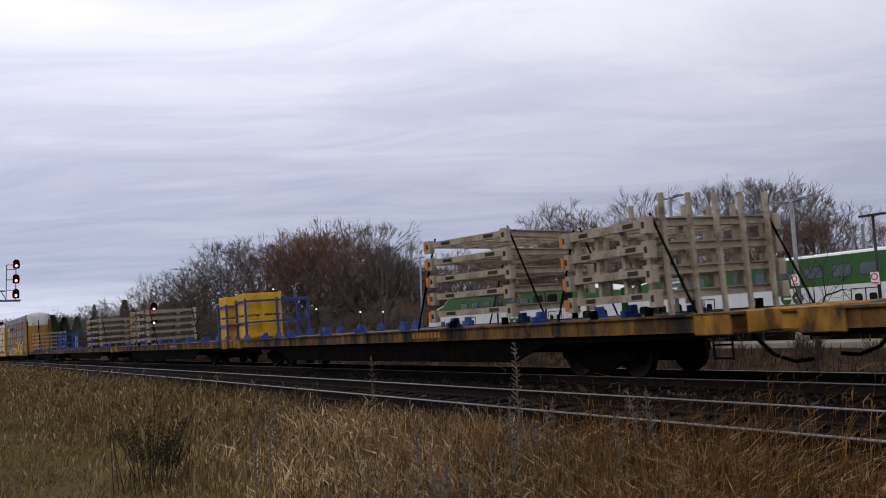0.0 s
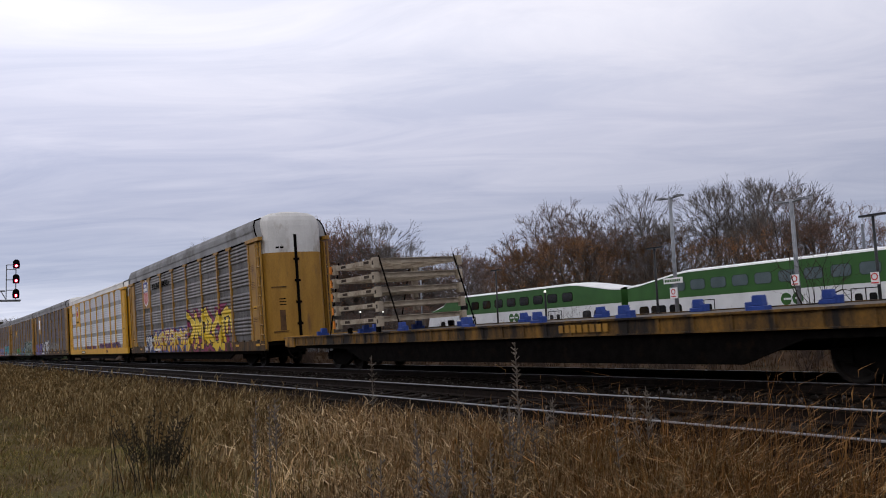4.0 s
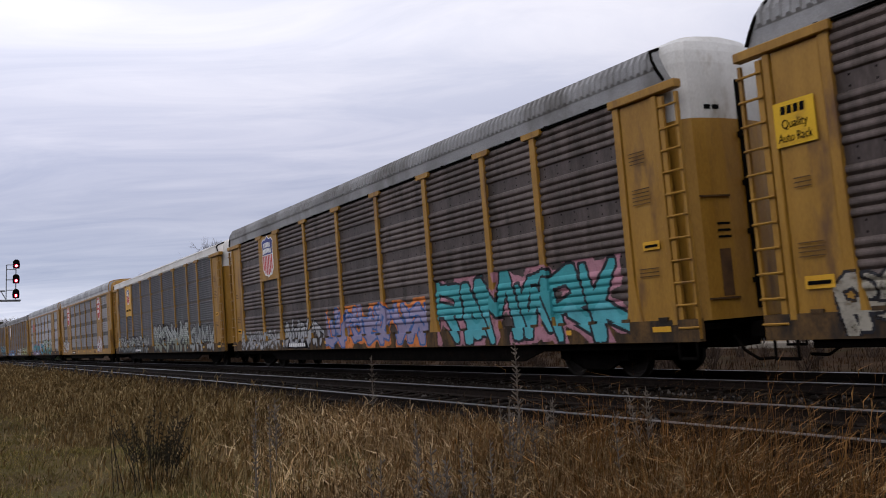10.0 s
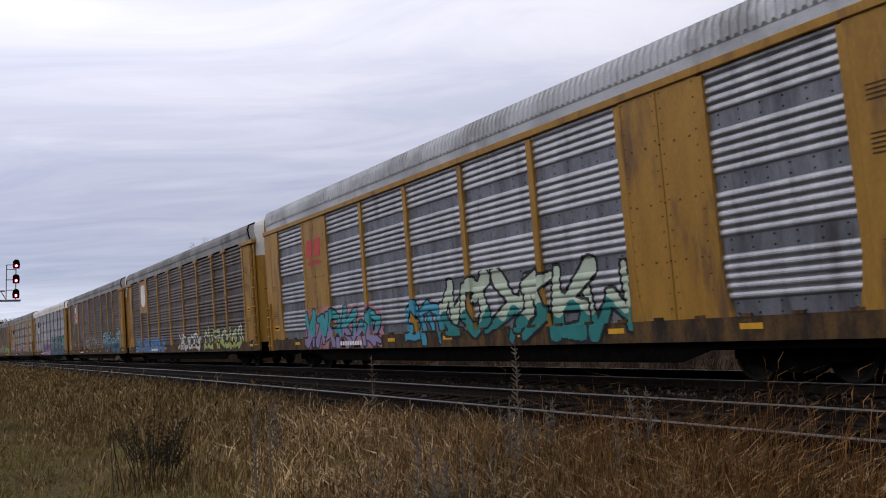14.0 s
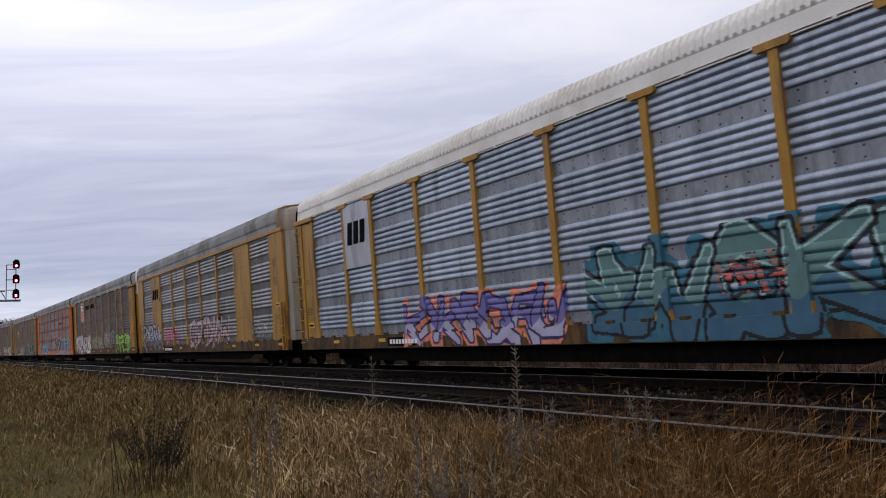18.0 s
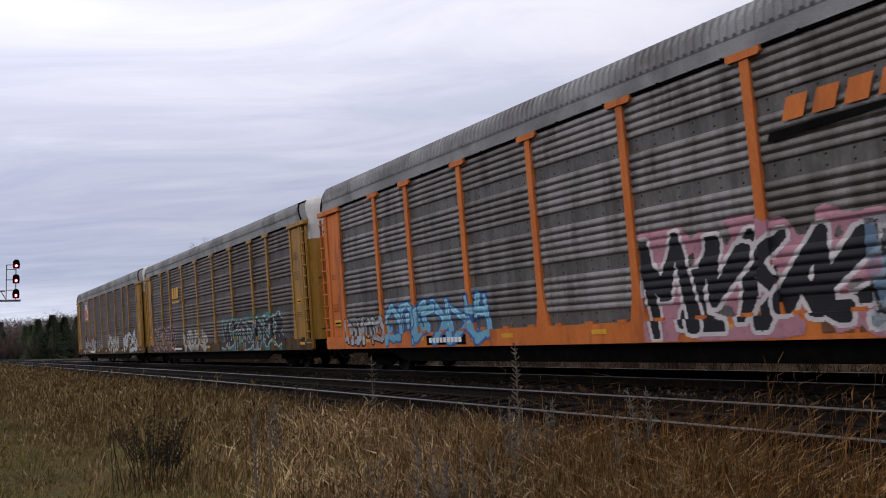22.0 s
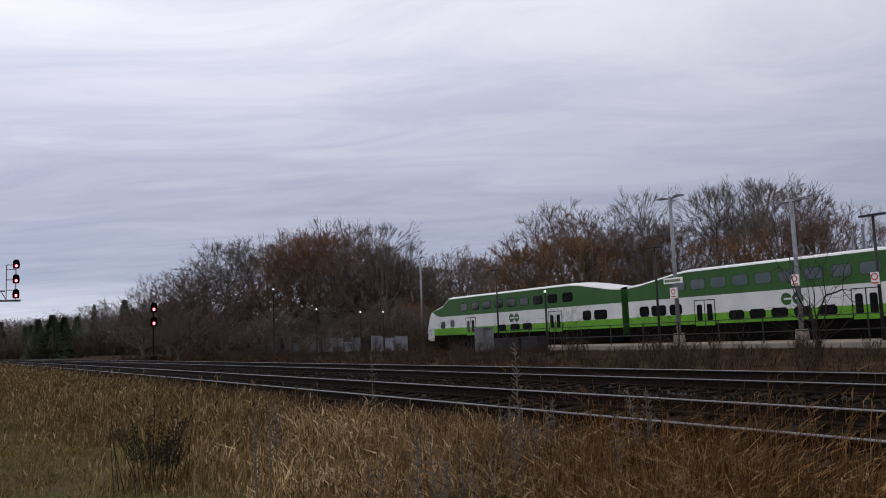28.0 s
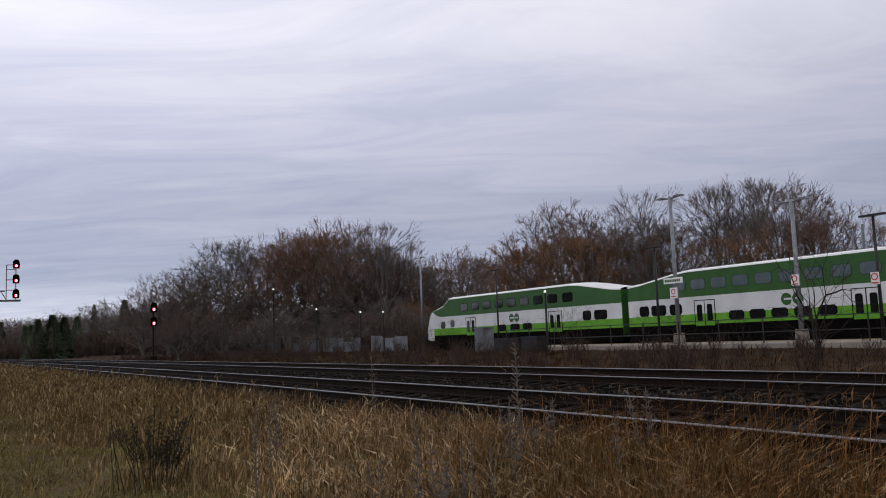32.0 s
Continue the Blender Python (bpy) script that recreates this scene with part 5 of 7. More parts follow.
# ---- flat cars and their loads ----
paint("flat_yellow", (0.05, 0.028, 0.009), (0.27, 0.135, 0.018), rough=0.7, stain=(0.012, 0.009, 0.007), stain_amount=0.75, scale=1.8, stretch=(1.6, 1.6, 0.4), bump=0.2)
paint("flat_end_yellow", (0.20, 0.10, 0.014), (0.42, 0.21, 0.024), rough=0.65, stain=(0.03, 0.018, 0.01), stain_amount=0.45, scale=2.2, stretch=(1.6, 1.6, 0.5), bump=0.2)
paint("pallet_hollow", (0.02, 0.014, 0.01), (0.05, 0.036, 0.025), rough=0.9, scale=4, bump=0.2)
paint("rack_blue", (0.012, 0.035, 0.17), (0.025, 0.06, 0.27), rough=0.5, scale=2, bump=0.1)
paint("frame_cream", (0.25, 0.205, 0.15), (0.43, 0.37, 0.285), rough=0.7, stain=(0.13, 0.085, 0.05), stain_amount=0.35, scale=3, bump=0.15)
paint("strap_orange", (0.55, 0.16, 0.02), (0.7, 0.24, 0.03), rough=0.6, scale=3)
FLAT_L = 29.0


def flat_car():
    car = thing("flat_car", "long low flat car with yellow rusty side sill", "railcar", group="freight train cars")
    h = FLAT_L / 2 - 0.35

    def deck():
        bm = bmesh.new()
        bx(bm, -h, h, -1.42, 1.42, 1.10, 1.2)
        return mesh_of(bm, "deck", M["deck_wood"])

    def sill():
        bm = bmesh.new()
        bx(bm, -h, h, -1.50, -1.42, 0.90, 1.22)
        bx(bm, -h, h, -1.56, -1.42, 1.185, 1.225)
        bx(bm, -h, h, -1.53, -1.42, 0.895, 0.925)
        x = -h + 0.4
        while x < h - 0.2:
            bx(bm, x, x + 0.09, -1.525, -1.5, 0.92, 1.18)
            x += 0.84
        return mesh_of(bm, "side_sill", M["flat_yellow"])

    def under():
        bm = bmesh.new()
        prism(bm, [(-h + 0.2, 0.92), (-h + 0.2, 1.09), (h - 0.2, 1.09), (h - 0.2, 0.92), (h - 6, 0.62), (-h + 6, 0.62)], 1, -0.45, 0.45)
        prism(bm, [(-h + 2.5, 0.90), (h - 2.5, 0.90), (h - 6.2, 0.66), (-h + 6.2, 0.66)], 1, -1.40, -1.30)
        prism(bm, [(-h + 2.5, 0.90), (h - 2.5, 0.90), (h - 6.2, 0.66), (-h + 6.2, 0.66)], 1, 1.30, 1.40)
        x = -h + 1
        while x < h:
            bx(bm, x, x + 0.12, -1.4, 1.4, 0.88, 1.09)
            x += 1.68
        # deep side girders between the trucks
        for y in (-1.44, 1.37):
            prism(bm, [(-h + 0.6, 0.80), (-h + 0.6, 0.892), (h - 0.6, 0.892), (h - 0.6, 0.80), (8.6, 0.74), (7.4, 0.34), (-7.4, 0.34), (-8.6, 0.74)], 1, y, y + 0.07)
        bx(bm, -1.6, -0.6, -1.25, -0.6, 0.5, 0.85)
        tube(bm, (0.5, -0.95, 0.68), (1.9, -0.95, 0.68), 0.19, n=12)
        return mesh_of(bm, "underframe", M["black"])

    def end():
        bm = bmesh.new()
        bx(bm, h - 0.3, h + 0.04, -1.5, 1.5, 0.86, 1.24)
        bx(bm, h - 1.1, h - 0.3, -1.56, -1.5, 0.84, 1.235)
        bx(bm, h - 1.1, h - 0.3, 1.5, 1.56, 0.84, 1.235)
        bev(bm, 0.02)
        return mesh_of(bm, "end_sill", M["flat_end_yellow"])

    def gear():
        bm = bmesh.new()
        bx(bm, h, h + 0.45, -0.15, 0.15, 0.72, 1.0)
        bx(bm, h + 0.25, h + 0.5, -0.2, 0.2, 0.70, 1.02)
        pts = [(h - 0.4, -0.9, 0.8), (h - 0.1, -0.8, 0.45), (h + 0.2, -0.65, 0.32), (h + 0.45, -0.5, 0.36)]
        for p, q in zip(pts, pts[1:]):
            tube(bm, p, q, 0.035, n=6)
        for z in (0.45, 0.68):
            tube(bm, (h - 0.75, -1.5, z), (h - 0.35, -1.5, z), 0.02, n=6)
        tube(bm, (h - 0.75, -1.5, 0.42), (h - 0.75, -1.5, 0.9), 0.02, n=6)
        tube(bm, (h - 0.35, -1.5, 0.42), (h - 0.35, -1.5, 0.9), 0.02, n=6)
        return mesh_of(bm, "coupler", M["black"])
    part("deck", shared("fdeck", deck), None, car, "worn dark plank deck")
    s = part("side_sill", shared("fsill", sill), None, car)
    side_copy(s, car)
    part("underframe", shared("funder", under), None, car, "black fishbelly underframe")
    for turn in (0, 180):
        e = part("end_sill", shared("fend", end), None, car)
        e.matrix_local = pose(0, 0, 0, 0, 0, turn)
        e = part("coupler", shared("fgear", gear), None, car)
        e.matrix_local = pose(0, 0, 0, 0, 0, turn)
    for x in (-9.9, 9.9):
        add_truck(car, x)

    # blue clamps bolted along both edges of the deck
    def clamp():
        bm = bmesh.new()
        bx(bm, -0.17, 0.17, -0.10, 0.10, 0, 0.09)
        prism(bm, [(-0.12, 0.09), (0.12, 0.09), (0.09, 0.27), (-0.09, 0.27)], 1, -0.08, 0.08)
        bx(bm, -0.26, -0.12, -0.07, 0.07, 0.0, 0.16)
        bev(bm, 0.012)
        return mesh_of(bm, "deck_clamp", M["rack_blue"])
    for i in range(8):
        for sg in (-1, 1):
            c = part("deck_clamp", shared("clamp", clamp), None, car, "blue steel deck clamp")
            c.matrix_local = pose(-11.2 + i * 3.15 + random.uniform(-0.4, 0.4), sg * random.uniform(0.9, 1.2), 1.2, 0, 0, random.choice((0, 90, 180)))
    bars_mark(car, 16.0, 0.98, 1.6, 0.16, 8, "yellow_old", -1.527, slant=0.0)
    return car


def frame_stack(rows=5, posts=0, gap=0.455):
    """A stack of cream pallets: side rails, end rails and cross pieces on each layer, with straps."""
    root = thing("frame_stack", "stack of cream painted pallet frames strapped on a flat car", "steel frames", group="flat car loads")

    def layer():
        """One frame: side tubes with dark pocket plates, channel end beams, cross joists and corner castings."""
        bm = bmesh.new()
        L2, W2 = 1.33, 1.60
        for sg in (-1, 1):
            y = sg * (W2 - 0.06)
            bx(bm, -L2, L2, y - 0.05, y + 0.05, 0.0, 0.15)
            x = sg * (L2 - 0.05)
            bx(bm, x - 0.012, x + 0.012, -W2 + 0.12, W2 - 0.12, 0.02, 0.16)
            for z in (0.0, 0.145):
                bx(bm, x - 0.06, x + 0.06, -W2 + 0.12, W2 - 0.12, z, z + 0.022)
        for x in (-0.72, -0.2, 0.35, 0.85):
            bx(bm, x, x + 0.07, -W2 + 0.12, W2 - 0.12, 0.03, 0.13)
        for y in (-0.7, 0.0, 0.7):
            bx(bm, -L2 + 0.07, L2 - 0.07, y - 0.035, y + 0.035, 0.035, 0.125)
        for x in (-L2, L2):
            for y in (-W2, W2):
                bx(bm, x - 0.10, x + 0.08, y - 0.09, y + 0.09, -0.13, 0.19)
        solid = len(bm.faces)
        # thin dark plates: the shade inside pockets and casting holes, as colour
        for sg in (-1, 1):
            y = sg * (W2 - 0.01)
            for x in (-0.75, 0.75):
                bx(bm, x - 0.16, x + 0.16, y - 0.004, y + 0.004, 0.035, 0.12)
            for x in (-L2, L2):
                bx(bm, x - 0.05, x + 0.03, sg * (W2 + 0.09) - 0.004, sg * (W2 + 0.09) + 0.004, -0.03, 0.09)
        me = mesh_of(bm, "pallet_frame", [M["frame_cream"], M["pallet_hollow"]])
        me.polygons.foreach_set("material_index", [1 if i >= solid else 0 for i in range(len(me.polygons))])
        return me
    def stub_layer():
        bm = bmesh.new()
        for x in (-1.28, -0.5, 0.35, 1.1):
            for y in (-1.5, -0.75, 0.0, 0.75, 1.4):
                if x in (-1.28, 1.1) or y in (-1.5, 1.4):
                    bx(bm, x, x + 0.11, y, y + 0.11, -0.3, 0.1)
                    bx(bm, x - 0.05, x + 0.16, y - 0.05, y + 0.16, 0.1, 0.2)
        return mesh_of(bm, "spacer_posts", M["frame_cream"])
    me = shared("layer", layer)
    if posts:
        for i in range(1, rows):
            part("spacer_posts", shared("stubs", stub_layer), None, root).matrix_local = pose(0, 0, 0.32 + i * gap)
    for i in range(rows):
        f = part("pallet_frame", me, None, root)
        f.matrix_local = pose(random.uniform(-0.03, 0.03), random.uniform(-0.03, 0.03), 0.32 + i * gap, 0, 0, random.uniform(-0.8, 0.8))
    top = 0.32 + rows * gap - 0.2

    def strap(x, y):
        bm = bmesh.new()
        tube(bm, (x, y, top), (x * 1.75, y * 0.98, 0.02), 0.026, n=5)
        return mesh_of(bm, "tie_down_strap", M["black"])
    for x, y in ((-1.28, -1.45), (1.28, -1.45), (1.28, 1.45), (-1.28, 1.45)):
        part("tie_down_strap", strap(x, y), None, root)
    bm = bmesh.new()
    for i in range(rows):
        bx(bm, -1.47, -1.40, -1.72, -1.60, 0.22 + i * gap, 0.47 + i * gap)
    part("corner_guard", bm, M["strap_orange"], root, "orange corner guards")
    bm = bmesh.new()
    for x in (-0.9, 0.9):
        for y in (-1.4, 1.4):
            bx(bm, x - 0.06, x + 0.06, y - 0.06, y + 0.06, 0.0, 0.2)
    part("stack_feet", bm, M["black"], root)
    if posts:
        bm = bmesh.new()
        for k in range(posts):
            y = -1.3 + 2.6 * k / (posts - 1)
            bx(bm, 1.40, 1.48, y - 0.04, y + 0.04, 0.0, top + 0.36)
            bx(bm, 0.5, 0.58, y - 0.04, y + 0.04, top - 0.2, top + 0.25)
        part("stake_rack", bm, M["frame_cream"], root, "upright stakes standing above the stack")
    return root


def crate_stack(w, rows, cols):
    root = thing("crate_stack", "bright yellow ribbed steel crates stacked on a flat car", "crates", group="flat car loads")

    def crate():
        bm = bmesh.new()
        a, b, h = 0.52, 0.40, 0.98
        bx(bm, -a, a, -b, b, 0.04, h - 0.04)
        for k in range(7):
            z = 0.10 + k * 0.125
            bx(bm, -a - 0.025, a + 0.025, -b - 0.025, b + 0.025, z, z + 0.06)
        for x in (-a - 0.035, a - 0.04):
            for y in (-b - 0.035, b - 0.04):
                bx(bm, x, x + 0.075, y, y + 0.075, 0.0, h + 0.02)
        bx(bm, -a - 0.03, a + 0.03, -b - 0.03, b + 0.03, h - 0.06, h)
        return mesh_of(bm, "crate", M["crate_yellow"])
    for r in range(rows):
        for c in range(cols):
            k = part("crate", shared("crate", crate), None, root)
            k.matrix_local = pose(random.uniform(-0.02, 0.02), -1.38 + 0.42 + c * 0.86, 0.04 + r * 1.03)
    return root


def blue_rack(length, width, height):
    root = thing("blue_rack", "empty blue welded tube stake rack on a flat car", "rack", group="flat car loads")
    n = 3
    xs = (-length / 2, length / 2)
    for x in xs:
        for k in range(n):
            y = -width / 2 + width * k / (n - 1)
            bm = bmesh.new()
            bx(bm, x - 0.045, x + 0.045, y - 0.045, y + 0.045, 0.0, height + 0.1)
            prism(bm, [(x - 0.14, 0.0), (x + 0.14, 0.0), (x + 0.06, 0.22), (x - 0.06, 0.22)], 1, y - 0.1, y + 0.1)
            part("upright", bm, M["rack_blue"], root)
        for z in (height * 0.45, height):
            bm = bmesh.new()
            bx(bm, x - 0.04, x + 0.04, -width / 2, width / 2, z - 0.05, z + 0.03)
            part("cross_tube", bm, M["rack_blue"], root)
    for y in (-width / 2, width / 2):
        for z in (height * 0.45, height):
            bm = bmesh.new()
            bx(bm, xs[0], xs[1], y - 0.04, y + 0.04, z - 0.05, z + 0.03)
            part("side_tube", bm, M["rack_blue"], root)
    return root


def brake_stand():
    root = thing("brake_stand", "yellow hand-brake stand with a small wheel at the flat car's end", "brake stand", group="flat car loads")
    bm = bmesh.new()
    bx(bm, -0.1, 0.1, -0.1, 0.1, 0, 1.35)
    bev(bm, 0.01)
    part("column", bm, M["crate_yellow"], root)
    bm = bmesh.new()
    for i in range(12):
        a, b = 2 * math.pi * i / 12, 2 * math.pi * (i + 1) / 12
        tube(bm, (-0.16, 0.25 * math.cos(a), 1.1 + 0.25 * math.sin(a)), (-0.16, 0.25 * math.cos(b), 1.1 + 0.25 * math.sin(b)), 0.018, n=5)
    for i in range(4):
        a = math.pi * i / 2
        tube(bm, (-0.16, 0, 1.1), (-0.16, 0.25 * math.cos(a), 1.1 + 0.25 * math.sin(a)), 0.014, n=5)
    part("brake_wheel", bm, M["black"], root)
    return root


for k in range(5):
    TRAIN.append((flat_car(), -0.15 - FLAT_L * (k + 0.5)))
DECK = 1.2
LOADS = []      # (thing, distance ahead of the first autorack's leading edge, sideways, height, turn)
for ob, ahead, side, turn in (
        (frame_stack(5), 6.9, 0.2, 5), (frame_stack(5, gap=0.485), 48.75, 0.2, 11), (frame_stack(5), 66.5, 0.25, 10), (frame_stack(5), 107.1, 0.1, 13), (frame_stack(4, 5), 112.7, 0.15, -6),
        (crate_stack(1.7, 2, 2), 85.8, 0, 0), (crate_stack(1.7, 2, 2), 88.4, 0, 0),
        (blue_rack(1.1, 1.5, 1.6), 27.0, -0.7, 0), (blue_rack(1.2, 3.0, 1.7), 29.9, 0, 0), (blue_rack(1.3, 1.5, 1.6), 85.8, -0.68, 0), (blue_rack(1.3, 2.9, 1.7), 88.6, 0.02, 0),
        (brake_stand(), 28.0, 0.2, 0), (brake_stand(), 86.9, 0.1, 0)):
    LOADS.append((ob, ahead, side, DECK, turn))


SLACK_T = [0, 1, 2, 3, 5.5, 6, 7, 8, 9, 10, 11, 12, 13, 14, 17, 18, 19, 20, 22, 23, 24, 25, 32]
SLACK = [0.0, 0.0, 0.1, 0.0, 0.4, 0.65, 0.18, -0.05, -0.2, -0.2, -0.3, 0.15, 0.09, 0.0, 0.22, 0.12, -0.1, 0.18, 0.12, 0.3, 0.3, 1.25, 1.4]


def lead(t):
    """Where the first autorack's leading edge stands on the line at t seconds; the train slows a little."""
    return 125.15 - 23.49 * t + 0.03553 * t * t - float(np.interp(t, SLACK_T, SLACK))


# ---- the commuter train standing at the platform ----
paint("coach_green", (0.024, 0.080, 0.017), (0.036, 0.108, 0.025), rough=0.4, scale=1, bump=0.03)
paint("coach_lime", (0.085, 0.26, 0.015), (0.12, 0.33, 0.022), rough=0.4, scale=1, bump=0.03)
paint("coach_white", (0.5, 0.51, 0.52), (0.62, 0.63, 0.64), rough=0.4, scale=1, bump=0.03)
paint("coach_rim", (0.012, 0.045, 0.014), (0.02, 0.06, 0.02), rough=0.5, scale=1, bump=0.03)
paint("coach_roof", (0.66, 0.67, 0.66), (0.78, 0.78, 0.77), rough=0.5, scale=1, bump=0.03)
GO_Y, GO_Z = 36.0, -0.35     # near side of the coaches, and their rail level
GO_L = 25.9


def coach_top(x):
    """Roof height along a coach: full in the middle, lower over both ends; x from its joint end."""
    a = GO_L / 2 - abs(x)
    full = 4.58
    low = 3.98
    return low + (full - low) * max(0.0, min(1.0, (a - 0.5) / 4.0))


def coach(cab):
    root = thing("commuter_coach", "green and white double-deck coach standing at a platform" if not cab else "double-deck cab coach with sloping white nose", "railcar", group="commuter train")
    h = GO_L / 2
    n = 26
    xs = [-h + GO_L * i / n for i in range(n + 1)]
    nose = 2.3 if cab else 0.0
    if cab:
        xs = sorted(xs + [-h + nose, -h + nose + 1.4])

    def top_at(x):
        t = coach_top(x)
        if cab and x < -h + nose + 2.6:
            k = (x + h) / (nose + 2.6)
            t = min(t, 3.15 + 1.05 * k)
        return t

    def band(name, z0, z1, mat, y=0.0, x0=-h, x1=h, label=""):
        bm = bmesh.new()
        for yy, sg in ((y, 1), (3.0 - y, -1)):
            prev = None
            for x in [q for q in xs if x0 - 0.01 <= q <= x1 + 0.01]:
                b = z0(x) if callable(z0) else z0
                t = z1(x) if callable(z1) else z1
                cut = 0.0
                cur = [bm.verts.new((x, yy + cut * sg, b)), bm.verts.new((x, yy + cut * sg, t)), bm.verts.new((x, yy + 0.08 * sg, t)), bm.verts.new((x, yy + 0.08 * sg, b))]
                if prev:
                    for i in range(4):
                        bm.faces.new((prev[i], prev[(i + 1) % 4], cur[(i + 1) % 4], cur[i]))
                prev = cur
        return part(name, bm, M[mat], root, label)
    s0 = -h + nose
    band("skirt_band", 0.55, 1.45, "black", 0.01, s0, h)
    band("lime_band", 1.45, 2.02, "coach_lime", 0.0, s0, h)
    band("white_band", 2.02, 3.0, "coach_white", 0.0, s0, h)
    s1 = s0 + 1.4 if cab else s0
    band("green_band", 3.0, lambda x: top_at(x) - 0.16, "coach_green", 0.0, s1, h)
    if cab:
        band("white_cab_side", 3.0, lambda x: top_at(x) - 0.16, "coach_white", 0.0, s0, s1)
    bm = bmesh.new()
    rows = []
    for x in [q for q in xs if q >= s0 - 0.01]:
        t = top_at(x)
        rows.append([bm.verts.new((x, y, z)) for y, z in ((-0.02, t - 0.17), (0.02, t - 0.09), (0.35, t), (1.5, t + 0.06), (2.65, t), (2.98, t - 0.09), (3.02, t - 0.17))])
    for r1, r2 in zip(rows, rows[1:]):
        for i in range(6):
            bm.faces.new((r1[i], r1[i + 1], r2[i + 1], r2[i]))
    part("roof", bm, M["coach_roof"], root, "pale roof")
    bm = bmesh.new()
    bx(bm, s0, h, 0.1, 2.9, 0.85, 1.06)
    bx(bm, h - 0.1, h, 0.05, 2.95, 1.0, top_at(h) - 0.15)
    if not cab:
        bx(bm, -h, -h + 0.1, 0.05, 2.95, 1.0, top_at(-h) - 0.15)
    part("end_wall", bm, M["coach_green"], root)
    bm = bmesh.new()
    bx(bm, s0 + 4.6, h - 4.8, 0.05, 2.95, 0.40, 1.03)
    for q in range(4):
        bx(bm, s0 + 5 + q * 3.1, s0 + 7.2 + q * 3.1, 0.0, 0.1, 0.32, 0.98)
    part("underframe", bm, M["black"], root, "dark equipment boxes under the floor")
    # windows
    def pane(x, z, w, hh, y=-0.012, nm="window", tint="glass", rim="black"):
        bm = bmesh.new()
        k = min(0.12, hh * 0.25)
        pts = [(x - w / 2 + k, z - hh / 2), (x + w / 2 - k, z - hh / 2), (x + w / 2, z - hh / 2 + k), (x + w / 2, z + hh / 2 - k), (x + w / 2 - k, z + hh / 2), (x - w / 2 + k, z + hh / 2), (x - w / 2, z + hh / 2 - k), (x - w / 2, z - hh / 2 + k)]
        prism(bm, pts, 1, y, y + 0.03)
        wob = part(nm, bm, M[rim], root)
        bm = bmesh.new()
        prism(bm, [((p - x) * 0.93 + x, (q - z) * 0.9 + z) for p, q in pts], 1, y - 0.008, y + 0.001)
        part("pane", bm, M[tint], wob)
    if cab:
        for i in range(9):
            pane(-5.6 + i * 1.66, 3.66, 1.12, 0.62)
        for x, w in ((-0.3, 1.1), (1.4, 1.15), (2.95, 1.1)):
            pane(x, 1.82, w, 0.5)
        for x, w in ((9.6, 0.85), (10.95, 1.25)):
            pane(x, 2.34, w, 0.62)
        doors = (-4.7, 6.25)
    else:
        for i in range(12):
            pane(-8.75 + i * 1.465, 3.68, 1.1, 0.62, tint="tinted", rim="coach_rim")
        for x in (-4.75, -3.4, -2.05, -0.7, 0.65):
            pane(x, 1.86, 1.0, 0.5)
        for x, w in ((-11.6, 0.8), (-10.4, 1.2), (-9.05, 0.95), (9.6, 0.95), (10.95, 1.25)):
            pane(x, 2.34, w, 0.62)
        doors = (-6.9, 2.65)
    # double doors in the body's colours
    for x in doors:
        bm = bmesh.new()
        for sg in (-1, 1):
            bx(bm, x + sg * 0.36 - 0.33, x + sg * 0.36 + 0.33, -0.02, 0.03, 2.02, 2.74)
        dd = part("door", bm, M["coach_white"], root, "double sliding door, white above and lime below")
        bm = bmesh.new()
        for sg in (-1, 1):
            bx(bm, x + sg * 0.36 - 0.33, x + sg * 0.36 + 0.33, -0.02, 0.03, 1.36, 2.018)
        part("lower_leaf", bm, M["coach_lime"], dd)
        for sg in (-1, 1):
            bm = bmesh.new()
            prism(bm, [(x + sg * 0.36 - 0.13, 1.6), (x + sg * 0.36 + 0.13, 1.6), (x + sg * 0.36 + 0.19, 1.68), (x + sg * 0.36 + 0.19, 2.46), (x + sg * 0.36 + 0.13, 2.54), (x + sg * 0.36 - 0.13, 2.54), (x + sg * 0.36 - 0.19, 2.46), (x + sg * 0.36 - 0.19, 1.68)], 1, -0.03, -0.015)
            part("pane", bm, M["glass"], dd)
        bm = bmesh.new()
        for q in (-0.74, -0.02, 0.70):
            bx(bm, x + q, x + q + 0.04, -0.024, 0.0, 1.36, 2.78)
        bx(bm, x - 0.74, x + 0.74, -0.024, 0.0, 2.75, 2.79)
        part("door_seal", bm, M["black"], dd)
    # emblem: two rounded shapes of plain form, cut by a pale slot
    for k in range(2):
        bm = bmesh.new()
        cx = (1.0 if cab else -1.6) + k * 0.66
        pts = [(cx + 0.31 * math.cos(i * math.pi / 8), 2.52 + 0.31 * math.sin(i * math.pi / 8)) for i in range(16)]
        prism(bm, pts, 1, -0.012, 0.0)
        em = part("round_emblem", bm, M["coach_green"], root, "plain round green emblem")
        bm = bmesh.new()
        bx(bm, cx - 0.14, cx + (0.31 if k == 0 else 0.14), -0.018, -0.012, 2.47, 2.57)
        part("emblem_slot", bm, M["coach_white"], em)
    for x in (-h + 4.2, h - 3.2):
        for q in (0, 180):
            t = part("truck_side", shared("coach_truck", coach_truck), None, root, "dark coach truck side frame and wheels")
            t.matrix_local = pose(x, 1.5, 0, 0, 0, q)
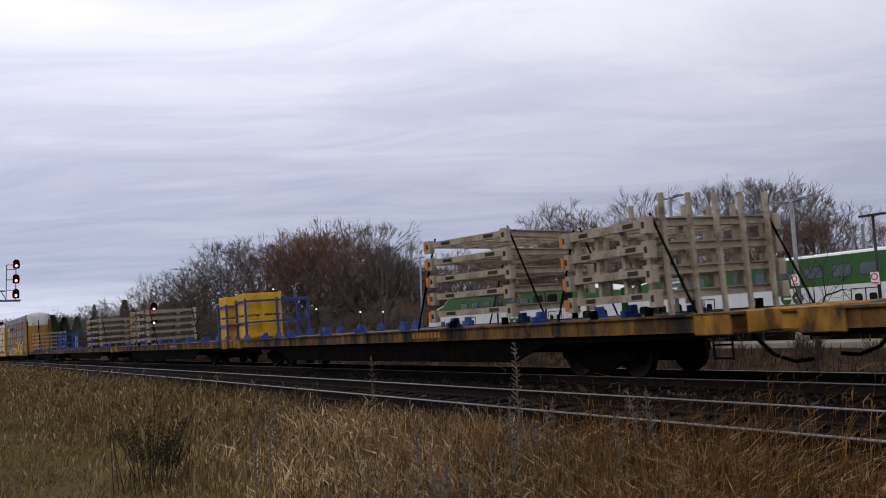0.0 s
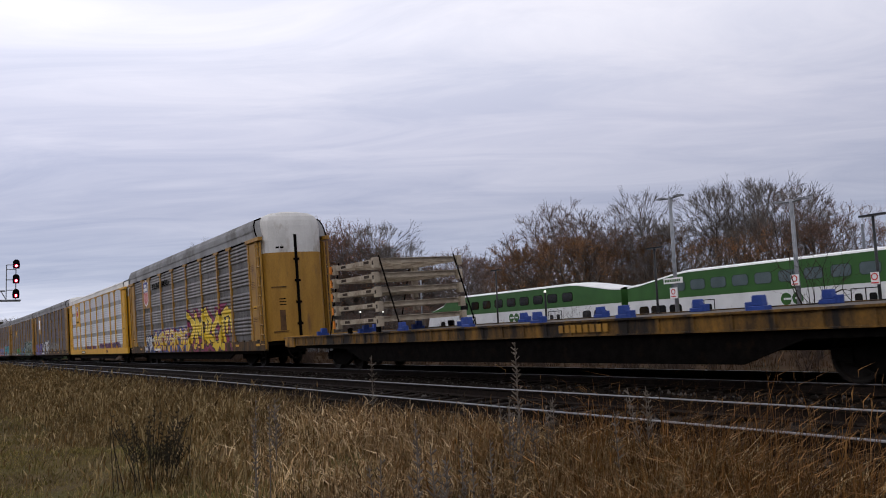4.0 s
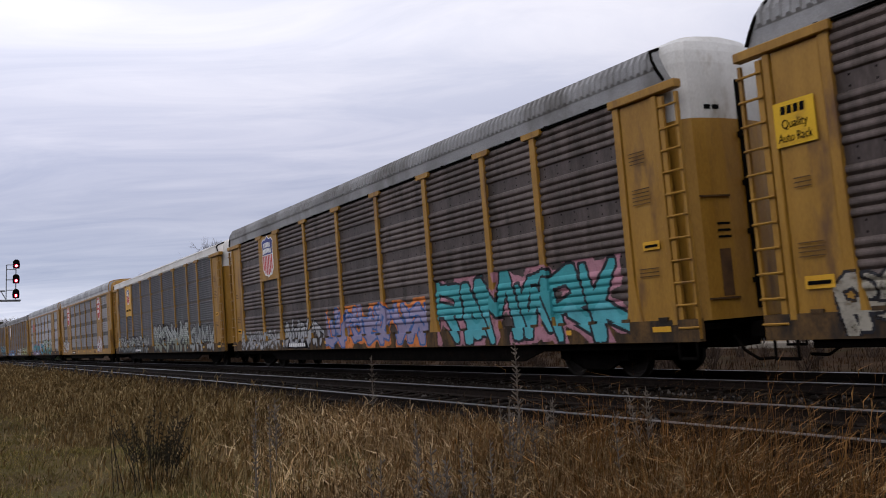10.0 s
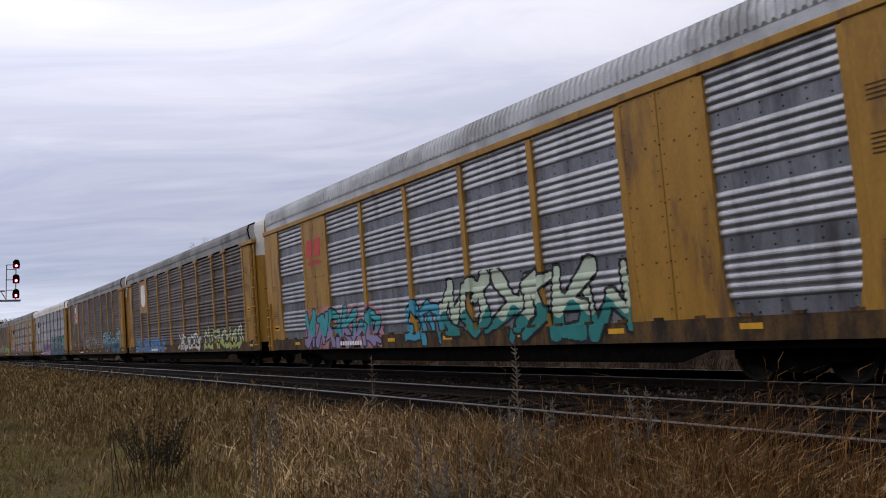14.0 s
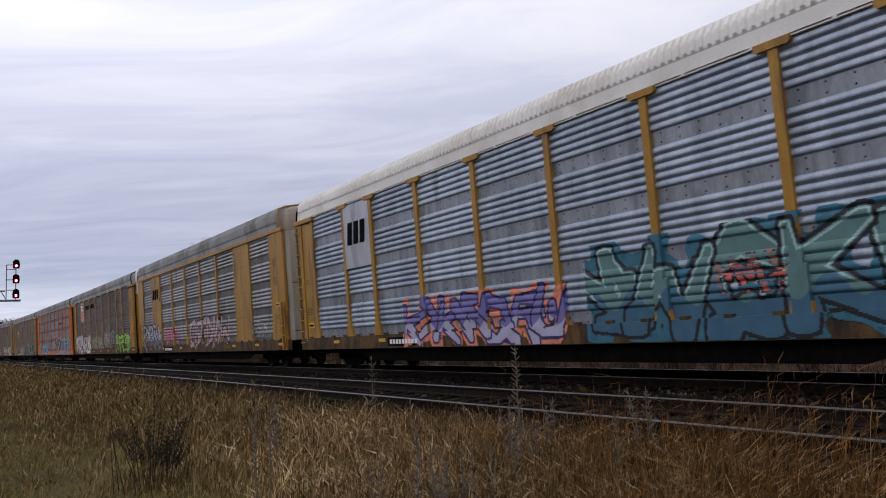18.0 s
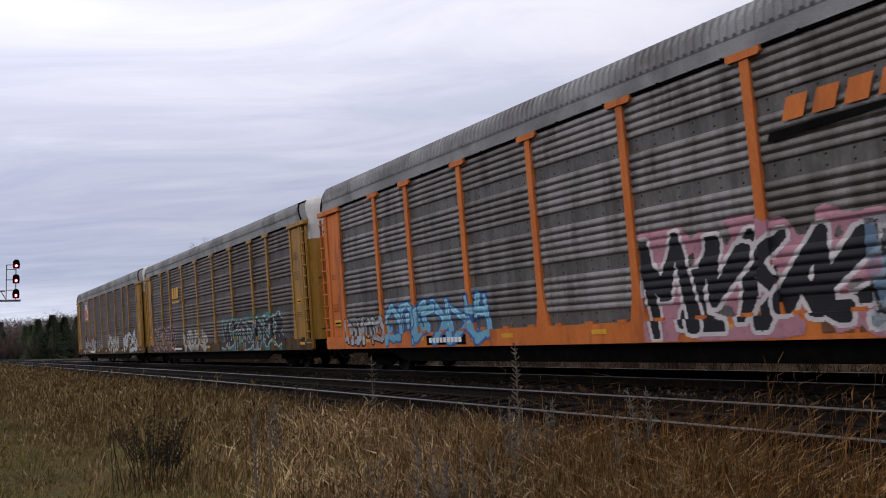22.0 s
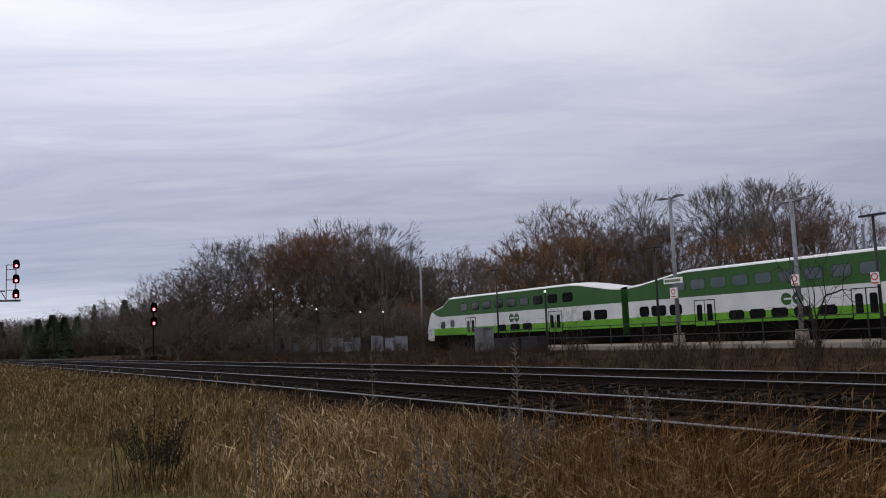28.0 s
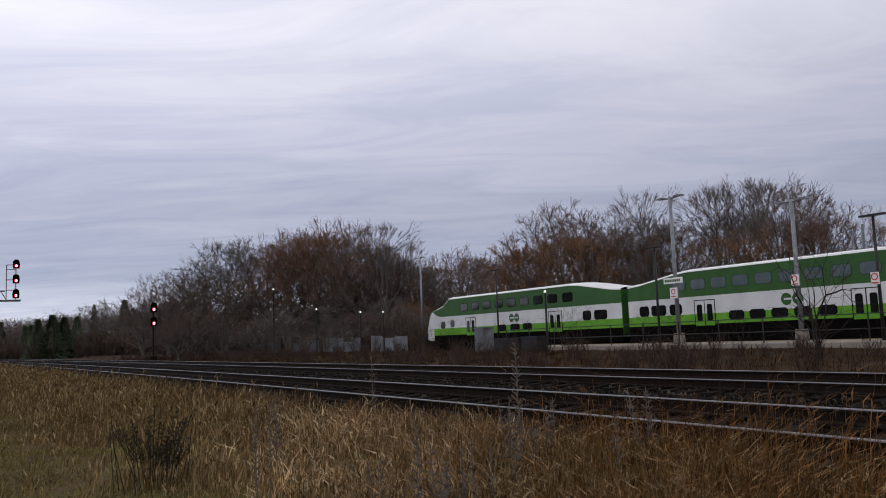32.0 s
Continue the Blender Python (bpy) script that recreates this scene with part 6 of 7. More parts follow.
    if cab:
        # sloping nose in white with dark windscreens
        bm = bmesh.new()
        rings = [(s0, 0.0, 3.0, 1.0, top_at(s0) - 0.05), (s0 - 0.8, 0.12, 2.88, 1.0, 3.45), (s0 - 1.5, 0.30, 2.70, 1.05, 3.0), (s0 - 2.1, 0.55, 2.45, 1.1, 2.6), (s0 - 2.3, 0.8, 2.2, 1.2, 2.2)]
        prev = None
        for x, ya, yb, za, zb in rings:
            cur = [bm.verts.new(c) for c in ((x, ya, za), (x, ya, za + (zb - za) * 0.6), (x, ya + 0.15, zb), (x, (ya + yb) / 2, zb + 0.05), (x, yb - 0.15, zb), (x, yb, za + (zb - za) * 0.6), (x, yb, za))]
            if prev:
                for i in range(6):
                    bm.faces.new((prev[i], prev[i + 1], cur[i + 1], cur[i]))
            prev = cur
        bm.faces.new(prev)
        part("nose", bm, M["coach_white"], root, "sloping white nose")
        for x, z in ((s0 + 1.55, 2.3), (s0 + 3.1, 2.38)):
            pane(x, z, 0.72, 0.6, 0.0 if x > s0 else 0.02)
        bm = bmesh.new()
        prism(bm, [(0.7, 2.35), (2.3, 2.35), (2.2, 2.95), (0.8, 2.95)], 0, s0 - 2.16, s0 - 1.75)
        part("windscreen", bm, M["glass"], root, "dark windscreen")
        bm = bmesh.new()
        prism(bm, [(s0 - 2.2, 0.5), (s0 + 0.6, 0.5), (s0 + 0.4, 1.02), (s0 - 2.25, 1.15)], 1, 0.4, 2.6)
        part("pilot", bm, M["black"], root)
        bm = bmesh.new()
        prism(bm, [(s0 - 0.35, 3.52), (s0 + 0.6, 3.1), (s0 + 1.45, 2.99), (s0 + 1.45, 3.78), (s0 + 0.4, 3.62)], 1, -0.008, 0.01)
        part("green_swoosh", bm, M["coach_green"], root)
    return root


def coach_truck():
    bm = bmesh.new()
    for y in (-1.25,):
        prism(bm, [(-1.7, 0.35), (-1.6, 0.62), (-0.5, 0.72), (0.5, 0.72), (1.6, 0.62), (1.7, 0.35), (0.6, 0.3), (-0.6, 0.3)], 1, y, y + 0.1)
        for x in (-1.2, 1.2):
            tube(bm, (x, y * 0.62, 0.42), (x, y * 0.62 + 0.12, 0.42), 0.42, n=20)
    return mesh_of(bm, "truck", M["black"])


tail = -39.0
for k in range(3):
    c = coach(k == 0)
    x = tail - GO_L / 2 - 0.3 if k == 0 else tail + 0.3 + GO_L / 2 + (k - 1) * (GO_L + 0.6)
    c.matrix_world = pose(x, GO_Y, GO_Z)


# ---- platform, its lamps, railings and signs ----
def platform():
    bm = bmesh.new()
    bx(bm, -46, 60, 31.0, 35.55, -0.75, 0.12)
    bev(bm, 0.03)
    ob = part("platform", bm, M["concrete"], None)
    tagged(ob, "low pale concrete station platform", "platform", kind="structure")
    bm = bmesh.new()
    bx(bm, -46, 60, 35.1, 35.5, 0.118, 0.126)
    part("edge_strip", bm, M["yellow_old"], ob, "yellow tactile edge strip")


platform()


def lamp_post(x, y, base, top, kind, heads=2):
    root = thing("platform_lamp", "tall galvanised lamp post with two flat heads on the platform" if kind == "galv" else "slim black lamp post with a flat crossbar head", "street lamp", group="platform lamps", at=pose(x, y, base))
    h = top - base
    bm = bmesh.new()
    r = 0.115 if kind == "galv" else 0.075
    tube(bm, (0, 0, 0), (0, 0, h), r, r * 0.75, n=10)
    part("pole", bm, M[{"galv": "galv", "dk": "dkpole"}[kind]], root, smooth=True)
    if kind == "galv":
        bm = bmesh.new()
        tube(bm, (0, 0, 0), (0, 0, 0.55), 0.32, 0.27, n=12)
        part("footing", bm, M["concrete"], root, "round concrete footing")
    for sg in (-1, 1):
        bm = bmesh.new()
        if kind == "galv":
            tube(bm, (0, 0, h - 0.12), (sg * 0.55, 0, h - 0.05), 0.05, n=6)
            bx(bm, min(sg * 0.35, sg * 0.85), max(sg * 0.35, sg * 0.85), -0.16, 0.16, h - 0.08, h)
        else:
            bx(bm, min(0, sg * 0.55), max(0, sg * 0.55), -0.12, 0.12, h - 0.08, h)
        part("lamp_head", bm, M["galv" if kind == "galv" else "dkpole"], root)


def small_lamp(x, y, base, top):
    root = thing("walkway_lamp", "short dark lamp post with a pale globe", "street lamp", group="walkway lamps", at=pose(x, y, base))
    h = top - base
    bm = bmesh.new()
    tube(bm, (0, 0, 0), (0, 0, h), 0.08, 0.06, n=8)
    part("pole", bm, M["dkpole"], root)
    bm = bmesh.new()
    bmesh.ops.create_icosphere(bm, subdivisions=2, radius=0.085, matrix=Matrix.Translation((0, 0, h)))
    part("globe", bm, M["lampglow"], root, "pale lit globe", True)


lamp_post(-31.4, 32.6, 0.12, 7.85, "galv")
lamp_post(-24.1, 32.6, 0.12, 6.5, "galv")
lamp_post(-34.6, 34.4, 0.12, 5.55, "dk")
lamp_post(-50.7, 34.4, -0.2, 5.7, "dk")
lamp_post(-19.95, 32.0, 0.12, 5.2, "dk")
lamp_post(-72.2, 40.0, -0.2, 8.9, "galv")
for x, y, b, t in ((-43.1, 33.0, 0.12, 3.6), (-72.4, 29.0, -0.2, 3.95), (-70.8, 32.7, -0.2, 3.55), (-69.9, 34.6, -0.2, 3.5), (-73.8, 25.4, -0.2, 5.9)):
    small_lamp(x, y, b, t)


def sign_board(x, y, z, w, h, label, post=True):
    root = thing("platform_sign", label, "sign", group="platform signs", at=pose(x, y, z))
    bm = bmesh.new()
    bx(bm, -w / 2, w / 2, -0.03, 0.03, -h / 2, h / 2)
    bev(bm, 0.008)
    part("board", bm, M["white"], root)
    bm = bmesh.new()
    if h > 0.4:
        prev = None
        for i in range(25):
            a = math.pi * i / 12
            cur = [bm.verts.new((r * math.cos(a), -0.04, 0.07 + r * math.sin(a))) for r in (0.10, 0.15)]
            if prev:
                bm.faces.new((prev[0], prev[1], cur[1], cur[0]))
            prev = cur
        part("red_ring", bm, M["red"], root)
        bm = bmesh.new()
        bx(bm, -0.15, 0.15, -0.05, -0.03, -0.2, -0.15)
        part("red_bar", bm, M["red"], root)
    else:
        bm.free()
        for i in range(9):
            bm = bmesh.new()
            bx(bm, -w * 0.42 + i * w * 0.094, -w * 0.42 + i * w * 0.094 + w * 0.06, -0.045, -0.03, -h * 0.22, h * 0.22)
            part("letter_bar", bm, M["coach_green"], root)


sign_board(-31.4, 32.42, 3.4, 1.3, 0.3, "long white station name board on a lamp post")
sign_board(-31.4, 32.42, 2.75, 0.5, 0.56, "square white sign with a red ring on a lamp post")
sign_board(-24.1, 32.42, 2.85, 0.4, 0.5, "square white sign with a red ring on a lamp post")
sign_board(-20.0, 31.86, 2.6, 0.34, 0.5, "square white sign with a red ring on a lamp post")


def railing(name, x0, x1, y, z, h, step, mat, label):
    root = thing(name, label, "fence")
    n = int((x1 - x0) / step)
    bm = bmesh.new()
    tube(bm, (0, 0, 0), (0, 0, h), 0.03, n=6)
    post = mesh_of(bm, "fence_post", M[mat])
    for i in range(n + 1):
        p = part("fence_post", post, None, root)
        p.matrix_world = pose(x0 + i * step, y, z)
    for q in (0.45, 1.0):
        bm = bmesh.new()
        tube(bm, (x0, y, z + h * q), (x0 + n * step, y, z + h * q), 0.025, n=6)
        part("fence_rail", bm, M[mat], root)


railing("platform_railing", -45, 30, 31.15, 0.12, 1.1, 2.5, "dkpole", "thin dark pipe railing along the platform's back edge")
paint("fence_grey", (0.10, 0.108, 0.125), (0.22, 0.23, 0.255), rough=0.6, stain=(0.06, 0.055, 0.055), scale=0.5, bump=0.1)


def panel_fence():
    root = thing("panel_fence", "weathered pale grey panel fence beyond the tracks", "fence")
    x = -128.0
    k = 0
    while x < -72:
        w = random.choice((2.4, 2.4, 3.0))
        if k % 5 != 3:
            bm = bmesh.new()
            z1 = 1.05 + random.uniform(-0.25, 0.3)
            bx(bm, x, x + w - 0.08, 37.0, 37.06, -0.25, z1)
            pn = part("fence_panel", bm, M["fence_grey"], root)
            for q in range(6):
                bm = bmesh.new()
                bx(bm, x + 0.1 + q * w / 6, x + 0.16 + q * w / 6, 36.96, 37.0, -0.2, z1 - 0.05)
                part("batten", bm, M["fence_grey"], pn)
            bm = bmesh.new()
            bx(bm, x - 0.06, x + 0.04, 36.95, 37.08, -0.3, z1 + 0.1)
            part("fence_post", bm, M["galv"], root)
        x += w
        k += 1


panel_fence()


def cabinet(x, y, z, w, d, h, mat, label, name="equipment_cabinet"):
    root = thing(name, label, "cabinet", at=pose(x, y, z))
    bm = bmesh.new()
    bx(bm, -w / 2, w / 2, -d / 2, d / 2, 0, h)
    bev(bm, 0.02)
    part("body", bm, M[mat], root)
    bm = bmesh.new()
    bx(bm, -w / 2 - 0.05, w / 2 + 0.05, -d / 2 - 0.05, d / 2 + 0.05, h, h + 0.08)
    part("lid", bm, M[mat], root)
    for sg in (-1, 1):
        bm = bmesh.new()
        bx(bm, sg * w / 4 - w / 4.4, sg * w / 4 + w / 4.4, -d / 2 - 0.025, -d / 2, 0.08, h - 0.08)
        part("door", bm, M[mat], root)


cabinet(-46.5, 30.4, -0.3, 1.1, 0.8, 1.7, "fence_grey", "pale grey lineside equipment cabinet")
cabinet(-43.5, 30.4, -0.3, 2.6, 0.8, 0.95, "dkpole", "low dark equipment boxes beside the platform")
cabinet(-41.0, 30.4, -0.3, 1.6, 0.8, 1.0, "dkpole", "low dark equipment boxes beside the platform")


# ---- signals ----
def head(parent, x, y, z):
    bm = bmesh.new()
    prism(bm, [(y - 0.3, z - 0.4), (y + 0.3, z - 0.4), (y + 0.35, z), (y + 0.3, z + 0.42), (y + 0.14, z + 0.58), (y - 0.14, z + 0.58), (y - 0.3, z + 0.42), (y - 0.35, z)], 0, x - 0.06, x)
    hd = part("backing_board", bm, M["black"], parent, "black signal backing board")
    bm = bmesh.new()
    bx(bm, x - 0.35, x - 0.06, y - 0.25, y + 0.25, z - 0.3, z + 0.4)
    part("lamp_case", bm, M["black"], hd)
    bm = bmesh.new()
    tube(bm, (x, y, z - 0.1), (x + 0.09, y, z - 0.1), 0.17, n=18)
    ln = part("red_lens", bm, M["redlamp"], hd, "lit red lens")
    bm = bmesh.new()
    tube(bm, (x + 0.09, y, z - 0.1), (x + 0.1, y, z - 0.1), 0.10, n=14)
    part("lamp_core", bm, M["redcore"], ln)
    bm = bmesh.new()
    prev = None
    for i in range(10):
        a = math.pi * i / 9
        cur = [bm.verts.new((x + e, y + 0.25 * math.cos(a), z - 0.1 + 0.25 * math.sin(a))) for e in (0.01, 0.4)]
        if prev:
            bm.faces.new((prev[0], prev[1], cur[1], cur[0]))
        prev = cur
    bmesh.ops.solidify(bm, geom=list(bm.faces), thickness=0.015)
    part("hood", bm, M["black"], hd)


def cantilever_signal():
    x, y = -99.5, 5.85
    root = thing("cantilever_signal", "galvanised cantilever signal with three lit red heads over the tracks", "railway signal")
    z = 6.6
    for nm, a, b, r in (("mast", (x, -4.5, -0.6), (x, -4.5, 8.4), 0.2), ("walkway_beam", (x, -4.5, z), (x, y + 0.5, z), 0.09), ("walkway_beam", (x - 0.9, -4.5, z), (x - 0.9, y + 0.5, z), 0.09),
                        ("truss_beam", (x, -4.5, z + 1.0), (x, y - 1.0, z + 1.0), 0.08), ("ladder_rail", (x - 0.2, y, z), (x - 0.2, y, 10.9), 0.05), ("ladder_rail", (x - 0.2, y - 0.9, z), (x - 0.2, y - 0.9, 10.4), 0.05)):
        bm = bmesh.new()
        tube(bm, a, b, r, n=8)
        part(nm, bm, M["galv"], root)
    for i in range(8):
        bm = bmesh.new()
        y0 = -4.2 + i * 1.15
        tube(bm, (x, y0, z), (x, y0 + 0.58, z + 1.0), 0.05, n=6)
        tube(bm, (x, y0 + 0.58, z + 1.0), (x, y0 + 1.15, z), 0.05, n=6)
        part("truss_brace", bm, M["galv"], root)
    for zz in (7.7, 8.8, 9.9, 10.4):
        bm = bmesh.new()
        tube(bm, (x - 0.2, y - 0.9, zz), (x - 0.2, y, zz), 0.045, n=6)
        part("cage_bar", bm, M["galv"], root)
    bm = bmesh.new()
    bx(bm, x - 0.9, x, y - 1.4, y + 0.5, z - 0.05, z + 0.02)
    part("walkway", bm, M["galv"], root)
    for zz in (7.2, 8.78, 10.36):
        head(root, x + 0.3, y, zz)


cantilever_signal()


def mast_signal():
    x, y = -90.8, 18.2
    root = thing("mast_signal", "slim lineside mast signal with two lit red heads", "railway signal")
    bm = bmesh.new()
    tube(bm, (x, y, -0.4), (x, y, 5.4), 0.08, n=8)
    part("mast", bm, M["rail"], root)
    bm = bmesh.new()
    bx(bm, x - 0.3, x + 0.3, y - 0.3, y + 0.3, -0.5, 0.15)
    bev(bm, 0.03)
    part("base_case", bm, M["tie"], root)
    head(root, x + 0.3, y, 5.1)
    head(root, x + 0.3, y, 3.65)


mast_signal()


def wire_pole(x, y, top):
    root = thing("utility_pole", "grey wooden utility pole with wires behind the trees", "utility pole", at=pose(x, y, -0.2))
    bm = bmesh.new()
    tube(bm, (0, 0, 0), (0, 0, top), 0.15, 0.11, n=8)
    part("pole", bm, M["galv"], root)
    for k in range(4):
        bm = bmesh.new()
        pts = [Vector((0, 0, top - 0.3 - 0.4 * k)) + Vector((-34 * q, 6 * q, (1.6 + 0.2 * k) * (-4 * q * (1 - q)) + 0.4 * q)) for q in [i / 8 for i in range(9)]]
        for p, q in zip(pts, pts[1:]):
            tube(bm, p, q, 0.014, n=4)
        part("wire", bm, M["dkpole"], root)


wire_pole(-38.3, 60.0, 8.5)


# ---- trees: bare late-autumn crowns ----
M["twig_brown"] = isles("twigs_brown", [(0.07, 0.048, 0.040), (0.145, 0.099, 0.08), (0.115, 0.072, 0.058), (0.19, 0.132, 0.108)])
M["twig_red"] = isles("twigs_red", [(0.11, 0.055, 0.04), (0.21, 0.11, 0.078), (0.26, 0.14, 0.10), (0.15, 0.08, 0.058)])
M["twig_grey"] = isles("twigs_grey", [(0.09, 0.08, 0.074), (0.19, 0.17, 0.155), (0.14, 0.122, 0.11)])
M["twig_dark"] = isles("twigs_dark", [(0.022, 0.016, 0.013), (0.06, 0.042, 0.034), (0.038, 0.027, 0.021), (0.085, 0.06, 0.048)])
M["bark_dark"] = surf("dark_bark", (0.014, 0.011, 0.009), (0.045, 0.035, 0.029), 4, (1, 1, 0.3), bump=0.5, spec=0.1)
M["leaf_rust"] = isles("leaves_rust", [(0.17, 0.08, 0.042), (0.27, 0.135, 0.07), (0.13, 0.065, 0.038)])
M["leaf_green"] = isles("needles", [(0.03, 0.042, 0.024), (0.06, 0.078, 0.042), (0.045, 0.058, 0.03)])
M["leaf_gold"] = isles("leaves_gold", [(0.16, 0.075, 0.03), (0.27, 0.135, 0.05), (0.12, 0.056, 0.027)])
M["leaf_amber"] = isles("leaves_amber", [(0.20, 0.09, 0.02), (0.28, 0.14, 0.03), (0.12, 0.06, 0.02)])


def bare_tree(seed, angle=28, twigs=6000, leaves=0, twig=None, leaf=None, levels=7, low=0.24, side=0, r0=0.24, bark="bark"):
    """Meshes of one tree, 14 m high: a tapered trunk that forks again and again, and a crown of fine twigs (and held leaves)."""
    rng = random.Random(seed)
    tv, tf, tips = [], [], []

    def stick(p, e, r0, r1, n):
        dd = (e - p).normalized()
        u = dd.orthogonal().normalized()
        w = dd.cross(u)
        b = len(tv)
        for pt, ra in ((p, r0), (e, r1)):
            for i in range(n):
                a = 2 * math.pi * i / n
                tv.append(tuple(pt + (u * math.cos(a) + w * math.sin(a)) * ra))
        for i in range(n):
            tf.append((b + i, b + (i + 1) % n, b + n + (i + 1) % n, b + n + i))

    def branch(p, d, length, r, lev):
        q, dd = p, d
        for k in range(3):
            dd = (dd + Vector((rng.gauss(0, 0.11), rng.gauss(0, 0.11), rng.gauss(0.02, 0.06)))).normalized()
            e = q + dd * length / 3
            stick(q, e, r * (1 - 0.1 * k), r * (0.9 - 0.1 * k), 6 if lev < 3 else 4)
            if lev >= 3:
                tips.append((e.copy(), dd.copy()))
            q = e
        if lev >= levels:
            return
        n = 3 if (rng.random() < 0.35 or lev == 0) else 2
        az = rng.uniform(0, 2 * math.pi)
        u = dd.orthogonal().normalized()
        w = dd.cross(u)
        for k in range(n):
            a = az + 2 * math.pi * k / n + rng.gauss(0, 0.25)
            t = math.radians(angle) * rng.uniform(0.55, 1.3)
            nd = (dd * math.cos(t) + (u * math.cos(a) + w * math.sin(a)) * math.sin(t) + Vector((0, 0, 0.09 if lev < 2 else 0.0))).normalized()
            branch(q.copy(), nd, length * rng.uniform(0.66, 0.88), max(0.010, r * 0.8 * rng.uniform(0.58, 0.80)), lev + 1)
    h0 = 14 * low
    branch(Vector((0, 0, -0.3)), Vector((rng.uniform(-0.05, 0.05), rng.uniform(-0.05, 0.05), 1)).normalized(), h0, r0, 0)
    for k in range(side):
        a = rng.uniform(0, 2 * math.pi)
        branch(Vector((0, 0, rng.uniform(0.3, 1.05) * h0)), Vector((math.cos(a), math.sin(a), rng.uniform(0.4, 1.0))).normalized(), h0 * 0.8, r0 * 0.33, 3)
    k14 = 14.0 / max(v[2] for v in tv)
    tv = [(v[0] * k14, v[1] * k14, v[2] * k14) for v in tv]
    tips = [(p * k14, d) for p, d in tips]
    wood = raw("trunk", tv, tf, M[bark])
    cv, cf = [], []
    for i in range(twigs):
        p, d = tips[rng.randrange(len(tips))]
        p = p - d * rng.uniform(0, 0.4)
        d2 = (d + Vector((rng.gauss(0, 0.45), rng.gauss(0, 0.45), rng.gauss(0.12, 0.35)))).normalized()
        ln = rng.uniform(0.25, 0.65)
        s = d2.orthogonal().normalized() * rng.uniform(0.005, 0.010)
        e = p + d2 * ln * 0.6
        t = e + (d2 + Vector((rng.gauss(0, 0.3), rng.gauss(0, 0.3), rng.gauss(0.15, 0.2)))).normalized() * ln * 0.5
        b = len(cv)
        cv += [tuple(p - s), tuple(p + s), tuple(e + s * 0.7), tuple(e - s * 0.7), tuple(t)]
        cf += [(b, b + 1, b + 2, b + 3), (b + 3, b + 2, b + 4)]
        for q in (0.3, 0.55, 0.8):
            f = p.lerp(t, q)
            g = f + (d2 + Vector((rng.gauss(0, 0.6), rng.gauss(0, 0.6), rng.gauss(0.1, 0.4)))).normalized() * ln * rng.uniform(0.25, 0.5)
            k = len(cv)
            cv += [tuple(f - s * 0.6), tuple(f + s * 0.6), tuple(g)]
            cf += [(k, k + 1, k + 2)]
    crown = raw("crown", cv, cf, twig)
    hold = None
    if leaves:
        lv, lf = [], []
        for i in range(leaves):
            p, d = tips[rng.randrange(len(tips))]
            p = p + Vector((rng.gauss(0, 0.18), rng.gauss(0, 0.18), rng.gauss(-0.1, 0.18)))
            a = Vector((rng.gauss(0, 1), rng.gauss(0, 1), rng.gauss(0, 1))).normalized() * rng.uniform(0.035, 0.075)
            c = a.orthogonal().normalized() * rng.uniform(0.02, 0.045)
            b = len(lv)
            lv += [tuple(p - a), tuple(p + c), tuple(p + a), tuple(p - c)]
            lf.append((b, b + 1, b + 2, b + 3))
        hold = raw("leaves", lv, lf, leaf)
    return wood, crown, hold


KINDS = {
    "oak": bare_tree(11, 34, 6000, 900, M["twig_brown"], M["leaf_rust"], 7, 0.17, 3),
    "red": bare_tree(23, 29, 6500, 6000, M["twig_red"], M["leaf_rust"], 7, 0.17, 12),
    "grey": bare_tree(37, 29, 6000, 0, M["twig_grey"], None, 7, 0.18, 5),
    "tall": bare_tree(41, 19, 5500, 0, M["twig_grey"], None, 7, 0.20, 5),
    "brown": bare_tree(59, 31, 6500, 600, M["twig_brown"], M["leaf_rust"], 7, 0.16, 12),
    "amber": bare_tree(67, 30, 5000, 16000, M["twig_brown"], M["leaf_gold"], 6, 0.16, 12),
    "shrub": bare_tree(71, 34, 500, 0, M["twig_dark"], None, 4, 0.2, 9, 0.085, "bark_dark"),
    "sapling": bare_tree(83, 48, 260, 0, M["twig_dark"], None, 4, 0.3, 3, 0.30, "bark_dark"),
    "leafy_shrub": bare_tree(73, 36, 700, 2600, M["twig_dark"], M["leaf_amber"], 5, 0.14, 10, 0.06, "bark_dark"),
}
TREE_WORDS = {"oak": "bare spreading tree with a few rusty leaves", "red": "dense reddish-brown tree holding dry leaves", "grey": "bare grey-barked tree with fine twigs",
              "tall": "tall narrow bare tree", "brown": "bare brown tree with a rounded crown", "amber": "tree with sparse amber-brown autumn leaves"}


def tree(kind, x, y, h, z=-0.3, wide=1.0):
    wood, crown, hold = KINDS[kind]
    root = thing("tree", TREE_WORDS[kind], "tree", group="trees beyond the tracks", at=pose(x, y, z, 0, 0, random.uniform(0, 360)))
    k = h / 14.0
    k *= 0.97
    root.scale = (k * wide, k * wide, k)
    part("trunk", wood, None, root)
    part("crown", crown, None, root)
    if hold:
        part("leaves", hold, None, root)
    return root


